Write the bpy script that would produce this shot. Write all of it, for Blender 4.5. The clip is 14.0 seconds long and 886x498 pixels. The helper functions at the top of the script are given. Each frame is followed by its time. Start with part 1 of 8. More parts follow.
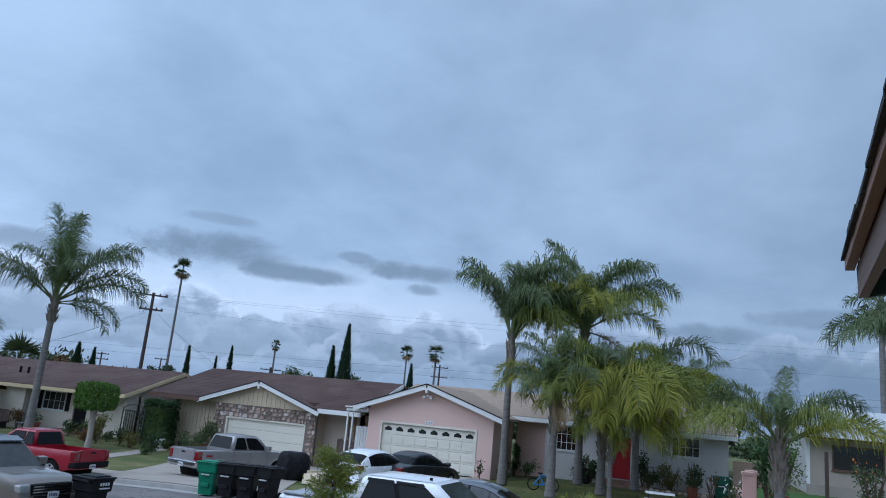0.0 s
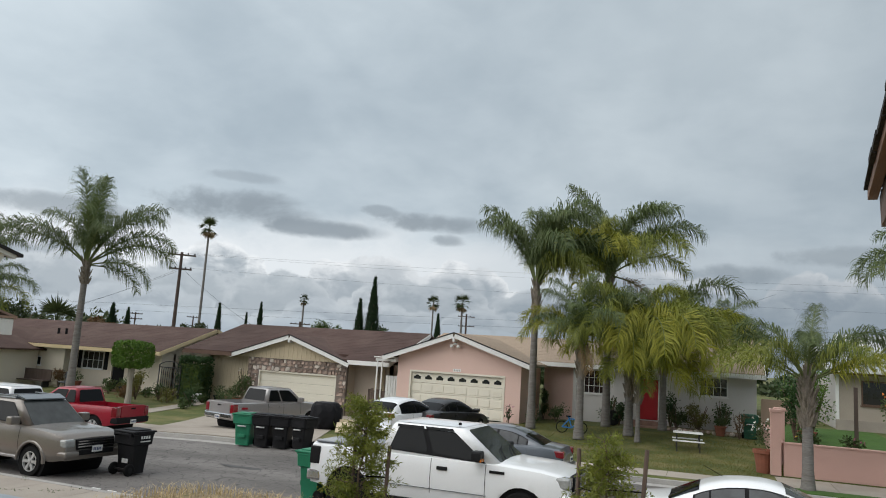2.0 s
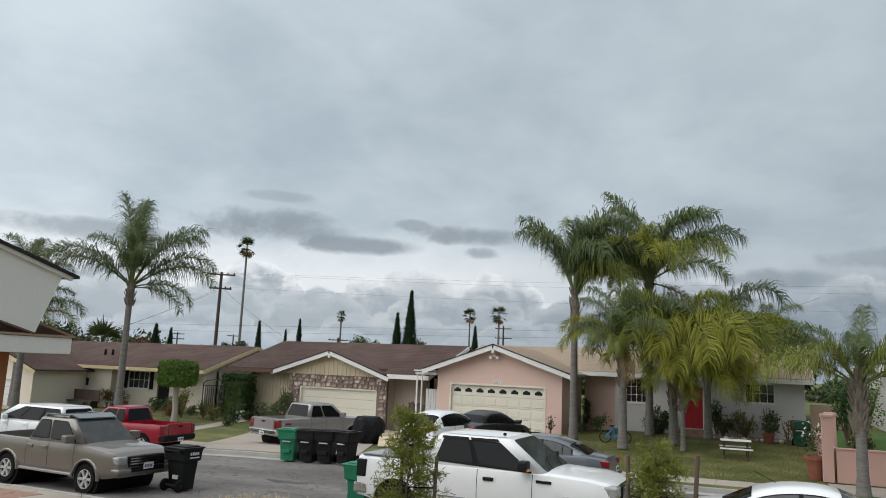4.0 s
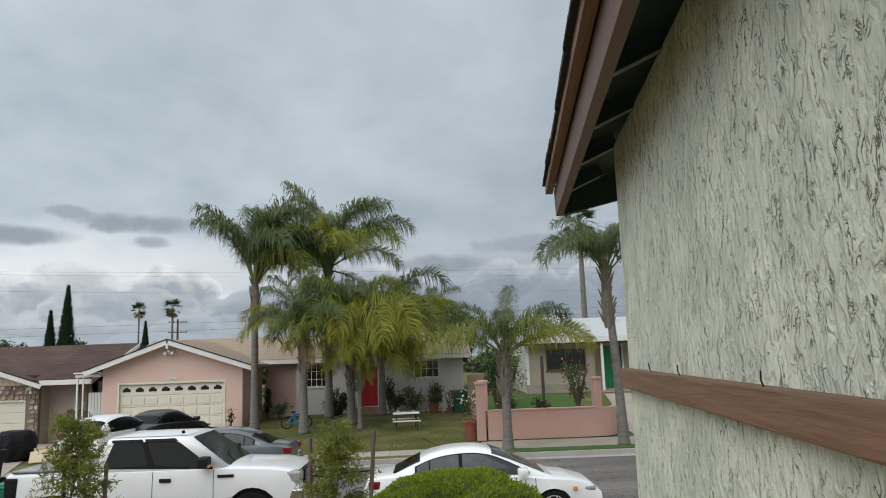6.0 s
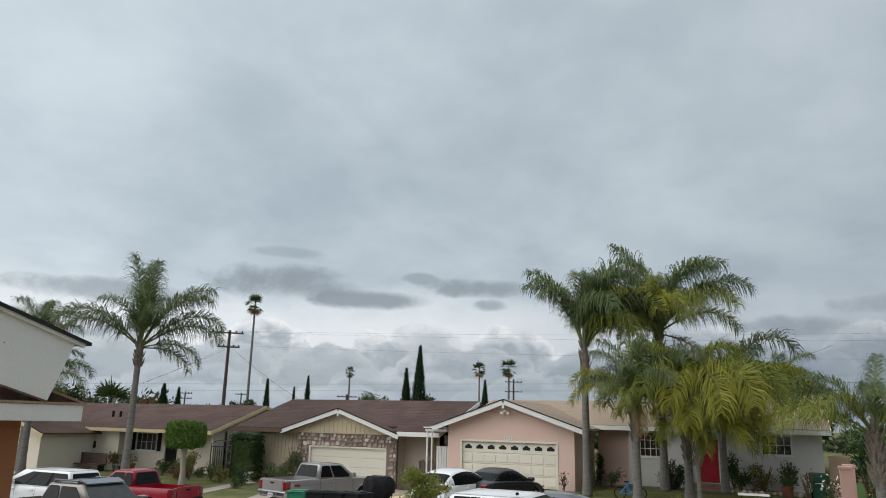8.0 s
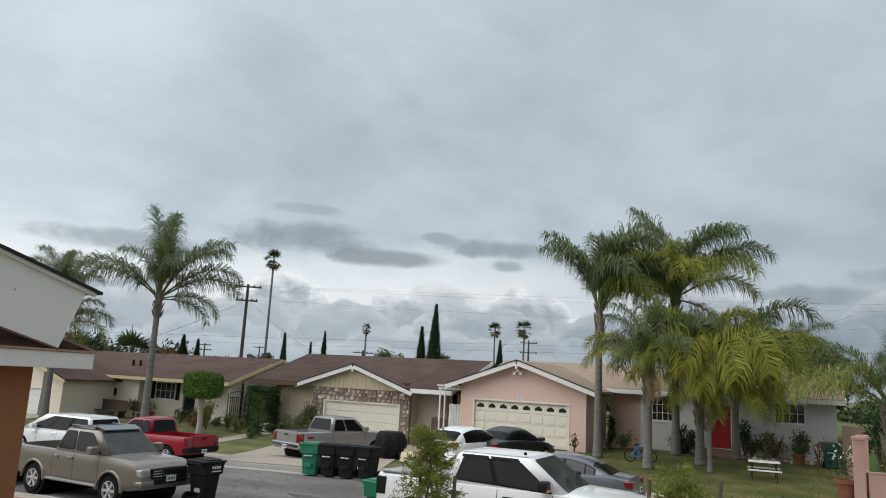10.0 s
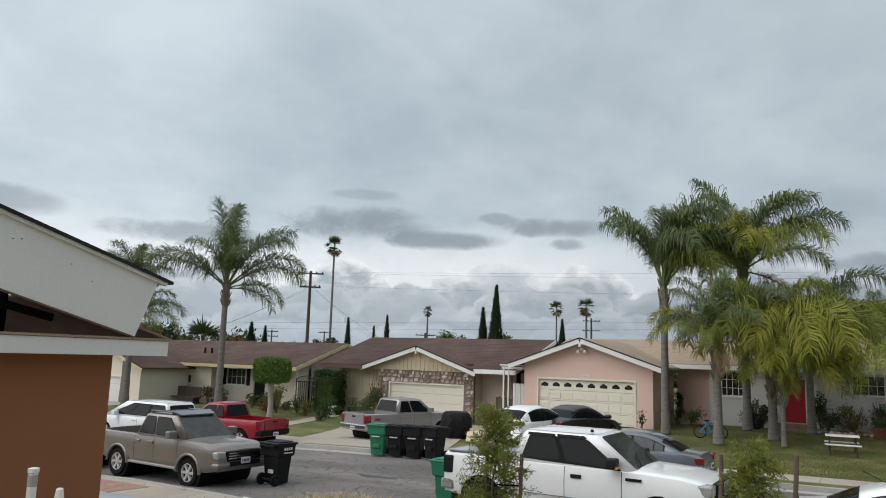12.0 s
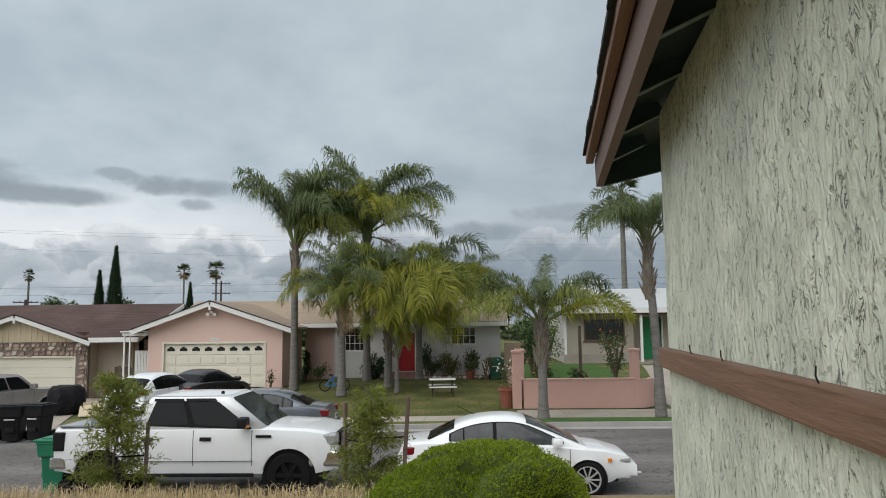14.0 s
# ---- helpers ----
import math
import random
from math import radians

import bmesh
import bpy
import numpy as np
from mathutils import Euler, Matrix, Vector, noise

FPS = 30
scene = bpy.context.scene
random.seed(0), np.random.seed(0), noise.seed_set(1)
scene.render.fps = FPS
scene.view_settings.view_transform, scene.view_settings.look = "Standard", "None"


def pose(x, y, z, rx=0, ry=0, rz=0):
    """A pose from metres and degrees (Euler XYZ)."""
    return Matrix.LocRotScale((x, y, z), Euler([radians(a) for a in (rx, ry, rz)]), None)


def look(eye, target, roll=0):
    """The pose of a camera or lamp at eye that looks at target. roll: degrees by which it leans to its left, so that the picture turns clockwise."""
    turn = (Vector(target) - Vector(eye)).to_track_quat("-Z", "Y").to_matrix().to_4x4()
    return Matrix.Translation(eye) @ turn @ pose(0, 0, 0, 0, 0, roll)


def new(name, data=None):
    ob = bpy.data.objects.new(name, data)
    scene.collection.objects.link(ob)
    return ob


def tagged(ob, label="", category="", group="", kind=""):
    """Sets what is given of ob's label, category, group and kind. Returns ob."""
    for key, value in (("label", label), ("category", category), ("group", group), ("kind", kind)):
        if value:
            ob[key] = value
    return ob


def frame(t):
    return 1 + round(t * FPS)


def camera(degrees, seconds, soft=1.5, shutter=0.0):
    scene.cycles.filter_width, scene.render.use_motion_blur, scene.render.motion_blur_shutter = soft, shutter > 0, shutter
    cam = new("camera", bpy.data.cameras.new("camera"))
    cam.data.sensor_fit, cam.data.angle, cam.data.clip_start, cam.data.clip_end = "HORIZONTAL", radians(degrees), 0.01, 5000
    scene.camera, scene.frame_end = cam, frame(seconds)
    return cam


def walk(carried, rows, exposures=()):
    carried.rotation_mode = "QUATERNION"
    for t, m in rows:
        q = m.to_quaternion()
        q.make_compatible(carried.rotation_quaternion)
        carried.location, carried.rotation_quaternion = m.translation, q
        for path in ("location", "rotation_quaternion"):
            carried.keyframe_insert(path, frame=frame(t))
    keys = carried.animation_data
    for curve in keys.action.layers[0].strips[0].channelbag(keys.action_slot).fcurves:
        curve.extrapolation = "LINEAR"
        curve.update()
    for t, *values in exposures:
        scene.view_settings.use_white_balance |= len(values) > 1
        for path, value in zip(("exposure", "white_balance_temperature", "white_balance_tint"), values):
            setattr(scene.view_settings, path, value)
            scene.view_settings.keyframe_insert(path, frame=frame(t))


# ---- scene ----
cam = camera(63.14, 14.0, soft=1.0)
PATH = [
    (0, pose(-0.016, 0.116, 3.348, 102.54, -5.30, 18.48)),
    (0.5, pose(-0.010, 0.117, 3.342, 101.88, -4.98, 17.97)),
    (1, pose(-0.010, 0.125, 3.323, 100.42, -5.21, 16.96)),
    (1.5, pose(0.014, 0.118, 3.323, 99.73, -4.28, 18.35)),
    (2, pose(0.027, 0.126, 3.317, 98.43, -3.62, 20.71)),
    (2.5, pose(0.070, 0.134, 3.263, 97.61, -2.94, 22.15)),
    (3, pose(0.108, 0.144, 3.258, 97.45, -2.37, 23.57)),
    (3.2, pose(0.083, 0.124, 3.250, 97.65, -2.19, 24.16)),
    (5.3, pose(-0.113, -0.221, 3.285, 102.07, 0.92, 16.09)),
    (5.5, pose(-0.076, -0.249, 3.249, 100.76, 1.39, 8.79)),
    (6, pose(-0.034, -0.190, 3.255, 98.45, 2.01, -1.05)),
    (6.5, pose(-0.048, -0.125, 3.283, 99.52, 1.75, 5.34)),
    (7, pose(-0.131, -0.171, 3.341, 100.87, 0.82, 18.45)),
    (7.2, pose(-0.051, -0.192, 3.327, 101.28, 0.29, 23.46)),
    (9.3, pose(0.055, 0.031, 3.360, 105.04, -2.88, 23.69)),
    (9.5, pose(0.057, 0.037, 3.349, 102.89, -2.81, 23.61)),
    (10, pose(0.045, 0.058, 3.350, 100.26, -3.05, 25.62)),
    (10.5, pose(0.028, 0.066, 3.349, 99.03, -3.27, 28.99)),
    (11, pose(0.010, 0.073, 3.348, 98.59, -2.97, 32.49)),
    (11.5, pose(0.014, 0.066, 3.354, 98.55, -2.53, 34.77)),
    (12, pose(0.031, 0.070, 3.324, 98.59, -1.70, 30.54)),
    (12.5, pose(-0.023, -0.035, 3.317, 98.33, -0.04, 19.12)),
    (13, pose(0.011, -0.085, 3.292, 97.39, 0.77, 8.25)),
    (13.5, pose(0.015, -0.075, 3.294, 96.59, 0.83, 2.21)),
    (14, pose(0.001, -0.071, 3.290, 95.89, 0.62, 1.94)),
]
EXPOSURES = [(0.0, -0.25, 4950, 10), (0.2, -0.15, 5500, 10), (0.4, -0.1, 6300, 10), (1.0, -0.05, 6500, 10), (1.5, 0.0, 6500, 10), (7.2, 0.0, 6500, 10), (9.3, -0.15, 6500, 10), (10.0, 0.0, 6500, 10), (14.0, 0.0, 6500, 10)]
walk(cam, PATH, EXPOSURES)

# ---- world and sun ----
SUN_ELEV, SUN_AZ = radians(47), radians(222)
world = bpy.data.worlds.new("overcast")
scene.world = world
world.use_nodes = True
wn, wl = world.node_tree.nodes, world.node_tree.links
wn.clear()


def w_math(op, a, b=None, c=None, clamp=False):
    n = wn.new("ShaderNodeMath")
    n.operation, n.use_clamp = op, clamp
    for i, v in enumerate((a, b, c)):
        if v is None:
            continue
        if isinstance(v, (int, float)):
            n.inputs[i].default_value = v
        else:
            wl.new(v, n.inputs[i])
    return n.outputs[0]


def w_ramp(v, lo, hi, a=0.0, b=1.0):
    n = wn.new("ShaderNodeMapRange")
    n.interpolation_type = "SMOOTHSTEP"
    wl.new(v, n.inputs[0])
    for i, q in enumerate((lo, hi, a, b)):
        n.inputs[i + 1].default_value = q
    return n.outputs[0]


def w_vec(x, y, z):
    n = wn.new("ShaderNodeCombineXYZ")
    for i, v in enumerate((x, y, z)):
        if isinstance(v, (int, float)):
            n.inputs[i].default_value = v
        else:
            wl.new(v, n.inputs[i])
    return n.outputs[0]


def w_noise(vec, scale, detail=6.0, rough=0.55, distort=0.0):
    n = wn.new("ShaderNodeTexNoise")
    wl.new(vec, n.inputs["Vector"])
    n.inputs["Scale"].default_value, n.inputs["Detail"].default_value = scale, detail
    n.inputs["Roughness"].default_value, n.inputs["Distortion"].default_value = rough, distort
    return n.outputs["Fac"]


def w_mix(f, a, b):
    n = wn.new("ShaderNodeMix")
    n.data_type = "RGBA"
    wl.new(f, n.inputs[0])
    for i, v in ((6, a), (7, b)):
        if isinstance(v, tuple):
            n.inputs[i].default_value = (*v, 1)
        else:
            wl.new(v, n.inputs[i])
    return n.outputs[2]


tc = wn.new("ShaderNodeTexCoord")
sep = wn.new("ShaderNodeSeparateXYZ")
wl.new(tc.outputs["Generated"], sep.inputs[0])
dx, dy, dz = sep.outputs
up = w_math("MAXIMUM", dz, 0.0)
den = w_math("ADD", up, 0.30)
plane = w_vec(w_math("DIVIDE", dx, den), w_math("DIVIDE", dy, den), 0.0)
sky = wn.new("ShaderNodeTexSky")
sky.sky_type, sky.sun_disc = "NISHITA", False
sky.sun_elevation, sky.sun_rotation = SUN_ELEV, SUN_AZ
skyc = wn.new("ShaderNodeVectorMath")
skyc.operation = "SCALE"
wl.new(sky.outputs[0], skyc.inputs[0])
skyc.inputs[3].default_value = 0.10
# high layer: broad soft blotches
broad = w_ramp(w_noise(plane, 1.15, 5.0, 0.5, 0.3), 0.32, 0.68)
fine = w_ramp(w_noise(plane, 4.2, 6.0, 0.55, 0.2), 0.3, 0.7)
tone = w_math("ADD", w_math("MULTIPLY", broad, 0.70), w_math("MULTIPLY", fine, 0.30))
layer = w_mix(tone, (0.385, 0.46, 0.52), (0.60, 0.68, 0.735))
# thinner and brighter overhead
layer = w_mix(w_ramp(dz, 0.45, 1.0, 0.0, 0.75), layer, (1.0, 1.02, 1.05))
# bearing to the left of the street's cross direction, in radians
bearing = w_math("ARCTAN2", w_math("MULTIPLY", dx, -1.0), dy)
low = w_vec(bearing, w_math("MULTIPLY", dz, 1.5), 0.0)
ragged = w_noise(low, 9.0, 6.0, 0.6, 0.3)
lumpy = w_noise(low, 26.0, 5.0, 0.6, 0.2)
# pale gap low over the roofs, widest towards the left
gap = w_math("MULTIPLY", w_ramp(dz, 0.03, 0.085), w_ramp(w_math("MULTIPLY_ADD", ragged, 0.09, dz), 0.235, 0.165))
gap = w_math("MULTIPLY", gap, w_ramp(bearing, -0.05, 0.45, 0.25, 1.0))
layer = w_mix(w_math("MULTIPLY", gap, 0.92), layer, (0.76, 0.80, 0.83))


def bumps(count, seed):
    """Rounded heads side by side along the horizon, 0 to 1 high."""
    n = wn.new("ShaderNodeTexVoronoi")
    n.voronoi_dimensions = "1D"
    n.inputs["Scale"].default_value = count
    wl.new(w_math("ADD", w_math("MULTIPLY_ADD", ragged, 0.03, bearing), seed), n.inputs["W"])
    q = w_math("MULTIPLY", n.outputs["Distance"], 1.9)
    return w_math("SQRT", w_math("MAXIMUM", w_math("SUBTRACT", 1.0, w_math("MULTIPLY", q, q)), 0.0))


def heaps(under, lift, depth, seed, bright, grey, soft):
    """A bank of heaped clouds: billowing heads with bright rims over grey bodies."""
    top = w_math("MULTIPLY_ADD", bumps(8.0, seed), depth, lift)
    top = w_math("MULTIPLY_ADD", bumps(23.0, seed + 2.3), depth * 0.25, top)
    top = w_math("MULTIPLY_ADD", lumpy, 0.022, top)
    d = w_math("SUBTRACT", top, dz)
    shade = w_math("MULTIPLY_ADD", lumpy, 0.05, w_math("SUBTRACT", d, 0.025))
    body = w_mix(w_ramp(shade, 0.0, soft), bright, grey)
    body = w_mix(w_ramp(w_noise(low, 15.0, 5.0, 0.6, 0.4), 0.42, 0.62, 0.0, 0.6), body, tuple(0.45 * p + 0.55 * q for p, q in zip(bright, grey)))
    return w_mix(w_ramp(d, 0.0, 0.006), under, body)


layer = heaps(layer, 0.078, 0.036, 0.0, (0.84, 0.87, 0.89), (0.36, 0.41, 0.455), 0.034)
layer = heaps(layer, 0.056, 0.028, 3.7, (0.53, 0.575, 0.61), (0.33, 0.38, 0.425), 0.034)
layer = heaps(layer, 0.030, 0.024, 8.1, (0.50, 0.55, 0.59), (0.34, 0.39, 0.44), 0.030)
layer = heaps(layer, 0.008, 0.022, 12.9, (0.46, 0.52, 0.57), (0.37, 0.43, 0.49), 0.028)


def flat_cloud(under, az, el, half, high, amount, color):
    """A flat-bottomed dark cloud with torn edges."""
    u = w_math("DIVIDE", w_math("SUBTRACT", w_math("MULTIPLY_ADD", w_math("SUBTRACT", lumpy, 0.5), 0.05, bearing), az), half)
    v = w_math("DIVIDE", w_math("SUBTRACT", dz, el), high)
    r = w_math("ADD", w_math("MULTIPLY", u, u), w_math("MULTIPLY", v, v))
    r = w_math("MULTIPLY_ADD", w_math("SUBTRACT", ragged, 0.5), 2.6, r)
    r = w_math("MULTIPLY_ADD", w_math("SUBTRACT", lumpy, 0.5), 1.3, r)
    return w_mix(w_ramp(r, 1.3, 0.1, 0.0, amount), under, color)


for az, el, half, high, amount in ((0.665, 0.178, 0.115, 0.024, 0.95), (0.545, 0.160, 0.085, 0.013, 0.9), (0.375, 0.180, 0.075, 0.014, 0.85), (0.365, 0.158, 0.030, 0.009, 0.7), (0.462, 0.192, 0.028, 0.008, 0.6), (0.86, 0.152, 0.13, 0.016, 0.75), (0.655, 0.219, 0.055, 0.008, 0.45), (-0.02, 0.126, 0.06, 0.014, 0.7), (-0.16, 0.150, 0.10, 0.013, 0.5), (0.12, 0.165, 0.09, 0.010, 0.45), (1.15, 0.17, 0.12, 0.02, 0.7)):
    layer = flat_cloud(layer, az, el, half, high, amount, (0.27, 0.315, 0.355))
# heavier bank towards the right
layer = w_mix(w_math("MULTIPLY", w_ramp(bearing, 0.48, -0.06, 0.0, 0.72), w_ramp(w_math("MULTIPLY_ADD", ragged, 0.10, dz), 0.23, 0.11)), layer, (0.27, 0.335, 0.40))
# blue-grey haze on the horizon
layer = w_mix(w_ramp(dz, 0.05, -0.01, 0.0, 0.7), layer, (0.38, 0.44, 0.51))
sunny = w_ramp(dx, -0.95, 0.35, 1.14, 0.88)
glow = wn.new("ShaderNodeVectorMath")
glow.operation = "SCALE"
wl.new(layer, glow.inputs[0])
wl.new(sunny, glow.inputs[3])
layer = glow.outputs[0]
cover = w_mix(w_ramp(broad, 0.0, 1.0, 0.96, 1.0), skyc.outputs[0], layer)
bg = wn.new("ShaderNodeBackground")
wl.new(cover, bg.inputs[0])
bg.inputs[1].default_value = 1.0
wo = wn.new("ShaderNodeOutputWorld")
wl.new(bg.outputs[0], wo.inputs[0])

sun = new("sun", bpy.data.lights.new("sun", "SUN"))
sun.data.energy, sun.data.angle, sun.data.color = 2.1, radians(75), (1.0, 0.97, 0.93)
sun.matrix_world = look((0, 0, 50), (31, 34, 0))

# ---- materials ----


def surf(name, color, rough=0.7, metal=0.0, vary=0.12, scale=3.0, fine=40.0, bump=0.15, second=None, amount=0.5, rnd=0.0, stretch=(1, 1, 1), coat=0.0, spec=0.5, edge=(0.42, 0.62), crack=0.0):
    """A surface with colour drift at two scales, an optional second colour in patches, and fine relief."""
    m = bpy.data.materials.new(name)
    m.use_nodes = True
    nt = m.node_tree
    n, l = nt.nodes, nt.links
    b = n["Principled BSDF"]
    co = n.new("ShaderNodeTexCoord")
    mp = n.new("ShaderNodeMapping")
    mp.inputs["Scale"].default_value = stretch
    l.new(co.outputs["Object"], mp.inputs[0])

    def nz(sc, det):
        k = n.new("ShaderNodeTexNoise")
        l.new(mp.outputs[0], k.inputs["Vector"])
        k.inputs["Scale"].default_value, k.inputs["Detail"].default_value = sc, det
        return k.outputs["Fac"]

    def rng(v, a, b_, lo, hi):
        k = n.new("ShaderNodeMapRange")
        l.new(v, k.inputs[0])
        for i, q in enumerate((a, b_, lo, hi)):
            k.inputs[i + 1].default_value = q
        return k.outputs[0]

    big, small = nz(scale, 4.0), nz(fine, 5.0)
    col = (*color, 1)
    base = None
    if second:
        mx = n.new("ShaderNodeMix")
        mx.data_type = "RGBA"
        l.new(rng(big, edge[0], edge[1], 0.0, amount), mx.inputs[0])
        mx.inputs[6].default_value, mx.inputs[7].default_value = col, (*second, 1)
        base = mx.outputs[2]
    val = n.new("ShaderNodeMath")
    val.operation = "MULTIPLY"
    l.new(rng(big, 0.25, 0.75, 1 - vary, 1 + vary), val.inputs[0])
    l.new(rng(small, 0.25, 0.75, 1 - vary, 1 + vary), val.inputs[1])
    v = val.outputs[0]
    if rnd:
        oi = n.new("ShaderNodeObjectInfo")
        k = n.new("ShaderNodeMath")
        k.operation = "MULTIPLY"
        l.new(v, k.inputs[0])
        l.new(rng(oi.outputs["Random"], 0, 1, 1 - rnd, 1 + rnd), k.inputs[1])
        v = k.outputs[0]
    if crack:
        wob = n.new("ShaderNodeTexNoise")
        l.new(co.outputs["Object"], wob.inputs["Vector"])
        wob.inputs["Scale"].default_value = 1.6
        off = n.new("ShaderNodeVectorMath")
        off.operation = "MULTIPLY_ADD"
        l.new(wob.outputs["Color"], off.inputs[0])
        off.inputs[1].default_value = (0.9, 0.9, 0.0)
        l.new(co.outputs["Object"], off.inputs[2])
        vor = n.new("ShaderNodeTexVoronoi")
        vor.feature = "DISTANCE_TO_EDGE"
        vor.inputs["Scale"].default_value = crack
        l.new(off.outputs[0], vor.inputs["Vector"])
        k = n.new("ShaderNodeMath")
        k.operation = "MULTIPLY"
        l.new(v, k.inputs[0])
        l.new(rng(vor.outputs["Distance"], 0.0, 0.035, 0.35, 1.0), k.inputs[1])
        v = k.outputs[0]
    hs = n.new("ShaderNodeHueSaturation")
    l.new(v, hs.inputs["Value"])
    if base:
        l.new(base, hs.inputs["Color"])
    else:
        hs.inputs["Color"].default_value = col
    l.new(hs.outputs[0], b.inputs["Base Color"])
    l.new(rng(small, 0.2, 0.8, max(rough - 0.08, 0.02), min(rough + 0.08, 1)), b.inputs["Roughness"])
    b.inputs["Metallic"].default_value = metal
    b.inputs["Coat Weight"].default_value = coat
    b.inputs["Coat Roughness"].default_value = 0.06
    b.inputs["Specular IOR Level"].default_value = spec
    if bump:
        bp = n.new("ShaderNodeBump")
        bp.inputs["Strength"].default_value, bp.inputs["Distance"].default_value = bump, 0.02
        l.new(small, bp.inputs["Height"])
        l.new(bp.outputs[0], b.inputs["Normal"])
    return m


def car_paint(name, color, metal=0.0, coat=0.8):
    return surf(name, color, rough=0.32, metal=metal, vary=0.03, scale=1.2, fine=60, bump=0.0, coat=coat)


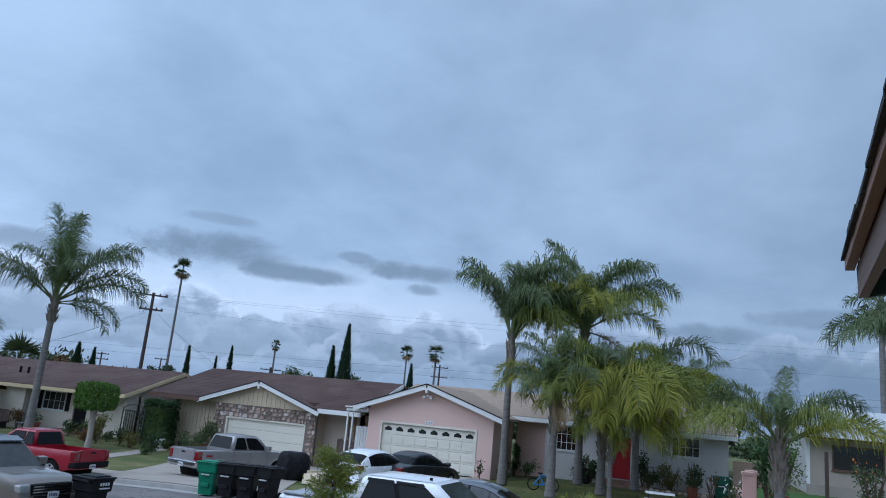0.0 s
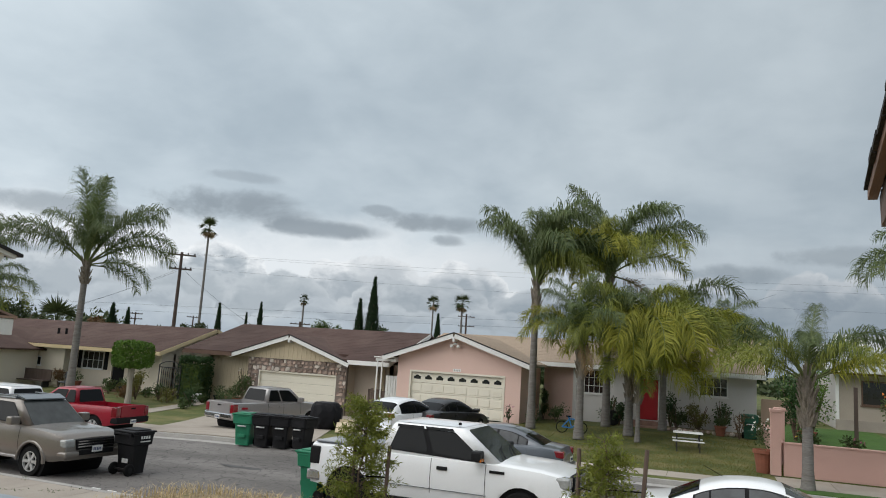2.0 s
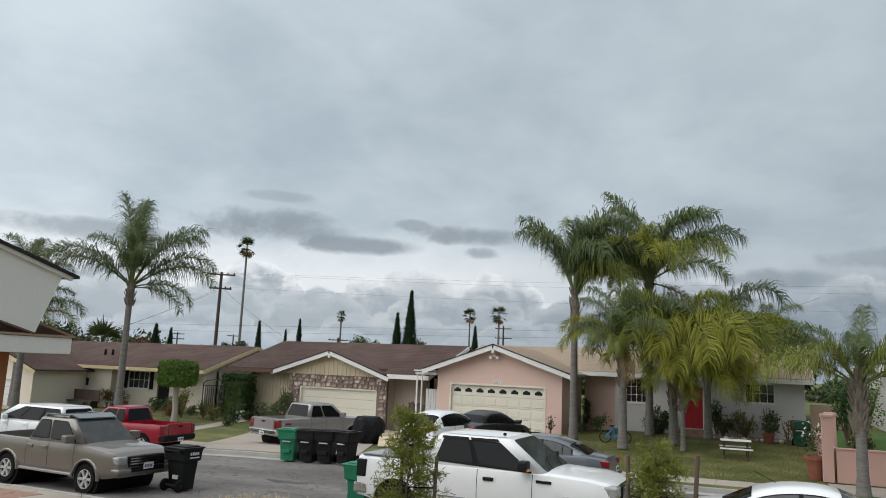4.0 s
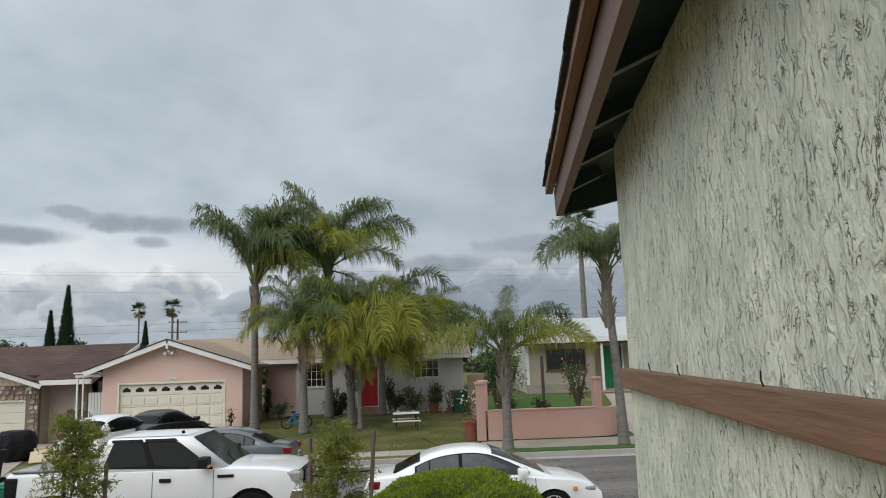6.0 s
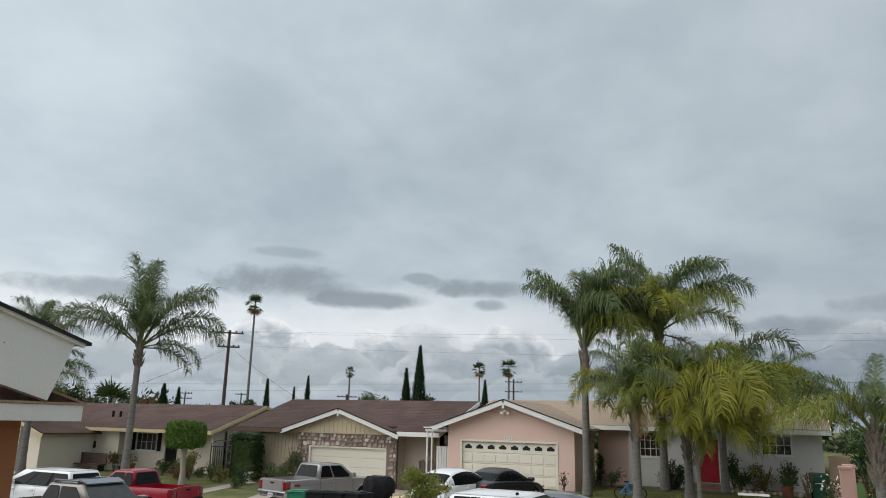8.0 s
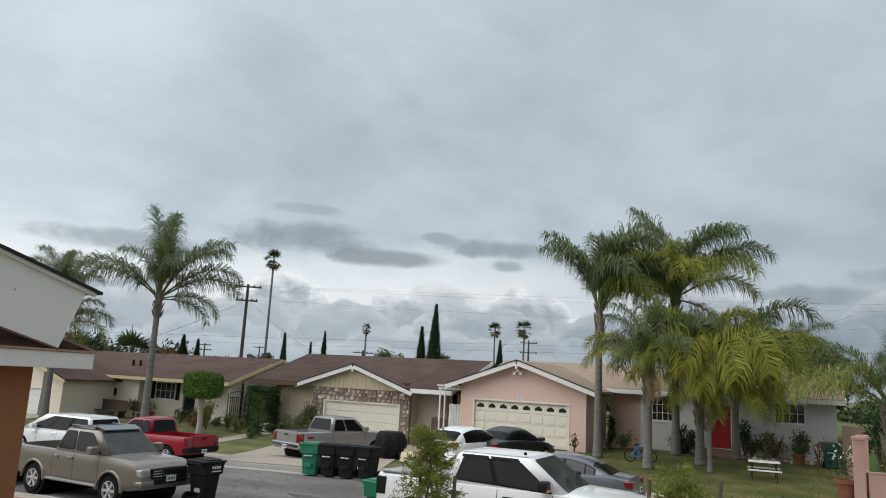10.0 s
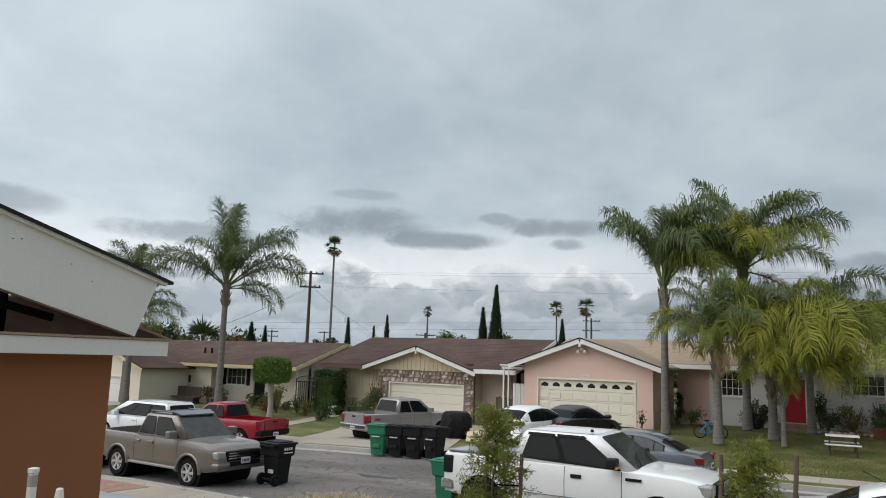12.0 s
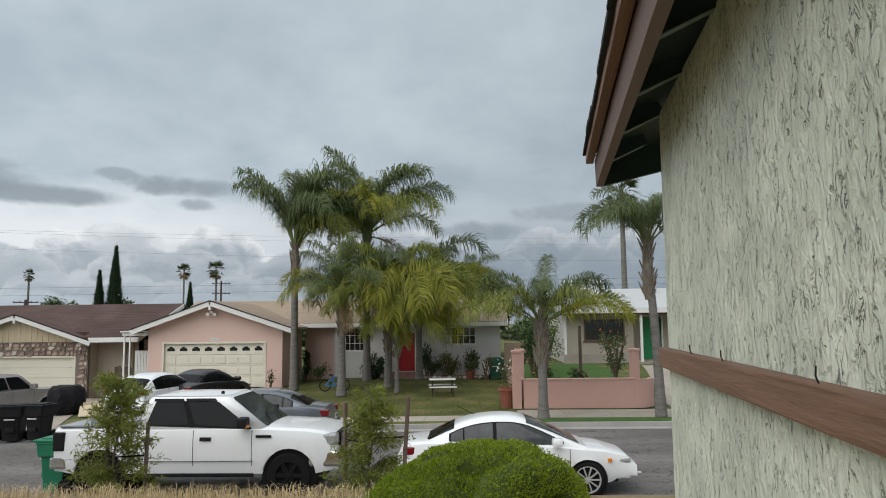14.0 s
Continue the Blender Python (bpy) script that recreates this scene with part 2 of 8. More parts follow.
M = dict(
    asphalt=surf("asphalt", (0.135, 0.125, 0.117), 0.9, vary=0.30, crack=2.1, scale=0.5, fine=34, bump=0.6, second=(0.168, 0.157, 0.147), amount=0.7, stretch=(0.45, 1.3, 1)),
    patch=surf("oily asphalt", (0.085, 0.083, 0.082), 0.8, vary=0.2, scale=2, fine=60, bump=0.4),
    concrete=surf("concrete", (0.40, 0.355, 0.30), 0.9, vary=0.14, scale=0.8, fine=45, bump=0.25, second=(0.27, 0.235, 0.20), amount=0.7, rnd=0.06),
    kerb=surf("kerb concrete", (0.40, 0.385, 0.36), 0.9, vary=0.14, scale=1.5, fine=40, bump=0.3, second=(0.26, 0.25, 0.24), amount=0.6),
    blue_drive=surf("blue-grey painted concrete", (0.29, 0.33, 0.37), 0.75, vary=0.08, scale=1.2, fine=30, bump=0.15, second=(0.38, 0.41, 0.43), amount=0.5),
    fencebeige=surf("greyish beige stucco", (0.42, 0.36, 0.30), 0.95, vary=0.1, scale=1.2, fine=50, bump=0.35, second=(0.36, 0.31, 0.26), amount=0.4),
    lawn=surf("mown lawn", (0.085, 0.105, 0.022), 1.0, vary=0.28, scale=0.7, fine=26, bump=0.9, second=(0.17, 0.14, 0.06), amount=0.75, edge=(0.46, 0.66)),
    turf=surf("green turf", (0.05, 0.115, 0.014), 1.0, vary=0.22, scale=2.0, fine=45, bump=0.9),
    soil=surf("dry ground", (0.27, 0.20, 0.115), 1.0, vary=0.25, scale=0.6, fine=20, bump=0.7, second=(0.11, 0.12, 0.04), amount=0.7),
    pink=surf("pink stucco", (0.74, 0.53, 0.46), 0.95, vary=0.035, scale=0.7, fine=55, bump=0.35, second=(0.69, 0.49, 0.425), amount=0.5),
    fencepink=surf("dusky pink stucco", (0.58, 0.365, 0.31), 0.95, vary=0.05, scale=1.0, fine=55, bump=0.35, second=(0.50, 0.32, 0.27), amount=0.5),
    white_stucco=surf("white stucco", (0.72, 0.70, 0.68), 0.95, vary=0.04, scale=0.8, fine=50, bump=0.35, second=(0.6, 0.57, 0.54), amount=0.4),
    cream=surf("cream stucco", (0.78, 0.70, 0.58), 0.95, vary=0.04, scale=0.6, fine=50, bump=0.3, second=(0.71, 0.63, 0.51), amount=0.4),
    beige=surf("beige stucco", (0.54, 0.45, 0.37), 0.95, vary=0.05, scale=0.8, fine=50, bump=0.3, second=(0.47, 0.39, 0.32), amount=0.4),
    siding=surf("cream board siding", (0.55, 0.46, 0.32), 0.8, vary=0.06, scale=1.5, fine=30, bump=0.15, rnd=0.05, stretch=(1, 1, 0.15)),
    white_trim=surf("white painted trim", (0.80, 0.80, 0.78), 0.55, vary=0.04, scale=1.2, fine=30, bump=0.06, second=(0.66, 0.65, 0.62), amount=0.35),
    cream_trim=surf("cream painted trim", (0.70, 0.56, 0.33), 0.6, vary=0.05, scale=1.2, fine=30, bump=0.06),
    brown_trim=surf("brown painted wood", (0.125, 0.069, 0.044), 0.6, vary=0.14, scale=3, fine=30, bump=0.25, stretch=(1, 0.12, 1), second=(0.12, 0.07, 0.05), amount=0.6),
    belt=surf("brown painted rough board", (0.21, 0.115, 0.072), 0.65, vary=0.16, scale=4, fine=34, bump=0.5, stretch=(1, 0.1, 1), second=(0.13, 0.07, 0.045), amount=0.5),
    brown_wall=surf("orange-brown stucco", (0.33, 0.135, 0.062), 0.9, vary=0.05, scale=0.8, fine=45, bump=0.2, second=(0.28, 0.115, 0.055), amount=0.5),
    # dark green paint, taken near black to carry the shade under the eave
    soffit=surf("dark green soffit paint with shade", (0.014, 0.032, 0.024), 0.7, vary=0.15, scale=2, fine=20, bump=0.15),
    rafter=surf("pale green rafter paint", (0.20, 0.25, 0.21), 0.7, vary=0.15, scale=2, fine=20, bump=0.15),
    roof_brown=surf("brown asphalt shingle", (0.085, 0.047, 0.038), 0.95, vary=0.2, scale=0.7, fine=9, bump=0.5, second=(0.10, 0.065, 0.052), amount=0.6, rnd=0.18),
    roof_tan=surf("tan asphalt shingle", (0.34, 0.265, 0.195), 0.95, vary=0.16, scale=0.7, fine=9, bump=0.5, second=(0.25, 0.19, 0.14), amount=0.5, rnd=0.16),
    roof_pink=surf("faded pink-brown shingle", (0.33, 0.22, 0.165), 0.95, vary=0.15, scale=2, fine=18, bump=0.5, rnd=0.14),
    roof_white=surf("white coated roof", (0.50, 0.52, 0.52), 0.8, vary=0.06, scale=0.6, fine=14, bump=0.3, second=(0.40, 0.42, 0.42), amount=0.5),
    roof_edge=surf("black shingle edge", (0.022, 0.021, 0.022), 0.95, vary=0.3, scale=4, fine=30, bump=0.5),
    garage=surf("ivory garage door", (0.74, 0.70, 0.59), 0.5, vary=0.03, scale=0.8, fine=20, bump=0.04),
    garage_w=surf("white ribbed garage door", (0.76, 0.75, 0.72), 0.5, vary=0.03, scale=0.8, fine=20, bump=0.04),
    stone=surf("brown field stone", (0.22, 0.15, 0.125), 0.9, vary=0.22, scale=4, fine=24, bump=0.6, second=(0.40, 0.31, 0.25), amount=0.8, rnd=0.45),
    stone_pale=surf("pale field stone", (0.55, 0.49, 0.43), 0.9, vary=0.15, scale=4, fine=24, bump=0.5, rnd=0.15),
    mortar=surf("grey mortar", (0.20, 0.165, 0.14), 0.95, vary=0.15, scale=4, fine=30, bump=0.4),
    glass=surf("dark window glass", (0.018, 0.02, 0.022), 0.06, vary=0.05, scale=1, fine=5, bump=0.0, spec=0.7),
    carglass=surf("tinted car glass", (0.008, 0.009, 0.010), 0.04, vary=0.02, scale=1, fine=5, bump=0.0, spec=0.12),
    tint=surf("lightly tinted car glass", (0.045, 0.05, 0.054), 0.05, vary=0.3, scale=1.5, fine=3, bump=0.0, spec=0.35),
    screen=surf("windscreen glass", (0.05, 0.056, 0.056), 0.05, vary=0.25, scale=1.3, fine=4, bump=0.0, spec=0.3),
    curtain=surf("pale curtain", (0.42, 0.40, 0.37), 0.9, vary=0.12, scale=6, fine=20, bump=0.2, stretch=(3, 1, 0.2)),
    red_door=surf("red painted door", (0.42, 0.012, 0.02), 0.5, vary=0.05, scale=2, fine=20, bump=0.05),
    green_door=surf("green painted door", (0.015, 0.22, 0.075), 0.5, vary=0.05, scale=2, fine=20, bump=0.05),
    dark=surf("black matt", (0.008, 0.008, 0.009), 0.75, vary=0.1, scale=3, fine=25, bump=0.1, spec=0.2),
    black_plastic=surf("black plastic", (0.008, 0.008, 0.009), 0.55, vary=0.12, scale=3, fine=40, bump=0.12, second=(0.014, 0.014, 0.016), amount=0.5, spec=0.25),
    green_plastic=surf("green bin plastic", (0.012, 0.17, 0.085), 0.5, vary=0.08, scale=3, fine=30, bump=0.08, second=(0.02, 0.21, 0.115), amount=0.5),
    dgreen_plastic=surf("dark green bin plastic", (0.012, 0.085, 0.05), 0.5, vary=0.08, scale=3, fine=30, bump=0.08),
    tarp=surf("black tarpaulin", (0.008, 0.008, 0.010), 0.6, vary=0.1, scale=4, fine=12, bump=0.5, spec=0.2),
    rubber=surf("tyre rubber", (0.010, 0.010, 0.010), 0.85, vary=0.12, scale=6, fine=40, bump=0.3, spec=0.2),
    chrome=surf("chrome", (0.62, 0.62, 0.62), 0.16, metal=1.0, vary=0.03, scale=2, fine=20, bump=0.0),
    alloy=surf("alloy wheel", (0.56, 0.56, 0.55), 0.35, metal=0.35, vary=0.05, scale=3, fine=20, bump=0.0),
    lamp=surf("clear lamp lens", (0.33, 0.34, 0.33), 0.12, vary=0.16, scale=9, fine=30, bump=0.1, coat=1.0),
    red_lamp=surf("red lamp lens", (0.18, 0.005, 0.010), 0.2, vary=0.1, scale=7, fine=30, bump=0.1, coat=1.0),
    amber=surf("amber lens", (0.75, 0.22, 0.02), 0.25, vary=0.06, scale=5, fine=30, bump=0.05, coat=1.0),
    plate=surf("number plate", (0.70, 0.70, 0.68), 0.4, vary=0.03, scale=5, fine=20, bump=0.0),
    ink=surf("dark blue ink", (0.05, 0.06, 0.16), 0.6, vary=0.05, scale=5, fine=20, bump=0.0),
    p_white=car_paint("white car paint", (0.86, 0.875, 0.885)),
    p_red=car_paint("red car paint", (0.30, 0.005, 0.020), coat=0.4),
    p_taupe=car_paint("taupe metallic paint", (0.20, 0.178, 0.155), 0.35),
    p_silver=car_paint("silver metallic paint", (0.33, 0.315, 0.31), 0.35),
    p_black=car_paint("black car paint", (0.007, 0.007, 0.008), coat=0.3),
    p_grey=car_paint("grey metallic paint", (0.13, 0.145, 0.165), 0.35),
    p_teal=car_paint("dark teal car paint", (0.03, 0.07, 0.075), 0.2),
    palmtrunk=surf("ringed grey palm trunk", (0.225, 0.21, 0.195), 0.95, vary=0.3, scale=2, fine=14, bump=0.7, stretch=(0.6, 0.6, 4), second=(0.115, 0.10, 0.088), amount=0.8),
    palmboot=surf("fibrous palm boots", (0.26, 0.22, 0.18), 0.95, vary=0.3, scale=4, fine=22, bump=0.9, second=(0.10, 0.085, 0.055), amount=0.8, stretch=(2, 2, 0.6)),
    rachis=surf("palm leaf stalk", (0.13, 0.16, 0.05), 0.7, vary=0.15, scale=2, fine=20, bump=0.1),
    bark=surf("brown bark", (0.14, 0.10, 0.07), 0.95, vary=0.25, scale=4, fine=25, bump=0.8),
    pole=surf("weathered pole timber", (0.085, 0.06, 0.05), 0.9, vary=0.2, scale=1.5, fine=18, bump=0.4, stretch=(2, 2, 0.2)),
    terracotta=surf("terracotta", (0.24, 0.085, 0.05), 0.85, vary=0.12, scale=5, fine=30, bump=0.2),
    dry=surf("dry straw grass", (0.60, 0.47, 0.27), 0.95, vary=0.3, scale=2, fine=14, bump=0.0, second=(0.36, 0.27, 0.15), amount=0.7),
    iron=surf("dark wrought iron", (0.022, 0.02, 0.02), 0.6, vary=0.1, scale=4, fine=30, bump=0.1),
    tan_metal=surf("tan painted gate", (0.33, 0.235, 0.17), 0.7, vary=0.08, scale=2, fine=25, bump=0.1),
    oldwood=surf("grey-brown fence boards", (0.12, 0.085, 0.07), 0.9, vary=0.22, scale=2, fine=18, bump=0.5, stretch=(3, 3, 0.3), rnd=0.2),
    brick_red=surf("red brick paving", (0.30, 0.18, 0.14), 0.9, vary=0.2, scale=3, fine=30, bump=0.4, rnd=0.2),
    blue=surf("blue toy plastic", (0.03, 0.19, 0.48), 0.4, vary=0.06, scale=5, fine=30, bump=0.05),
    flower_w=surf("white petals", (0.82, 0.80, 0.76), 0.8, vary=0.08, scale=5, fine=30, bump=0.0),
    flower_y=surf("yellow petals", (0.75, 0.52, 0.03), 0.8, vary=0.08, scale=5, fine=30, bump=0.0),
    flower_p=surf("purple-pink petals", (0.42, 0.10, 0.20), 0.8, vary=0.2, scale=5, fine=30, bump=0.0),
    flower_o=surf("orange petals", (0.72, 0.22, 0.04), 0.8, vary=0.1, scale=5, fine=30, bump=0.0),
)


def leafy(name, a, b, rnd=0.15, sss=0.25):
    """Leaves with colour drift from leaf to leaf and light coming through."""
    m = bpy.data.materials.new(name)
    m.use_nodes = True
    n, l = m.node_tree.nodes, m.node_tree.links
    p = n["Principled BSDF"]
    g = n.new("ShaderNodeNewGeometry")
    co = n.new("ShaderNodeTexCoord")
    nz = n.new("ShaderNodeTexNoise")
    nz.inputs["Scale"].default_value = 1.3
    l.new(co.outputs["Object"], nz.inputs["Vector"])
    ad = n.new("ShaderNodeMath")
    ad.operation = "ADD"
    l.new(nz.outputs["Fac"], ad.inputs[0])
    mr = n.new("ShaderNodeMapRange")
    l.new(g.outputs["Random Per Island"], mr.inputs[0])
    mr.inputs[3].default_value, mr.inputs[4].default_value = -0.35, 0.35
    l.new(mr.outputs[0], ad.inputs[1])
    mx = n.new("ShaderNodeMix")
    mx.data_type = "RGBA"
    l.new(ad.outputs[0], mx.inputs[0])
    mx.inputs[6].default_value, mx.inputs[7].default_value = (*a, 1), (*b, 1)
    oi = n.new("ShaderNodeObjectInfo")
    vr = n.new("ShaderNodeMapRange")
    l.new(oi.outputs["Random"], vr.inputs[0])
    vr.inputs[3].default_value, vr.inputs[4].default_value = 1 - rnd, 1 + rnd
    hs = n.new("ShaderNodeHueSaturation")
    l.new(mx.outputs[2], hs.inputs["Color"])
    l.new(vr.outputs[0], hs.inputs["Value"])
    l.new(hs.outputs[0], p.inputs["Base Color"])
    p.inputs["Roughness"].default_value = 0.6
    tr = n.new("ShaderNodeBsdfTranslucent")
    l.new(hs.outputs[0], tr.inputs["Color"])
    sh = n.new("ShaderNodeMixShader")
    sh.inputs[0].default_value = sss
    l.new(p.outputs[0], sh.inputs[1])
    l.new(tr.outputs[0], sh.inputs[2])
    l.new(sh.outputs[0], n["Material Output"].inputs[0])
    return m


M.update(
    frond=leafy("queen palm leaf", (0.035, 0.066, 0.016), (0.18, 0.225, 0.085), sss=0.3),
    frond_o=leafy("olive palm leaf", (0.085, 0.12, 0.010), (0.29, 0.31, 0.055), sss=0.32),
    frond_y=leafy("yellowing palm leaf", (0.14, 0.165, 0.008), (0.43, 0.41, 0.05), sss=0.34),
    frond_d=leafy("dry palm leaf", (0.20, 0.13, 0.06), (0.32, 0.22, 0.11)),
    fan=leafy("fan palm leaf", (0.03, 0.05, 0.015), (0.08, 0.10, 0.035)),
    cypress=leafy("cypress foliage", (0.008, 0.024, 0.010), (0.026, 0.055, 0.018)),
    topiary=leafy("clipped green leaves", (0.04, 0.10, 0.01), (0.15, 0.26, 0.03)),
    hedge=leafy("dark hedge leaves", (0.014, 0.045, 0.010), (0.045, 0.095, 0.02)),
    shrub=leafy("shrub leaves", (0.03, 0.06, 0.015), (0.10, 0.14, 0.04)),
    shrub_y=leafy("yellow-green shrub leaves", (0.10, 0.11, 0.02), (0.25, 0.22, 0.05)),
    sapling=leafy("fine yellow-green sapling leaves", (0.10, 0.145, 0.02), (0.32, 0.34, 0.06), sss=0.4),
    mound=leafy("bright green needle foliage", (0.085, 0.15, 0.004), (0.31, 0.39, 0.014), sss=0.3),
    # solid core under the leaves; its dark colour stands for the shade inside
    moundin=surf("foliage core with painted shade", (0.05, 0.075, 0.010), 1.0, vary=0.4, scale=5, fine=25, bump=1.0),
    far_tree=leafy("distant foliage", (0.025, 0.045, 0.015), (0.07, 0.09, 0.03)),
    autumn=leafy("russet foliage", (0.10, 0.06, 0.025), (0.22, 0.12, 0.05)),
)

# ---- mesh tools ----


def part(name, bm, material, parent=None, label="", smooth=False):
    """Links a bmesh as one mesh object under a thing or a part."""
    me = bpy.data.meshes.new(name)
    bm.normal_update()
    bm.to_mesh(me)
    bm.free()
    if smooth:
        me.shade_smooth()
    mats = material if isinstance(material, (list, tuple)) else [material]
    for k in mats:
        me.materials.append(k)
    ob = new(name, me)
    ob.parent = parent
    if label:
        ob["label"] = label
    return ob


def thing(name, at=(0, 0, 0), turn=0.0, label="", category="", group=""):
    ob = new(name)
    ob.empty_display_size = 0.2
    ob.matrix_world = pose(*at, 0, 0, turn)
    return tagged(ob, label, category, group)


def setting(ob, label, category):
    return tagged(ob, label, category, kind="structure")


def box(bm, x0, x1, y0, y1, z0, z1, bevel=0.0, mi=0):
    v = [bm.verts.new(p) for p in ((x0, y0, z0), (x1, y0, z0), (x1, y1, z0), (x0, y1, z0), (x0, y0, z1), (x1, y0, z1), (x1, y1, z1), (x0, y1, z1))]
    fs = [bm.faces.new([v[i] for i in q]) for q in ((3, 2, 1, 0), (4, 5, 6, 7), (0, 1, 5, 4), (1, 2, 6, 5), (2, 3, 7, 6), (3, 0, 4, 7))]
    for f in fs:
        f.material_index = mi
    if bevel:
        es = list({e for f in fs for e in f.edges})
        bmesh.ops.bevel(bm, geom=es, offset=bevel, segments=2, affect="EDGES", profile=0.6, clamp_overlap=True)
    return v


def boxes(*specs, bevel=0.0):
    bm = bmesh.new()
    for s in specs:
        box(bm, *s, bevel=bevel)
    return bm


def obox(bm, p, q, w, h, lift=0.0):
    """A board from p to q (its lower centre line), w wide to the sides and h high."""
    p, q = Vector(p), Vector(q)
    d = (q - p).normalized()
    side = Vector((-d.y, d.x, 0))
    side = side.normalized() * (w / 2) if side.length > 1e-6 else Vector((w / 2, 0, 0))
    up_ = d.cross(side).normalized() * h
    if up_.z < 0:
        up_ = -up_
    vs = [bm.verts.new(a + s + u) for a in (p, q) for s, u in ((-side, up_ * 0), (side, up_ * 0), (side, up_), (-side, up_))]
    for f in ((0, 1, 2, 3), (7, 6, 5, 4), (0, 4, 5, 1), (1, 5, 6, 2), (2, 6, 7, 3), (3, 7, 4, 0)):
        bm.faces.new([vs[i] for i in f])


def slab(bm, pts, th):
    """A plate over the loop pts, th thick straight down."""
    n = len(pts)
    a = [bm.verts.new(p) for p in pts]
    b = [bm.verts.new((p[0], p[1], p[2] - th)) for p in pts]
    bm.faces.new(a)
    bm.faces.new(b[::-1])
    for i in range(n):
        bm.faces.new((a[i], b[i], b[(i + 1) % n], a[(i + 1) % n]))


def wall_bm(p0, p1, z0, z1, th, holes=(), bm=None):
    """A wall along p0-p1 with thickness to its left; holes are (u0, u1, za, zb) along it."""
    bm = bm or bmesh.new()
    p0, p1 = Vector((*p0, 0)), Vector((*p1, 0))
    ln = (p1 - p0).length
    d = (p1 - p0) / ln
    nrm = Vector((-d.y, d.x, 0)) * th
    us = sorted({0.0, ln, *[h[0] for h in holes], *[h[1] for h in holes]})
    zs = sorted({z0, z1, *[h[2] for h in holes], *[h[3] for h in holes]})
    us = [u for u in us if 0 <= u <= ln]
    zs = [z for z in zs if z0 <= z <= z1]
    full = lambda i, j: not any(h[0] - 1e-6 <= us[i] and us[i + 1] <= h[1] + 1e-6 and h[2] - 1e-6 <= zs[j] and zs[j + 1] <= h[3] + 1e-6 for h in holes)
    pt = lambda u, k, z: bm.verts.new(p0 + d * u + nrm * k + Vector((0, 0, z)))
    nu, nz_ = len(us) - 1, len(zs) - 1
    for i in range(nu):
        for j in range(nz_):
            if not full(i, j):
                continue
            a, b, c, e = us[i], us[i + 1], zs[j], zs[j + 1]
            bm.faces.new((pt(a, 0, c), pt(b, 0, c), pt(b, 0, e), pt(a, 0, e)))
            bm.faces.new((pt(b, 1, c), pt(a, 1, c), pt(a, 1, e), pt(b, 1, e)))
            if i == 0 or not full(i - 1, j):
                bm.faces.new((pt(a, 1, c), pt(a, 0, c), pt(a, 0, e), pt(a, 1, e)))
            if i == nu - 1 or not full(i + 1, j):
                bm.faces.new((pt(b, 0, c), pt(b, 1, c), pt(b, 1, e), pt(b, 0, e)))
            if j == nz_ - 1 or not full(i, j + 1):
                bm.faces.new((pt(a, 0, e), pt(b, 0, e), pt(b, 1, e), pt(a, 1, e)))
            if j == 0 or not full(i, j - 1):
                bm.faces.new((pt(a, 1, c), pt(b, 1, c), pt(b, 0, c), pt(a, 0, c)))
    bmesh.ops.remove_doubles(bm, verts=bm.verts, dist=1e-4)
    return bm


def lathe(bm, prof, n=20, axis="z", at=(0, 0, 0), mi=0):
    """A body of revolution from (radius, height) pairs."""
    rings = []
    for r, h in prof:
        ring = []
        for i in range(n):
            a = 2 * math.pi * i / n
            c, s = r * math.cos(a), r * math.sin(a)
            q = (c, s, h) if axis == "z" else (c, h, s)
            ring.append(bm.verts.new((q[0] + at[0], q[1] + at[1], q[2] + at[2])))
        rings.append(ring)
    for a, b in zip(rings, rings[1:]):
        for i in range(n):
            f = bm.faces.new((a[i], a[(i + 1) % n], b[(i + 1) % n], b[i]))
            f.material_index = mi
    for ring, flip in ((rings[0], True), (rings[-1], False)):
        f = bm.faces.new(ring[::-1] if flip else ring)
        f.material_index = mi


def tube(bm, pts, radii, n=8):
    """A round tube along pts."""
    rings = []
    for i, p in enumerate(pts):
        p = Vector(p)
        d = (Vector(pts[min(i + 1, len(pts) - 1)]) - Vector(pts[max(i - 1, 0)])).normalized()
        a = d.orthogonal().normalized() if not rings else (rings[-1][1] - d * rings[-1][1].dot(d)).normalized()
        b = d.cross(a)
        r = radii[i] if isinstance(radii, (list, tuple)) else radii
        rings.append(([bm.verts.new(p + (a * math.cos(2 * math.pi * k / n) + b * math.sin(2 * math.pi * k / n)) * r) for k in range(n)], a))
    for (u, _), (w, _) in zip(rings, rings[1:]):
        for k in range(n):
            bm.faces.new((u[k], u[(k + 1) % n], w[(k + 1) % n], w[k]))
    bm.faces.new(rings[0][0][::-1])
    bm.faces.new(rings[-1][0])


def lerp_table(tab, x):
    if x <= tab[0][0]:
        return tab[0][1]
    for (a, u), (b, v) in zip(tab, tab[1:]):
        if x <= b:
            k = (x - a) / (b - a)
            return u + (v - u) * k
    return tab[-1][1]


def smooth01(a, b, x):
    k = min(max((x - a) / (b - a), 0.0), 1.0)
    return k * k * (3 - 2 * k)


# ---- ground, road, pavements ----
FAR_KERB = ((-90, 23.6), (-24, 23.2), (-19.3, 22.15), (-16, 22.0), (-10, 22.3), (-3, 22.8), (2, 23.2), (60, 23.3))
NEAR_KERB = ((-90, 13.6), (-17, 12.95), (-12, 12.5), (-9, 12.6), (-5, 13.0), (60, 13.0))


def road_z(x):
    return lerp_table(((-60, -1.2), (-30, -0.74), (-23, -0.46), (-17, -0.2), (-13, -0.11), (-5, 0.0)), x)


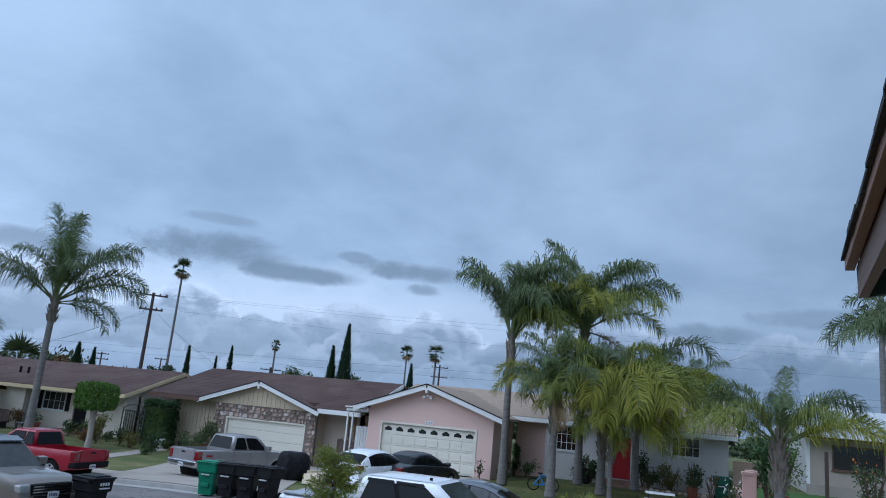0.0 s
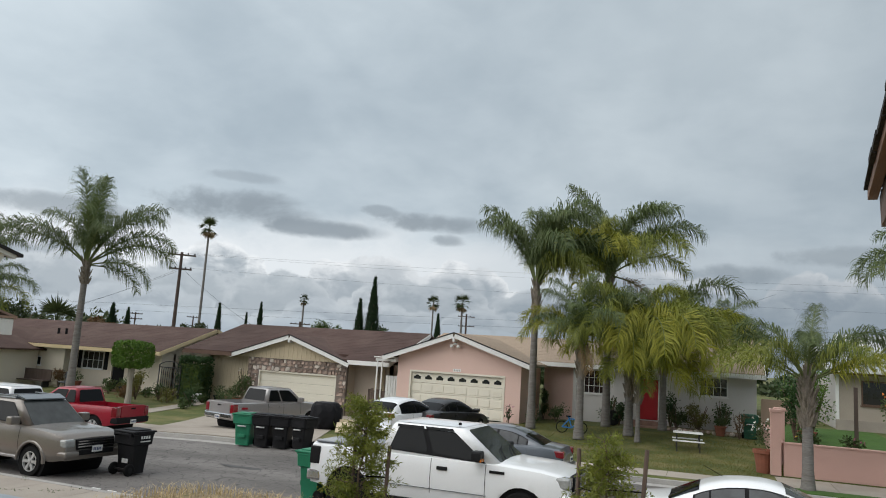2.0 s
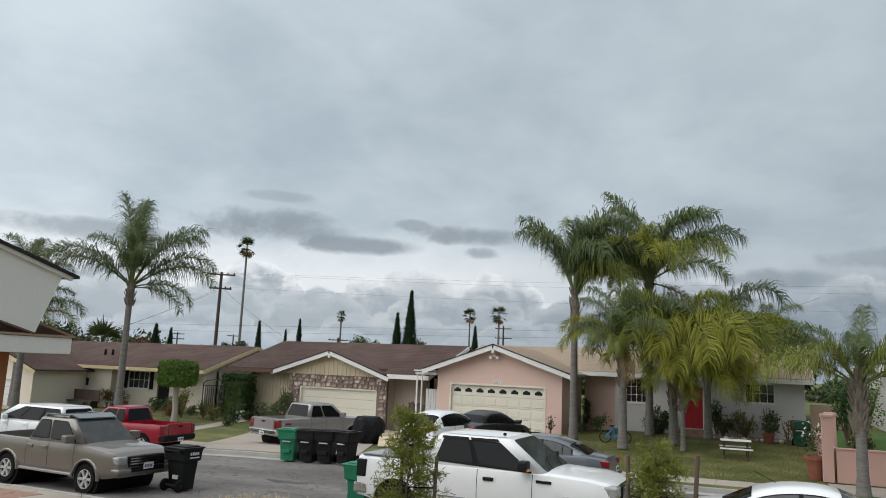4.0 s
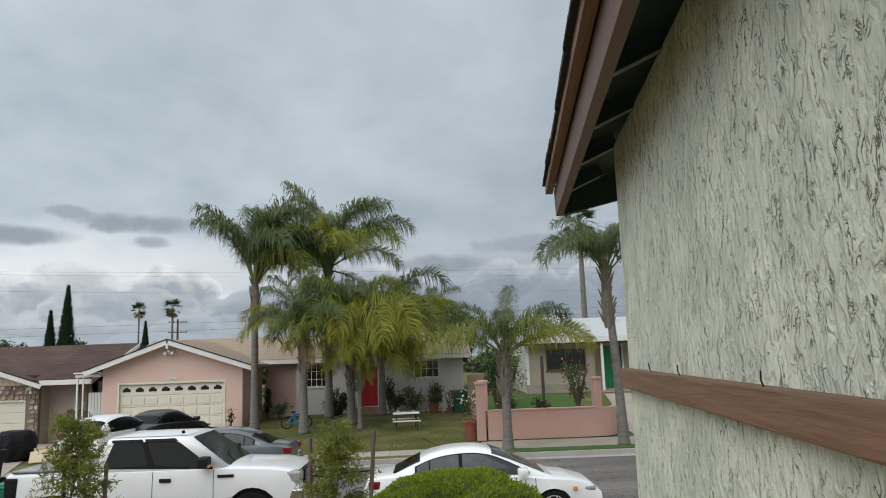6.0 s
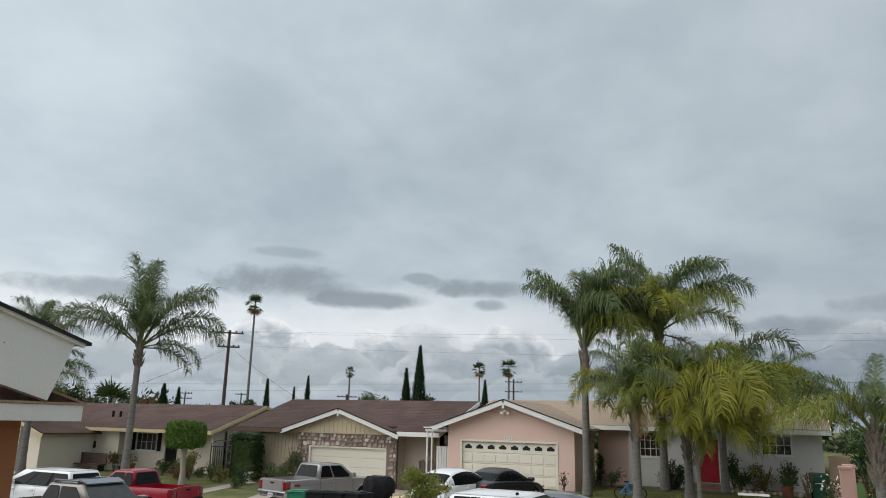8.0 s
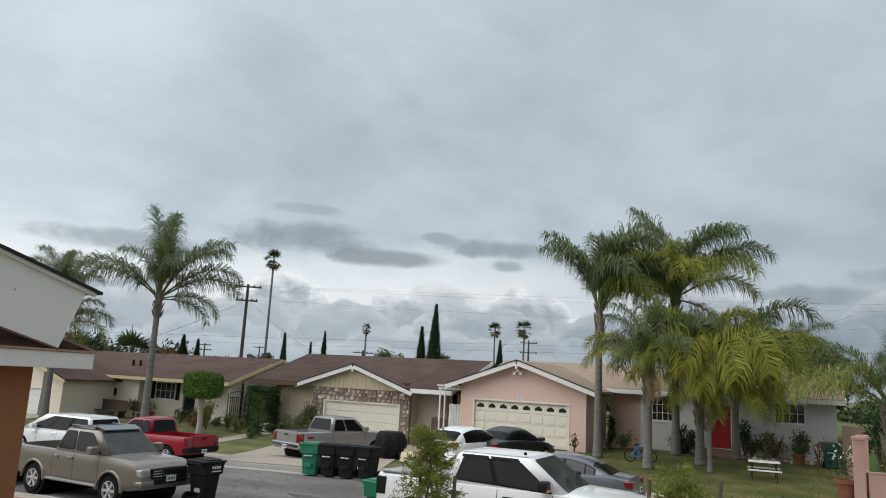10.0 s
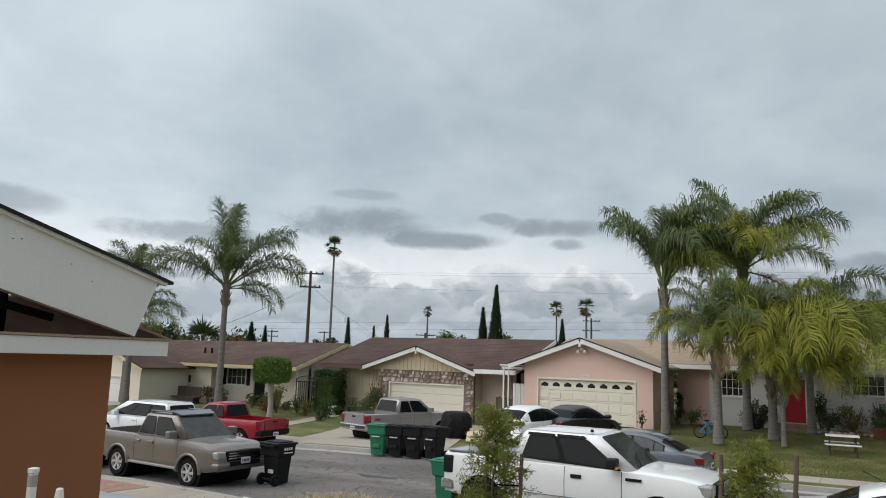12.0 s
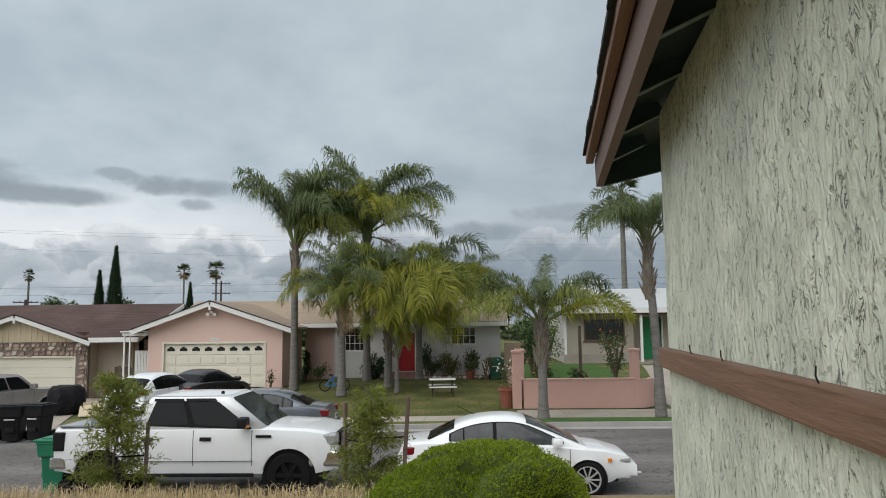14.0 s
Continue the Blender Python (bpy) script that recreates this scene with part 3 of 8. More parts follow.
def far_kerb(x):
    return lerp_table(FAR_KERB, x)


def near_kerb(x):
    return lerp_table(NEAR_KERB, x)


def ground_z(x, y):
    r = road_z(x)
    yn, yf = near_kerb(x), far_kerb(x)
    if y > yf:
        far = lerp_table(((-60, -0.35), (-31, -0.15), (-26, -0.3), (-18, -0.36), (-15.5, 0.05), (-9, 0.28), (-7, 0.42), (1.5, 0.45), (30, 0.45)), x)
        k = smooth01(-17.5, -15.0, x)
        z = r + 0.14 + (far - r - 0.14) * smooth01(yf + 1 + 4 * k, 29 + 6 * k, y)
        return z + (1.05 + 0.15 * smooth01(27, 34, y) - z) * smooth01(1.9, 2.1, x) * smooth01(26.65 + 0.85 * smooth01(5.9, 6.8, x), 26.75 + 0.9 * smooth01(5.9, 6.8, x), y) * (1 - smooth01(6.75, 6.85, x) * (1 - smooth01(28, 36, y)))
    if y < yn:
        z = r + 0.13
        bank = 1.62 * smooth01(11.2, 6.2, y)
        drive = max(0.0, 11.0 - y) * 0.07
        k = smooth01(-8.5, -5.0, x)
        return z + bank * k + drive * (1 - k)
    return r - 0.02


def sheet(xs, ys, zf, lift=0.0, skip=None):
    bm = bmesh.new()
    g = [[bm.verts.new((x, y, zf(x, y) + lift)) for y in ys] for x in xs]
    for i in range(len(xs) - 1):
        for j in range(len(ys) - 1):
            bm.faces.new((g[i][j], g[i + 1][j], g[i + 1][j + 1], g[i][j + 1]))
    return bm


def steps(*marks):
    out = []
    for a, b, s in marks:
        n = max(1, round((b - a) / s))
        out += [a + (b - a) * i / n for i in range(n)]
    return out + [marks[-1][1]]


def ground_low(x, y):
    yn, yf = near_kerb(x), far_kerb(x)
    return ground_z(x, y) - (0.25 if yn - 0.3 < y < yf + 0.3 else 0.0)


gx = steps((-900, -90, 90), (-90, -34, 2), (-34, 1.9, 0.5), (1.9, 2.1, 0.1), (2.1, 6.7, 0.46), (6.7, 6.9, 0.05), (6.9, 14, 0.5), (14, 60, 2), (60, 900, 90))
gy = steps((-300, -20, 40), (-20, 4, 2), (4, 26.6, 0.4), (26.6, 26.8, 0.1), (26.8, 30, 0.4), (30, 60, 1.5), (60, 1500, 120))
setting(part("ground", sheet(gx, gy, ground_low), M["lawn"], smooth=True), "mown lawn with dry yellow patches and earth", "lawn")


def strip(x0, x1, ya, yb, zf, dx=1.0, lift=0.0, th=0.12):
    """A paved strip between two lines across the street's length."""
    bm = bmesh.new()
    n = max(1, round((x1 - x0) / dx))
    nj = 3 if abs(yb(x0) - ya(x0)) < 12 else 40
    top, low = [], []
    for i in range(n + 1):
        x = x0 + (x1 - x0) * i / n
        a, b = ya(x), yb(x)
        top.append([bm.verts.new((x, y, zf(x, y) + lift)) for y in [a + (b - a) * j / nj for j in range(nj + 1)]])
        low.append([bm.verts.new((x, y, zf(x, y) + lift - th)) for y in (a, b)])
    for i in range(n):
        for j in range(nj):
            bm.faces.new((top[i][j], top[i + 1][j], top[i + 1][j + 1], top[i][j + 1]))
        bm.faces.new((low[i][0], low[i + 1][0], top[i + 1][0], top[i][0]))
        bm.faces.new((top[i][nj], top[i + 1][nj], low[i + 1][1], low[i][1]))
    for i, flip in ((0, 1), (n, 0)):
        f = (low[i][0], *top[i], low[i][1])
        bm.faces.new(f if not flip else f[::-1])
    return bm


setting(part("road", strip(-90, 60, near_kerb, far_kerb, lambda x, y: road_z(x), 1.0), M["asphalt"]), "grey worn asphalt street", "road")
kerb_top = lambda x, y: road_z(x) + 0.13
for nm, ya, yb in (("kerb_far", far_kerb, lambda x: far_kerb(x) + 0.17), ("kerb_near", lambda x: near_kerb(x) - 0.17, near_kerb)):
    setting(part(nm, strip(-90, 60, ya, yb, kerb_top, 1.0, 0.015, 0.3), M["kerb"]), "grey concrete kerb with a worn edge", "kerb")
setting(part("gutter", strip(-90, 60, lambda x: far_kerb(x) - 0.45, lambda x: far_kerb(x) - 0.004, lambda x, y: road_z(x), 1.0, 0.006, 0.05), M["kerb"]), "pale concrete gutter along the kerb", "gutter")


def paving(name, x0, x1, ya, yb, mat, pitch, label, lift=0.012, zf=ground_z):
    """A pavement whose slabs are pieces of their own with open joints."""
    root = setting(thing(name), label, "pavement")
    n = max(1, round((x1 - x0) / pitch))
    for i in range(n):
        a, b = x0 + (x1 - x0) * i / n + 0.008, x0 + (x1 - x0) * (i + 1) / n - 0.008
        part("slab", strip(a, b, ya, yb, zf, 0.8, lift, 0.06), mat, root)
    return root


paving("pavement_far", -60, 1.7, lambda x: far_kerb(x) + 0.75, lambda x: far_kerb(x) + 2.0, M["concrete"], 1.6, "pale concrete footpath beside the lawn")
paving("pavement_fence", 1.72, 30, lambda x: far_kerb(x) + 1.0, lambda x: 26.52, M["concrete"], 1.55, "pinkish concrete footpath under the low wall")
setting(part("verge", strip(1.0, 40, lambda x: far_kerb(x) + 0.175, lambda x: far_kerb(x) + 0.98, ground_z, 1.0, 0.03, 0.08), M["turf"]), "narrow strip of bright green turf", "verge")
paving("pavement_near", -60, 40, lambda x: near_kerb(x) - 1.55, lambda x: near_kerb(x) - 0.18, M["concrete"], 1.5, "pale stained concrete footpath")


def plate(name, pts, mat, label, cat, n=6, lift=0.02):
    """A driveway over a four-cornered patch that follows the ground."""
    bm = bmesh.new()
    a, b, c, d = [Vector((*p, 0)) for p in pts]
    g = [[None] * (n + 1) for _ in range(n + 1)]
    for i in range(n + 1):
        for j in range(n + 1):
            u, v = i / n, j / n
            p = (a * (1 - u) + b * u) * (1 - v) + (d * (1 - u) + c * u) * v
            g[i][j] = bm.verts.new((p.x, p.y, ground_z(p.x, p.y) + lift))
    for i in range(n):
        for j in range(n):
            bm.faces.new((g[i][j], g[i + 1][j], g[i + 1][j + 1], g[i][j + 1]))
    ext = bmesh.ops.extrude_face_region(bm, geom=bm.faces[:])
    for e in ext["geom"]:
        if isinstance(e, bmesh.types.BMVert):
            e.co.z -= 0.08
    bmesh.ops.recalc_face_normals(bm, faces=bm.faces)
    return setting(part(name, bm, mat), label, cat)


plate("driveway_stone", [(-20.6, 22.5), (-13.0, 22.2), (-18.6, 36.6), (-25.9, 36.6)], M["concrete"], "wide pale concrete driveway", "driveway", 14, 0.03)
plate("driveway_pink", [(-12.9, 22.25), (-7.6, 22.5), (-9.3, 35.1), (-15.4, 35.1)], M["concrete"], "concrete driveway leading to the garage", "driveway", 14, 0.034)
plate("driveway_cream", [(-46.5, 23.5), (-39.0, 23.4), (-41.6, 31.4), (-47.5, 31.4)], M["concrete"], "concrete driveway of the cream house", "driveway", 8, 0.03)
plate("garden_path", [(-29.0, 25.4), (-27.6, 25.3), (-33.6, 33.5), (-35.2, 33.5)], M["concrete"], "narrow pale concrete garden path", "path", 8, 0.05)
plate("path_to_porch", [(7.35, 26.4), (8.6, 26.4), (9.7, 35.0), (8.3, 35.0)], M["concrete"], "concrete path up to the porch steps", "path", 10, 0.03)
plate("driveway_blue", [(-16.5, 5.0), (-8.6, 4.8), (-10.2, 10.9), (-16.0, 11.2)], M["blue_drive"], "blue-grey painted concrete driveway", "driveway", 8, 0.03)
bm = bmesh.new()
ring = [bm.verts.new((-12.3 + 0.75 * math.cos(a) * (1 + 0.25 * math.sin(3 * a)), 17.6 + 0.22 * math.sin(a) * (1 + 0.3 * math.cos(2 * a)), road_z(-12.3) + 0.008)) for a in [i * math.pi / 14 for i in range(28)]]
bm.faces.new(ring)
setting(part("oil_stain", bm, M["patch"]), "dark oil stain on the asphalt", "stain")

# ---- houses ----


def gable_roof(house, x0, x1, ye, yr, ze, zr, mat, fascia, yb=None, th=0.12, course=0.0, edge=True):
    """A roof whose ridge runs along x: front eave at ye, ridge at yr, back eave at yb."""
    yb = yb if yb is not None else 2 * yr - ye
    zb = zr - (zr - ze) * abs(yb - yr) / abs(yr - ye)
    bm = bmesh.new()
    slab(bm, [(x0, ye, ze), (x1, ye, ze), (x1, yr, zr), (x0, yr, zr)], th)
    slab(bm, [(x1, yb, zb), (x0, yb, zb), (x0, yr, zr), (x1, yr, zr)], th)
    roof = part("roof", bm, mat, house)
    courses(roof, (x0, ye, ze), (x1, ye, ze), (x1, yr, zr), (x0, yr, zr), mat, course)
    if fascia:
        part("fascia", boxes((x0, x1, ye - 0.03, ye - 0.002, ze - 0.24, ze - 0.02)), fascia, house, "painted eave board")
        for x, s in ((x0, -1), (x1, 1)):
            for a, b in (((ye, ze), (yr, zr)), ((yb, zb), (yr, zr))):
                bm = bmesh.new()
                xo = x + s * 0.02
                obox(bm, (xo, a[0], a[1] - 0.25), (xo, b[0], b[1] - 0.25), 0.035, 0.23)
                part("bargeboard", bm, fascia, house)
    return roof


def courses(roof, a, b, c, d, mat, pitch):
    """Shingle courses: low lapped strips with staggered tabs, lying on a roof plane."""
    if not pitch:
        return
    a, b, c, d = [Vector(p) for p in (a, b, c, d)]
    nrm = (b - a).cross(d - a).normalized()
    if nrm.z < 0:
        nrm = -nrm
    rows = int((d - a).length / pitch)
    rng = random.Random(5)
    bm = bmesh.new()
    for i in range(rows):
        v0, v1 = i / rows, (i + 1.04) / rows
        v1 = min(v1, 1)
        l0, r0, l1, r1 = a.lerp(d, v0), b.lerp(c, v0), a.lerp(d, v1), b.lerp(c, v1)
        ln = (r0 - l0).length
        u = 0.0
        while u < ln - 0.05:
            w = rng.uniform(0.55, 1.1)
            e = min(u + w, ln)
            k0, k1 = u / ln, (e - 0.012) / ln
            h = rng.uniform(0.007, 0.013)
            p = [l0.lerp(r0, k0) + nrm * h, l0.lerp(r0, k1) + nrm * h, l1.lerp(r1, k1) + nrm * 0.005, l1.lerp(r1, k0) + nrm * 0.005]
            q = [l0.lerp(r0, k0) + nrm * 0.002, l0.lerp(r0, k1) + nrm * 0.002]
            vs = [bm.verts.new(t) for t in (*p, *q)]
            bm.faces.new(vs[:4])
            bm.faces.new((vs[4], vs[5], vs[1], vs[0]))
            u = e
    o = part("shingles", bm, mat, roof)
    o["kind"] = "stuff"


def front_gable(house, xl, xr, yf, yb, zl, zr_, xa, za, mat, fascia, ov=0.45, edge=M["roof_edge"], course=0.0):
    """A roof whose ridge runs along y, with a gable to the street."""
    y0 = yf - ov
    bm = bmesh.new()
    slab(bm, [(xl, yb, zl), (xl, y0, zl), (xa, y0, za), (xa, yb, za)], 0.10)
    slab(bm, [(xr, y0, zr_), (xr, yb, zr_), (xa, yb, za), (xa, y0, za)], 0.10)
    roof = part("roof", bm, mat, house)
    courses(roof, (xr, y0, zr_), (xr, yb, zr_), (xa, yb, za), (xa, y0, za), mat, course)
    courses(roof, (xl, yb, zl), (xl, y0, zl), (xa, y0, za), (xa, yb, za), mat, course)
    for e, z in ((xl, zl), (xr, zr_)):
        bm = bmesh.new()
        obox(bm, (e, y0 - 0.022, z - 0.27), (xa, y0 - 0.022, za - 0.27), 0.04, 0.23)
        part("bargeboard", bm, fascia, house, "white painted bargeboard")
        bm = bmesh.new()
        obox(bm, (e, y0 - 0.03, z - 0.035), (xa, y0 - 0.03, za - 0.035), 0.06, 0.05)
        part("drip_edge", bm, edge, house)
    part("ridge_end", boxes((xa - 0.06, xa + 0.06, y0 - 0.05, yf, za - 0.46, za - 0.28), bevel=0.01), fascia, house)
    return roof


def gable_fill(bm, xl, xr, yf, z0, xa, za, th=0.15):
    """The triangle of wall under a gable."""
    a = [bm.verts.new(p) for p in ((xl, yf, z0), (xr, yf, z0), (xa, yf, za))]
    b = [bm.verts.new(p) for p in ((xl, yf + th, z0), (xr, yf + th, z0), (xa, yf + th, za))]
    bm.faces.new(a)
    bm.faces.new(b[::-1])
    for i in range(3):
        bm.faces.new((a[i], b[i], b[(i + 1) % 3], a[(i + 1) % 3]))


def house_window(house, x0, x1, z0, z1, y, frame_mat, cols=3, rows=3, curtain=None, grille=True, deep=0.1):
    """A framed window in a wall that faces the street."""
    w = thing("window")
    w.parent = house
    fr = 0.06
    part("frame", boxes((x0, x1, y - 0.03, y + deep, z0, z0 + fr), (x0, x1, y - 0.03, y + deep, z1 - fr, z1), (x0, x0 + fr, y - 0.03, y + deep, z0 + fr, z1 - fr), (x1 - fr, x1, y - 0.03, y + deep, z0 + fr, z1 - fr)), frame_mat, w)
    part("sill", boxes((x0 - 0.05, x1 + 0.05, y - 0.07, y + 0.02, z0 - 0.05, z0)), frame_mat, w)
    part("pane", boxes((x0 + fr, x1 - fr, y + 0.05, y + 0.06, z0 + fr, z1 - fr)), M["glass"], w)
    if curtain:
        part("curtain", boxes((x0 + curtain[0], x0 + curtain[1], y + 0.075, y + 0.10, z0 + fr, z1 - fr)), M["curtain"], w)
    if grille:
        for i in range(1, cols):
            x = x0 + (x1 - x0) * i / cols
            part("muntin", boxes((x - 0.015, x + 0.015, y + 0.02, y + 0.045, z0 + fr, z1 - fr)), frame_mat, w)
        for j in range(1, rows):
            z = z0 + (z1 - z0) * j / rows
            part("muntin", boxes((x0 + fr, x1 - fr, y + 0.018, y + 0.04, z - 0.013, z + 0.013)), frame_mat, w)
    return w


def garage_door(house, x0, x1, z0, z1, y, mat, windows, panels=8):
    """A sectional door of four rows with pressed panels."""
    d = thing("garage_door")
    d.parent = house
    rows = 4
    h = (z1 - z0) / rows
    for r in range(rows):
        za, zb = z0 + r * h + 0.006, z0 + (r + 1) * h - 0.006
        bm = boxes((x0, x1, y, y + 0.045, za, zb))
        if panels:
            w = (x1 - x0) / panels
            for i in range(panels):
                a, b = x0 + i * w + 0.07, x0 + (i + 1) * w - 0.07
                if windows and r == rows - 1:
                    continue
                box(bm, a, b, y - 0.028, y + 0.002, za + 0.09, zb - 0.09, bevel=0.02)
        else:
            for k in range(3):
                z = za + (zb - za) * (k + 0.5) / 3
                box(bm, x0, x1, y - 0.01, y + 0.002, z - 0.055, z + 0.055, bevel=0.008)
        sec = part("section", bm, mat, d)
        if windows and r == rows - 1:
            w = (x1 - x0) / panels
            for i in range(panels):
                c = x0 + (i + 0.5) * w
                bm = bmesh.new()
                pts = [(-0.19, 0.0), (0.19, 0.0), (0.19, 0.13), (0.12, 0.145), (0.07, 0.2), (0.0, 0.215), (-0.07, 0.2), (-0.12, 0.145), (-0.19, 0.13)]
                lo = [bm.verts.new((c + u, y - 0.006, za + 0.17 + v)) for u, v in pts]
                hi = [bm.verts.new((c + u, y + 0.01, za + 0.17 + v)) for u, v in pts]
                bm.faces.new(lo)
                for i2 in range(len(pts)):
                    bm.faces.new((lo[i2], hi[i2], hi[(i2 + 1) % len(pts)], lo[(i2 + 1) % len(pts)]))
                part("pane", bm, M["glass"], sec)
    t = 0.09
    part("door_frame", boxes((x0 - t, x0, y - 0.13, y + 0.05, z0, z1 + t), (x1, x1 + t, y - 0.13, y + 0.05, z0, z1 + t), (x0, x1, y - 0.13, y + 0.05, z1, z1 + t)), mat, d)
    return d


def bars(house, x0, x1, z0, z1, y, mat, n=4):
    """A small plate with plain bars where characters stand."""
    p = part("number_plaque", boxes((x0, x1, y - 0.02, y, z0, z1)), M["white_trim"], house)
    w = (x1 - x0) / (n * 2 + 1)
    for i in range(n):
        a = x0 + w * (2 * i + 1)
        part("mark", boxes((a, a + w, y - 0.026, y - 0.021, z0 + 0.03, z1 - 0.03)), mat, p)


# pink house
pk = thing("pink_house", (-12.4, 35.15, 0.28), 0, "pink stucco bungalow with a double garage and tan shingle roof", "house")
OX, OY, OZ = 12.4, -35.15, -0.28


def L(bm):
    """Moves a mesh from world places into the pink house's own."""
    bmesh.ops.translate(bm, verts=bm.verts, vec=(OX, OY, OZ))
    return bm


def pink_parts():
    h = pk
    bm = wall_bm((-15.7, 35.15), (-9.05, 35.15), 0.1, 3.26, 0.2, [(0.78, 5.78, 0.1, 2.42)])
    gable_fill(bm, -15.7, -9.05, 35.15, 3.26, -12.5, 4.41, 0.2)
    part("wall", bm, M["pink"], h)
    part("wall", wall_bm((-9.05, 35.36), (-9.05, 39.3), 0.1, 3.0, 0.2), M["pink"], h)
    part("wall", wall_bm((-15.5, 50), (-15.5, 35.36), 0.1, 3.0, 0.2), M["pink"], h)
    part("wall", wall_bm((-8.84, 39.3), (-7.2, 39.3), 0.1, 3.3, 0.2), M["pink"], h)
    part("wall", wall_bm((-7.2, 39.0), (1.75, 39.0), 0.1, 3.3, 0.2, [(0.55, 1.65, 1.85, 3.1), (3.35, 4.35, 0.75, 2.8), (6.3, 7.65, 2.15, 3.1)]), M["white_stucco"], h)
    bm = wall_bm((1.75, 39.205), (1.75, 49), 0.1, 3.3, 0.2)
    part("wall", bm, M["pink"], h)
    bm = bmesh.new()
    v = [bm.verts.new(p) for p in ((1.7, 38.5, 3.3), (1.7, 49.5, 3.3), (1.7, 44.0, 5.15))]
    bm.faces.new(v)
    part("gable_wall", bm, M["pink"], h)


pink_parts()
front_gable(pk, -16.35, -8.5, 35.15, 44.0, 3.17, 3.17, -12.5, 4.52, M["roof_tan"], M["white_trim"], 0.5, course=0.3)
gable_roof(pk, -16.3, -1.4, 38.35, 43.2, 3.38, 4.75, M["roof_tan"], M["white_trim"], course=0.3)
gable_roof(pk, -1.42, 2.1, 38.3, 44.0, 3.38, 5.25, M["roof_tan"], M["white_trim"], course=0.3)
gd = garage_door(pk, -14.9, -9.94, 0.3, 2.42, 35.25, M["garage"], True)
bars(pk, -12.6, -12.2, 2.56, 2.70, 35.148, M["kerb"])
house_window(pk, -6.65, -5.55, 1.85, 3.1, 39.0, M["white_trim"], 4, 3)
house_window(pk, -0.9, 0.45, 2.15, 3.1, 39.0, M["white_trim"], 4, 2, (0.75, 1.3))
dr = part("front_door", boxes((-3.83, -2.87, 39.05, 39.1, 0.78, 2.78)), M["red_door"], pk, "red front door")
for za, zb in ((0.95, 1.5), (1.65, 2.6)):
    for xa in (-3.72, -3.3):
        part("door_panel", boxes((xa, xa + 0.34, 39.035, 39.052, za, zb), bevel=0.012), M["red_door"], dr)
part("doorstep", boxes((-4.1, -2.6, 38.3, 39.0, 0.3, 0.72), (-4.2, -2.5, 37.9, 38.3, 0.3, 0.52), bevel=0.02), M["brick_red"], pk, "red brick steps")
for x in (-2.55, -4.45):
    part("porch_post", boxes((x, x + 0.1, 38.5, 38.6, 0.4, 3.2)), M["white_trim"], pk)
part("floodlight", boxes((-12.58, -12.42, 34.85, 35.1, 3.9, 4.0), (-12.75, -12.6, 34.82, 34.98, 3.78, 3.92), (-12.4, -12.25, 34.82, 34.98, 3.78, 3.92), bevel=0.02), M["white_trim"], pk)
for x in (-7.9, -7.7):
    bm = bmesh.new()
    lathe(bm, [(0.05, 3.7), (0.05, 4.25 if x < -7.8 else 4.05)], 10, at=(x, 40.6, 0))
    part("vent_pipe", bm, M["pole"], pk)
for ch in pk.children:
    ch.location += Vector((OX, OY, OZ))
# white lean-to between the two houses
lt = thing("carport_frame", (-16.3, 35.4, 0.1), 0, "white painted timber side gate frame", "frame")
bm = boxes((-0.6, 0.58, -0.5, 0.3, 2.75, 2.88), (-0.55, -0.48, -0.45, -0.38, 0, 2.75), (-0.28, -0.22, -0.42, -0.36, 0, 2.75))
part("frame", bm, M["white_trim"], lt)
for i in range(5):
    part("board", boxes((-0.3 + i * 0.15, -0.17 + i * 0.15, 0.3, 0.33, 0, 2.0)), M["white_trim"], lt)
part("roof", boxes((-0.65, 0.58, -0.6, 2.5, 2.92, 2.98)), M["white_trim"], lt)

# stone-fronted house
st = thing("stone_front_house", (-22.7, 36.6, -0.3), 0, "brown-roofed bungalow with a field-stone garage front", "house")
OX, OY, OZ = 22.7, -36.6, 0.3
GX0, GX1, SX0, SX1 = -25.25, -20.1, -26.05, -19.45
bm = wall_bm((SX0, 36.6), (SX1, 36.6), -0.4, 2.55, 0.2, [(GX0 - SX0, GX1 - SX0, -0.4, 1.83)])
part("wall", bm, M["mortar"], st)
part("wall", wall_bm((-29.2, 37.0), (SX0, 37.0), -0.4, 2.6, 0.2), M["siding"], st)
for i in range(12):
    x = -29.15 + i * 0.262
    part("batten", boxes((x, x + 0.05, 36.975, 36.998, -0.35, 2.6)), M["siding"], st)
part("wall", wall_bm((SX1, 37.6), (-17.1, 37.6), -0.4, 2.6, 0.2), M["beige"], st)
part("wall", wall_bm((SX1, 36.8), (SX1, 37.6), -0.4, 2.6, 0.15), M["beige"], st)
part("wall", wall_bm((-17.1, 37.6), (-17.1, 46), -0.4, 2.6, 0.2), M["beige"], st)
part("wall", wall_bm((-29.2, 46), (-29.2, 37.0), -0.4, 2.6, 0.2), M["siding"], st)
bm = bmesh.new()
gable_fill(bm, -26.85, -19.3, 36.55, 2.55, -23.1, 3.86, 0.2)
part("gable", bm, M["siding"], st, "cream board gable")
for i in range(1, 22):
    x = SX0 + i * 0.3
    top = 2.55 + (3.86 - 2.55) * (1 - abs(x + 23.1) / 3.8) - 0.03
    if top > 2.65:
        part("batten", boxes((x - 0.02, x + 0.02, 36.525, 36.549, 2.56, top)), M["siding"], st)
front_gable(st, -27.1, -19.2, 36.6, 44, 2.72, 2.62, -23.15, 3.98, M["roof_brown"], M["white_trim"], 0.4, course=0.3)
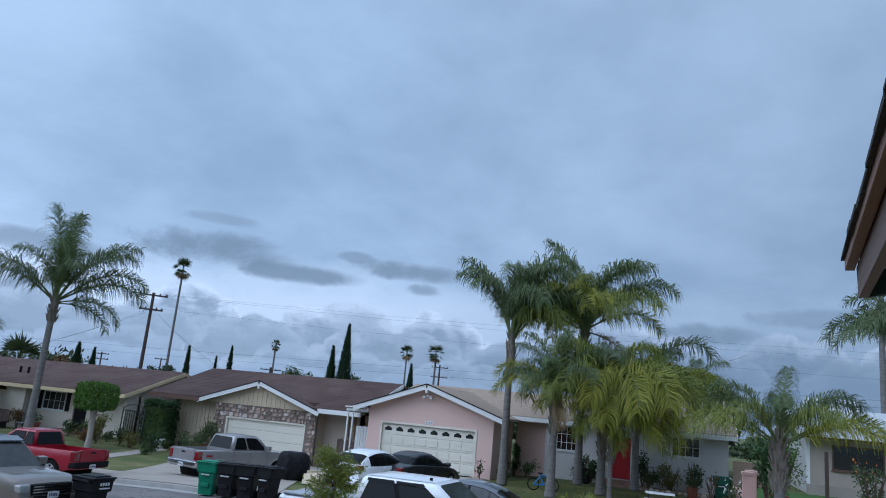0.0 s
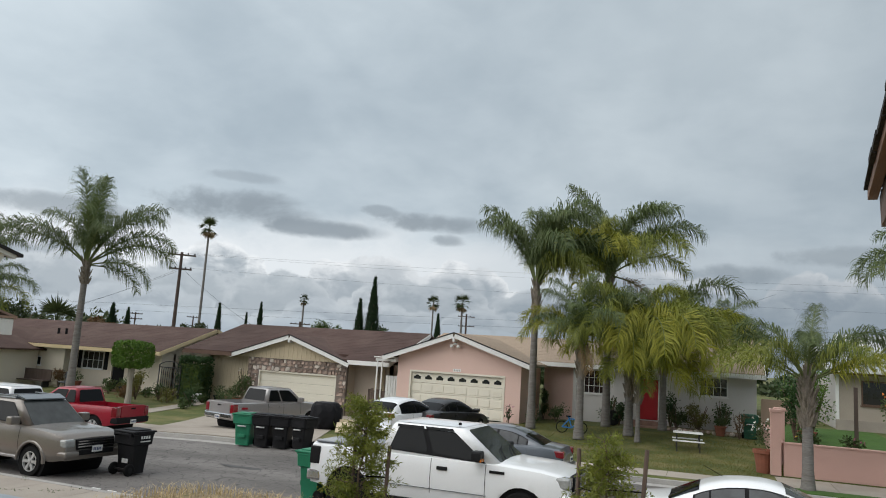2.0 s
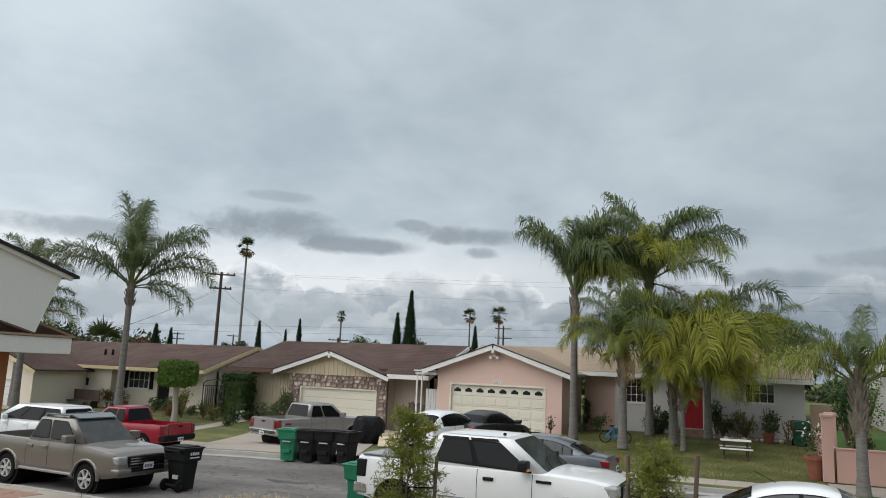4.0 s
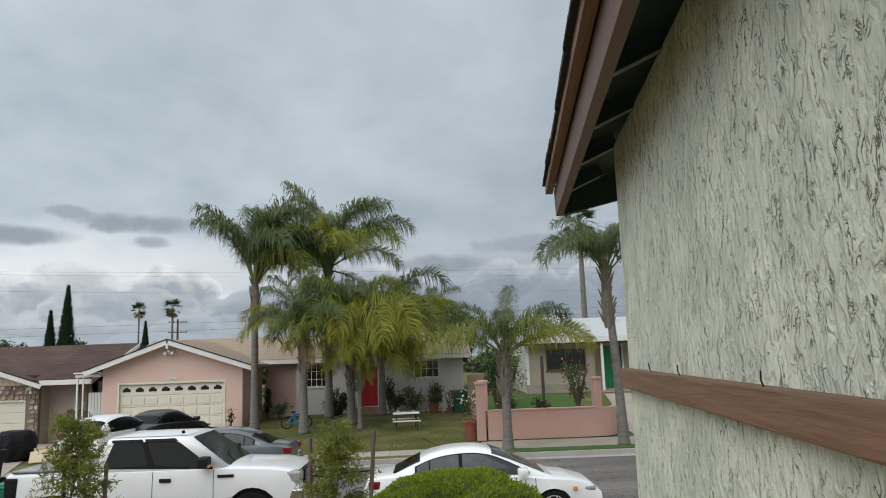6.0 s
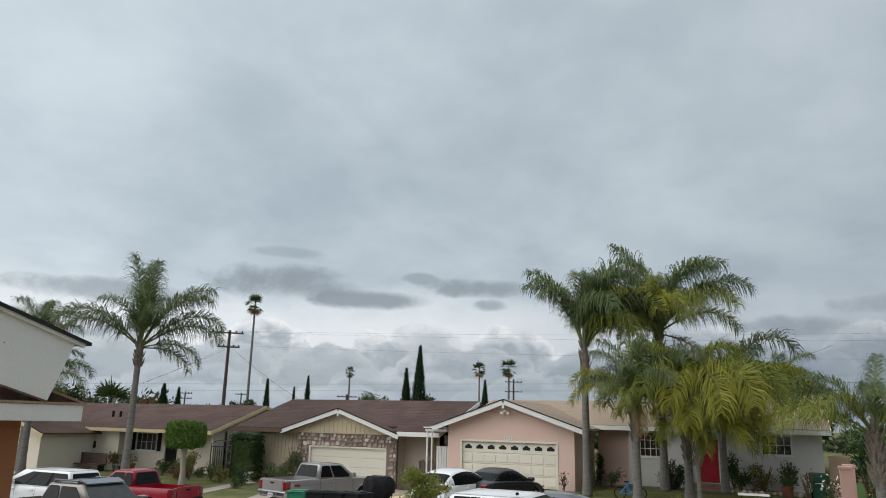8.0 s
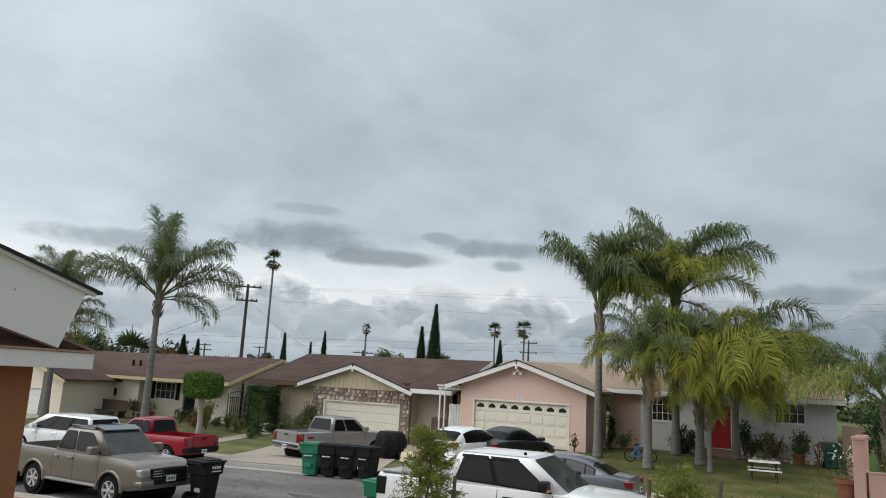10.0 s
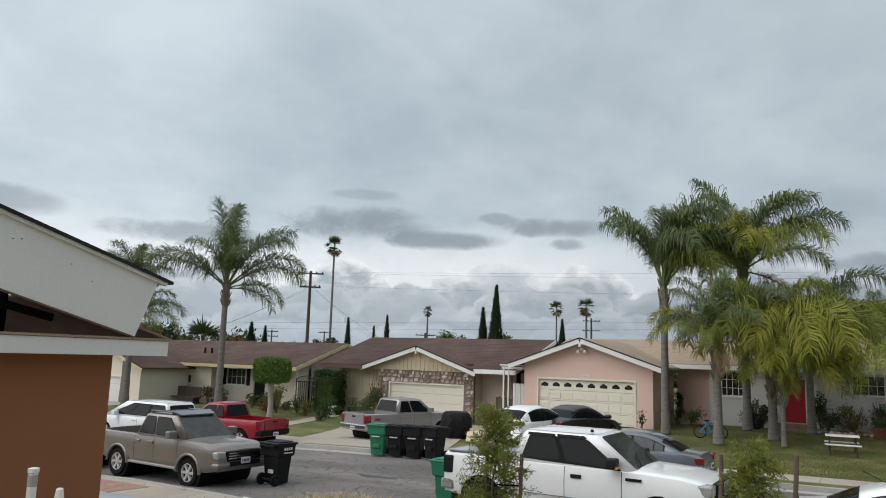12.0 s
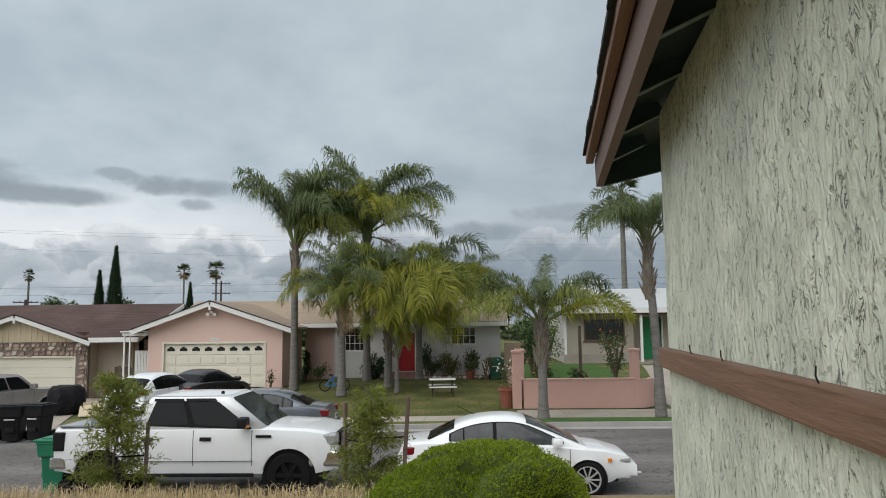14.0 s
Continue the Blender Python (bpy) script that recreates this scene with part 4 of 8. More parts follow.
for xa_, xb_, ye_ in ((-30.6, -26.6, 36.2), (-26.6, -19.6, 37.0), (-19.6, -16.7, 36.2)):
    gable_roof(st, xa_, xb_, ye_, 42.0, 4.62 - (42.0 - ye_) * 0.3172, 4.62, M["roof_brown"], None, yb=47.8, course=0.3)
part("fascia", boxes((-30.6, -27.0, 36.14, 36.19, 2.52, 2.74)), M["brown_trim"], st, "brown eave board")
part("fascia", boxes((-19.25, -16.7, 36.14, 36.19, 2.52, 2.76)), M["white_trim"], st, "white eave board")
for a, b in (((36.2, 2.78), (42.0, 4.62)),):
    bm = bmesh.new()
    obox(bm, (-16.68, a[0], a[1] - 0.25), (-16.68, b[0], b[1] - 0.25), 0.04, 0.23)
    part("bargeboard", bm, M["white_trim"], st)
garage_door(st, GX0 + 0.08, GX1 - 0.08, -0.33, 1.75, 36.72, M["garage"], False, 0)
for x, l in ((-18.0, 0.0), (-17.75, 0.35), (-17.5, -0.2)):
    bm = bmesh.new()
    obox(bm, (x, 37.3, -0.2), (x + l * 0.5, 37.45, 2.5), 0.16, 0.03)
    part("leaning_board", bm, M["siding"], st)


def field_stones():
    """Irregular stones set in the mortar of the garage front."""
    rng = random.Random(11)
    rows, z = [], -0.35
    while z < 2.5:
        rows.append((z, rng.uniform(0.19, 0.29)))
        z += rows[-1][1]
    for z, h in rows:
        x = SX0 + 0.02
        while x < SX1 - 0.1:
            w = rng.uniform(0.15, 0.46)
            e = min(x + w, SX1 - 0.02)
            zz = z + rng.uniform(-0.05, 0.05)
            if not (e > GX0 - 0.05 and x < GX1 + 0.05 and z < 1.8):
                cx, cz, rx, rz = (x + e) / 2, zz + h / 2, (e - x) / 2 - 0.012, h / 2 - 0.012
                n = rng.randint(6, 8)
                ang = sorted(2 * math.pi * (i + rng.uniform(-0.3, 0.3)) / n for i in range(n))
                bm = bmesh.new()
                prof = []
                for a in ang:
                    k = 1 / max(abs(math.cos(a)), abs(math.sin(a))) * rng.uniform(0.86, 1.12)
                    prof.append((math.cos(a) * rx * k, math.sin(a) * rz * k))
                d = rng.uniform(0.03, 0.07)
                base = [bm.verts.new((u, 0.0, v)) for u, v in prof]
                face = [bm.verts.new((u * 0.86, -d, v * 0.86)) for u, v in prof]
                bm.faces.new(face)
                for i in range(n):
                    bm.faces.new((base[i], base[(i + 1) % n], face[(i + 1) % n], face[i]))
                bmesh.ops.recalc_face_normals(bm, faces=bm.faces)
                s = part("stone", bm, M["stone_pale"] if rng.random() < 0.22 else M["stone"], st)
                s.location = (cx, 36.6, cz)
            x = e


field_stones()
for ch in st.children:
    ch.location += Vector((OX, OY, OZ))
fence = thing("board_fence", (-18.2, 36.9, -0.25), 0, "old grey-brown board fence between the houses", "fence")
for i in range(9):
    part("board", boxes((0.0 + i * 0.17, 0.15 + i * 0.17, 0, 0.03, 0, 1.5 + 0.06 * math.sin(i * 2.1))), M["oldwood"], fence)

# cream house
cr = thing("cream_house", (-37, 35.5, -0.15), 0, "long cream stucco bungalow with a brown shingle roof", "house")
OX, OY, OZ = 37, -35.5, 0.15
part("wall", wall_bm((-44.5, 35.5), (-39.4, 35.5), -0.4, 2.4, 0.2, [(2.3, 3.15, 1.05, 1.65)]), M["cream"], cr)
part("wall", wall_bm((-39.4, 35.7), (-39.4, 36.6), -0.4, 2.4, 0.2), M["cream"], cr)
part("wall", wall_bm((-39.4, 36.6), (-31.6, 36.6), -0.4, 2.4, 0.2, [(0.35, 2.2, 1.05, 2.2), (2.95, 4.0, 0.0, 2.15)]), M["cream"], cr)
part("wall", wall_bm((-31.6, 35.6), (-31.6, 45), -0.4, 2.4, 0.2), M["cream"], cr)
bm = bmesh.new()
v = [bm.verts.new(p) for p in ((-31.6, 35.0, 2.4), (-31.6, 45.0, 2.4), (-31.6, 40.0, 3.98))]
bm.faces.new(v)
part("gable_wall", bm, M["cream"], cr)
gable_roof(cr, -50, -31.2, 34.9, 40.0, 2.5, 4.12, M["roof_brown"], M["cream_trim"], course=0.3)
bm = wall_bm((-48.2, 31.5), (-41.6, 31.5), -0.5, 2.1, 0.2, [(0.5, 5.4, -0.5, 1.45)])
gable_fill(bm, -48.2, -41.6, 31.5, 2.1, -44.9, 3.2, 0.2)
part("wall", bm, M["cream"], cr)
part("wall", wall_bm((-41.6, 31.7), (-41.6, 35.4), -0.5, 2.2, 0.2), M["cream"], cr)
front_gable(cr, -48.8, -41.0, 31.5, 38, 2.12, 2.12, -44.9, 3.5, M["roof_brown"], M["cream_trim"], 0.4)
garage_door(cr, -47.65, -42.85, -0.5, 1.42, 31.6, M["garage_w"], False, 0)
house_window(cr, -42.2, -41.35, 1.05, 1.65, 35.5, M["white_trim"], 2, 1)
w = house_window(cr, -39.05, -37.2, 1.05, 2.2, 36.6, M["white_trim"], 4, 2, (0.1, 0.5))
for x in (-39.35, -37.12):
    part("shutter", boxes((x, x + 0.3, 36.55, 36.598, 1.05, 2.2)), M["dark"], w)
part("front_door", boxes((-36.4, -35.45, 36.66, 36.7, -0.05, 2.1)), M["dark"], cr, "dark front door")
part("doorstep", boxes((-37.2, -35.2, 35.3, 36.6, -0.3, 0.0), (-37.6, -35.0, 34.8, 35.3, -0.3, -0.12), bevel=0.02), M["brick_red"], cr, "red brick doorstep")
for x in (-41.9, -41.2):
    bm = bmesh.new()
    lathe(bm, [(0.08, 3.1), (0.08, 3.55)], 8, at=(x, 37.0, 0))
    part("vent_pipe", bm, M["dark"], cr)
for ch in cr.children:
    ch.location += Vector((OX, OY, OZ))

# house with the white roof and green door
wh = thing("white_roofed_house", (9, 37, 1.2), 0, "greyish beige stucco bungalow with a white roof and porch", "house")
part("wall", wall_bm((-4.05, 0), (-0.6, 0), 0.45, 2.45, 0.2, [(0.95, 3.0, 1.12, 2.2)]), M["fencebeige"], wh)
part("wall", wall_bm((-0.6, 0.9), (5, 0.9), 0.0, 2.45, 0.2, [(0.62, 1.62, 0.12, 2.3)]), M["fencebeige"], wh)
part("wall", wall_bm((-0.6, 0.205), (-0.6, 0.895), 0.0, 2.45, 0.2), M["fencebeige"], wh)
part("wall", wall_bm((-4.05, 8), (-4.05, 0.2), 0.0, 2.45, 0.2), M["white_stucco"], wh)
part("footing", boxes((-4.1, -0.55, -0.06, 0.2, -0.2, 0.45)), M["concrete"], wh, "grey concrete footing")
part("corner_board", boxes((-4.12, -3.98, -0.05, 0.2, 0.45, 2.45)), M["white_trim"], wh)
gable_roof(wh, -4.5, 9, -0.9, 4.5, 2.75, 3.95, M["roof_white"], M["white_trim"])
gable_roof(wh, -3.4, -1.2, 4.4, 5.4, 4.05, 4.5, M["roof_white"], M["white_trim"])
part("soffit_beam", boxes((-4.4, 9, -0.8, -0.6, 2.42, 2.54)), M["brown_trim"], wh)
part("front_door", boxes((0.05, 1.0, 0.97, 1.02, 0.14, 2.28)), M["green_door"], wh, "green front door")
part("door_frame", boxes((-0.06, 0.03, 0.84, 1.0, 0.12, 2.36), (1.02, 1.1, 0.84, 1.0, 0.12, 2.36)), M["white_trim"], wh)
part("porch_post", boxes((-0.42, -0.3, -0.7, -0.58, 0.0, 2.42)), M["white_trim"], wh)
part("porch_floor", boxes((-0.55, 5, -0.8, 0.9, -0.2, 0.1)), M["concrete"], wh)
for k in range(3):
    part("step", boxes((-0.4, 1.2, -1.1 - 0.3 * k, -0.8 - 0.3 * k, -0.3, -0.05 - 0.15 * k), bevel=0.015), M["concrete"], wh)
house_window(wh, -3.1, -1.05, 1.12, 2.2, 0.0, M["brown_trim"], 2, 1, (1.05, 1.98))
bm = bmesh.new()
lathe(bm, [(0.12, 3.5), (0.12, 3.95), (0.2, 3.96), (0.2, 4.08), (0.03, 4.12)], 10, at=(1.2, 3.0, 0))
part("roof_vent", bm, M["alloy"], wh)

# low pink garden wall with two pillars
gw = thing("garden_wall", (4, 26.6, 0.28), 0, "low dusky pink stucco garden wall with capped pillars", "wall")
part("wall", boxes((-2.0, 2.0, 0, 0.2, -0.1, 0.92), bevel=0.015), M["fencepink"], gw)
bm = bmesh.new()
for i in range(8):
    a0, a1 = math.pi / 2 * i / 8 - math.pi / 2, math.pi / 2 * (i + 1) / 8 - math.pi / 2
    c = Vector((2.0, 0.9, 0))
    pts = [(c.x + r * math.cos(a), c.y + r * math.sin(a)) for a, r in ((a0, 0.9), (a1, 0.9), (a1, 0.7), (a0, 0.7))]
    slab(bm, [(x, y, 0.92) for x, y in pts], 1.02)
part("curved_wall", bm, M["fencepink"], gw)
part("coping", boxes((-2.0, 2.05, -0.025, 0.225, 0.92, 0.97), bevel=0.01), M["fencepink"], gw)
for x, y in ((-2.22, 0.0), (-2.0, 1.5), (2.25, 0.85)):
    p = part("pillar", boxes((x - 0.17, x + 0.15, y - 0.06, y + 0.26, -0.1, 1.9), bevel=0.012), M["fencepink"], gw)
    part("cap", boxes((x - 0.20, x + 0.18, y - 0.09, y + 0.29, 1.9, 2.0), bevel=0.02), M["fencepink"], p)
part("side_wall", boxes((-2.12, -1.92, 0.32, 9.5, -0.1, 0.92), bevel=0.01), M["fencepink"], gw)

# near house: stucco wall, belt board, eave
nh = thing("green_stucco_house", (0.955, 3.42, 1.5), -6.6, "pale green rough stucco house corner with brown eave boards", "house")


def stucco():
    """Pale green lace stucco: vertical ridges, and creases with their shade painted dark."""
    m = bpy.data.materials.new("pale green lace stucco")
    m.use_nodes = True
    n, l = m.node_tree.nodes, m.node_tree.links
    p = n["Principled BSDF"]
    co = n.new("ShaderNodeTexCoord")
    mp = n.new("ShaderNodeMapping")
    mp.inputs["Scale"].default_value = (1, 1, 0.5)
    l.new(co.outputs["Object"], mp.inputs[0])

    def nz(vec, sc, det, dist=0.0, rough=0.5):
        k = n.new("ShaderNodeTexNoise")
        l.new(vec, k.inputs["Vector"])
        k.inputs["Scale"].default_value, k.inputs["Detail"].default_value = sc, det
        k.inputs["Distortion"].default_value, k.inputs["Roughness"].default_value = dist, rough
        return k.outputs["Fac"]

    def rng(v, a, b, lo, hi):
        k = n.new("ShaderNodeMapRange")
        k.interpolation_type = "SMOOTHSTEP"
        l.new(v, k.inputs[0])
        for i, q in enumerate((a, b, lo, hi)):
            k.inputs[i + 1].default_value = q
        return k.outputs[0]

    def mul(a, b):
        k = n.new("ShaderNodeMath")
        k.operation = "MULTIPLY"
        l.new(a, k.inputs[0])
        l.new(b, k.inputs[1])
        return k.outputs[0]

    ridge = nz(mp.outputs[0], 36.0, 4.0, 0.6, 0.55)
    a = n.new("ShaderNodeMath")
    a.operation = "SUBTRACT"
    l.new(ridge, a.inputs[0])
    a.inputs[1].default_value = 0.5
    b = n.new("ShaderNodeMath")
    b.operation = "ABSOLUTE"
    l.new(a.outputs[0], b.inputs[0])
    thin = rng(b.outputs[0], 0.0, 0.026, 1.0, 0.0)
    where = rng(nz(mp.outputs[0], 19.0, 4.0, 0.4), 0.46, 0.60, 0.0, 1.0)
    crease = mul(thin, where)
    grain = nz(co.outputs["Object"], 120.0, 3.0)
    patchy = nz(co.outputs["Object"], 3.2, 4.0)
    mx = n.new("ShaderNodeMix")
    mx.data_type = "RGBA"
    l.new(rng(patchy, 0.35, 0.65, 0.0, 1.0), mx.inputs[0])
    mx.inputs[6].default_value, mx.inputs[7].default_value = (0.55, 0.585, 0.485, 1), (0.71, 0.74, 0.62, 1)
    # shade in the creases is put into the colour, besides the relief below
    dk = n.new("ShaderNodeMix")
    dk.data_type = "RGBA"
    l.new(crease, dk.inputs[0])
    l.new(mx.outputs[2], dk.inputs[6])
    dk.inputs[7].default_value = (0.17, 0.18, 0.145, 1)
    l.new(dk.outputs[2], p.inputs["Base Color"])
    p.inputs["Roughness"].default_value = 0.9
    hsum = n.new("ShaderNodeMath")
    hsum.operation = "MULTIPLY_ADD"
    l.new(crease, hsum.inputs[0])
    hsum.inputs[1].default_value = -1.4
    l.new(rng(ridge, 0.3, 0.7, 0.0, 1.0), hsum.inputs[2])
    h2 = n.new("ShaderNodeMath")
    h2.operation = "MULTIPLY_ADD"
    l.new(grain, h2.inputs[0])
    h2.inputs[1].default_value = 0.25
    l.new(hsum.outputs[0], h2.inputs[2])
    bp = n.new("ShaderNodeBump")
    bp.inputs["Strength"].default_value, bp.inputs["Distance"].default_value = 0.85, 0.010
    l.new(h2.outputs[0], bp.inputs["Height"])
    l.new(bp.outputs[0], p.inputs["Normal"])
    return m


M["stucco"] = stucco()
part("wall", boxes((0.0, 0.25, -9.0, 0.0, -0.3, 2.80)), M["stucco"], nh, "pale green lace stucco with vertical creases, their shade painted in")
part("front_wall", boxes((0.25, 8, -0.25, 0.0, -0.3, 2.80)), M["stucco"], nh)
bm = bmesh.new()
box(bm, -0.045, 0.0, -9.0, 0.02, 1.575, 1.665, bevel=0.006)
part("belt_board", bm, M["belt"], nh, "brown painted rough belt board")
part("belt_return", boxes((0.002, 8, 0.002, 0.045, 1.575, 1.665)), M["belt"], nh)
for y in (-0.75, -1.25, -2.05):
    bm = bmesh.new()
    tube(bm, [(-0.03, y, 1.66), (-0.04, y - 0.01, 1.68), (-0.045, y - 0.03, 1.70)], 0.002, 6)
    part("nail", bm, M["iron"], nh, "bent rusty nail")
OV = 0.205
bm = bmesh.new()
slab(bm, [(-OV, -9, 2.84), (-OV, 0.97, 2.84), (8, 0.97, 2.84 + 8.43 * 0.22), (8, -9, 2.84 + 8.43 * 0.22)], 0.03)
part("roof_deck", bm, M["soffit"], nh, "dark green eave boards, deepened to stand for shade")
bm = bmesh.new()
fv = [[bm.verts.new((x, y, z)) for x in (-OV - 0.045, -OV)] for y, z in ((-9, 2.63), (0.965, 2.63), (1.04, 2.81), (-9, 2.81))]
for i in range(4):
    bm.faces.new((fv[i][0], fv[(i + 1) % 4][0], fv[(i + 1) % 4][1], fv[i][1]))
bm.faces.new([q[0] for q in fv])
bm.faces.new([q[1] for q in fv][::-1])
bmesh.ops.recalc_face_normals(bm, faces=bm.faces)
part("fascia", bm, M["brown_trim"], nh, "brown painted eave board")
part("drip_board", boxes((-OV - 0.10, -OV - 0.052, -9, 1.05, 2.795, 2.855), bevel=0.004), M["belt"], nh, "narrow brown drip board")
# gable board takes the eave's shade-darkened green for its shadowed inner face
bm = bmesh.new()
obox(bm, (-OV, 0.95, 2.63), (8, 0.95, 2.63 + 8.43 * 0.22), 0.045, 0.2)
part("bargeboard", bm, M["soffit"], nh, "gable board in dark green deepened to stand for shade")
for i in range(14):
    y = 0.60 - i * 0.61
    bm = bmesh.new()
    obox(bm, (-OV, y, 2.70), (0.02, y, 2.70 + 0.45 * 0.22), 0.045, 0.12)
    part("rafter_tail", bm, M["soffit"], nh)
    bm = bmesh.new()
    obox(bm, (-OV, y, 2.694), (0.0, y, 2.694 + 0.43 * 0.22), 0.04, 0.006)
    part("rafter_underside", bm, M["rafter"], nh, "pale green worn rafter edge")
rng = random.Random(3)
bm = bmesh.new()
y = -9.0
while y < 1.05:
    w = rng.uniform(0.16, 0.34)
    j = rng.uniform(-0.012, 0.012)
    slab(bm, [(-OV - 0.12 + j, y, 2.868), (-OV - 0.12 + j, min(y + w - 0.006, 1.07), 2.868), (-OV + 0.3, min(y + w - 0.006, 1.07), 2.868 + 0.075), (-OV + 0.3, y, 2.868 + 0.075)], rng.uniform(0.014, 0.03))
    y += w
part("shingle_edge", bm, M["roof_edge"], nh, "dark shingle edge")
bm = bmesh.new()
slab(bm, [(-OV + 0.25, -9, 2.93), (-OV + 0.25, 1.0, 2.93), (8, 1.0, 2.93 + 8.2 * 0.22), (8, -9, 2.93 + 8.2 * 0.22)], 0.02)
part("roof", bm, M["roof_edge"], nh)

# neighbour: orange-brown wall with white gable boards
nb = thing("brown_neighbour_house", (-8.95, 6.3, 0.4), 0, "orange-brown stucco house with white gable boards", "house")
part("wall", boxes((-0.2, 0.0, -10, 0.08, -0.4, 3.0)), M["brown_wall"], nb)
part("front_wall", boxes((-9, -0.2, -0.2, 0.0, -0.4, 3.0)), M["brown_wall"], nb)
part("fascia", boxes((0.31, 0.36, -10, 0.69, 2.83, 3.04), bevel=0.006), M["white_trim"], nb, "white eave board")
part("fascia_return", boxes((-9, 0.31, 0.64, 0.69, 2.83, 3.04), bevel=0.006), M["white_trim"], nb)
part("soffit", boxes((-8.9, 0.31, -10, 0.64, 2.9, 2.95)), M["white_trim"], nb)
bm = bmesh.new()
slab(bm, [(0.38, 0.72, 3.075), (-9, 0.72, 3.075), (-9, -0.5, 3.62), (-0.5, -0.5, 3.62)], 0.03)
slab(bm, [(0.38, -10, 3.075), (0.38, 0.72, 3.075), (-0.05, -0.2, 3.08), (-0.05, -10, 3.08)], 0.03)
hip = part("skirt_roof", bm, M["roof_pink"], nb, "faded pink-brown shingles")
courses(hip, (-9, 0.72, 3.08), (0.34, 0.72, 3.08), (-0.5, -0.5, 3.63), (-9, -0.5, 3.63), M["roof_pink"], 0.2)
RY0, RZ0, SL = 0.42, 3.86, 0.262
bm = bmesh.new()
prof = [(RY0, RZ0), (RY0 - 7, RZ0 + 7 * SL), (RY0 - 7, RZ0 + 7 * SL - 0.86), (0.12, 3.085)]
a = [bm.verts.new((0.33, y, z)) for y, z in prof]
b = [bm.verts.new((0.37, y, z)) for y, z in prof]
bm.faces.new(a)
bm.faces.new(b[::-1])
for i in range(4):
    bm.faces.new((a[i], b[i], b[(i + 1) % 4], a[(i + 1) % 4]))
bmesh.ops.recalc_face_normals(bm, faces=bm.faces)
part("gable_board", bm, M["white_trim"], nb, "deep white gable board with nail holes")
for k, (u, h) in enumerate(((1.0, 0.36), (1.3, 0.25), (1.95, 0.2), (2.05, 0.24))):
    bm = bmesh.new()
    lathe(bm, [(0.008, 0.371), (0.008, 0.374)], 8, "z")
    bmesh.ops.rotate(bm, verts=bm.verts, matrix=Matrix.Rotation(radians(90), 3, "Y"))
    bmesh.ops.translate(bm, verts=bm.verts, vec=(0, RY0 - u, RZ0 + u * SL - h))
    part("nail_hole", bm, M["dark"], nb)
bm = bmesh.new()
obox(bm, (0.38, RY0 + 0.12, RZ0 - 0.05), (0.38, RY0 - 7, RZ0 + 7 * SL - 0.02), 0.07, 0.07)
part("drip_board", bm, M["white_trim"], nb)
bm = bmesh.new()
slab(bm, [(0.45, RY0 + 0.2, RZ0 + 0.02), (0.45, RY0 - 7, RZ0 + 0.06 + 7 * SL), (-9, RY0 - 7, RZ0 + 0.06 + 7 * SL), (-9, RY0 + 0.2, RZ0 + 0.02)], 0.04)
part("roof", bm, M["roof_edge"], nb, "dark shingle roof edge")
# black sheet added behind the boards in place of the open gable's shade
part("gable_back", boxes((-1.6, -1.5, -10, -0.6, 3.0, 4.0)), M["dark"], nb, "black sheet standing for the shade in the open gable")
bm = bmesh.new()
obox(bm, (-0.4, -0.6, 3.25), (-0.4, -3, 3.75), 0.05, 0.1)
part("gable_rafter", bm, M["dark"], nb)

part("gable_post", boxes((0.38, 0.50, -3.31, -2.41, 2.35, 3.75), bevel=0.008), M["pole"], nb, "dark brown timber post under the gable")
bm = bmesh.new()
obox(bm, (0.372, 0.10, 3.065), (0.372, RY0 - 7, RZ0 + 7 * SL - 0.88), 0.03, 0.025)
part("gable_drip", bm, M["brown_trim"], nb)

# ---- vehicles ----


def wheel(parent, x, y, r, w, rim, side, spokes=6, k=0.62):
    """A tyre with a dished rim, spokes and a hub, at its axle's height."""
    wh_ = thing("wheel")
    wh_.parent = parent
    wh_.location = (x, y, r)
    bm = bmesh.new()
    lathe(bm, [(r * k, -0.01), (r * k, -w / 2), (r * 0.93, -w / 2), (r * 0.985, -w * 0.38), (r, -w * 0.2), (r, w * 0.2), (r * 0.985, w * 0.38), (r * 0.93, w / 2), (r * k, w / 2), (r * k, 0.01)], 28, "y")
    bmesh.ops.recalc_face_normals(bm, faces=bm.faces)
    part("tyre", bm, M["rubber"], wh_)
    o = side * w / 2
    bm = bmesh.new()
    lathe(bm, [(r * (k + 0.01), o * 0.3), (r * (k + 0.03), o * 1.02), (r * (k - 0.02), o * 1.03), (r * (k - 0.05), o * 0.3)], 24, "y")
    dk = bmesh.new()
    lathe(dk, [(r * k, o * 0.42), (0.02, o * 0.36)], 24, "y")
    part("brake_disc", dk, M["dark"], wh_)
    for i in range(spokes):
        a = 2 * math.pi * i / spokes
        ca, sa = math.cos(a), math.sin(a)
        vs = []
        for rr, ww, dd in ((0.08 * r, (0.32 if spokes > 7 else 0.5) * r / spokes, 0.9), ((k - 0.02) * r, (0.42 if spokes > 7 else 0.62) * r / spokes, 0.97)):
            for s in (-1, 1):
                for d in (dd, 0.5):
                    vs.append(bm.verts.new((ca * rr - sa * ww * s, o * d, sa * rr + ca * ww * s)))
        for f in ((0, 2, 6, 4), (0, 1, 3, 2), (4, 6, 7, 5), (0, 4, 5, 1), (2, 3, 7, 6)):
            bm.faces.new([vs[j] for j in f])
    lathe(bm, [(0.13 * r, o * 0.5), (0.13 * r, o * 1.04), (0.05 * r, o * 1.08)], 12, "y")
    bmesh.ops.recalc_face_normals(bm, faces=bm.faces)
    part("rim", bm, rim, wh_)


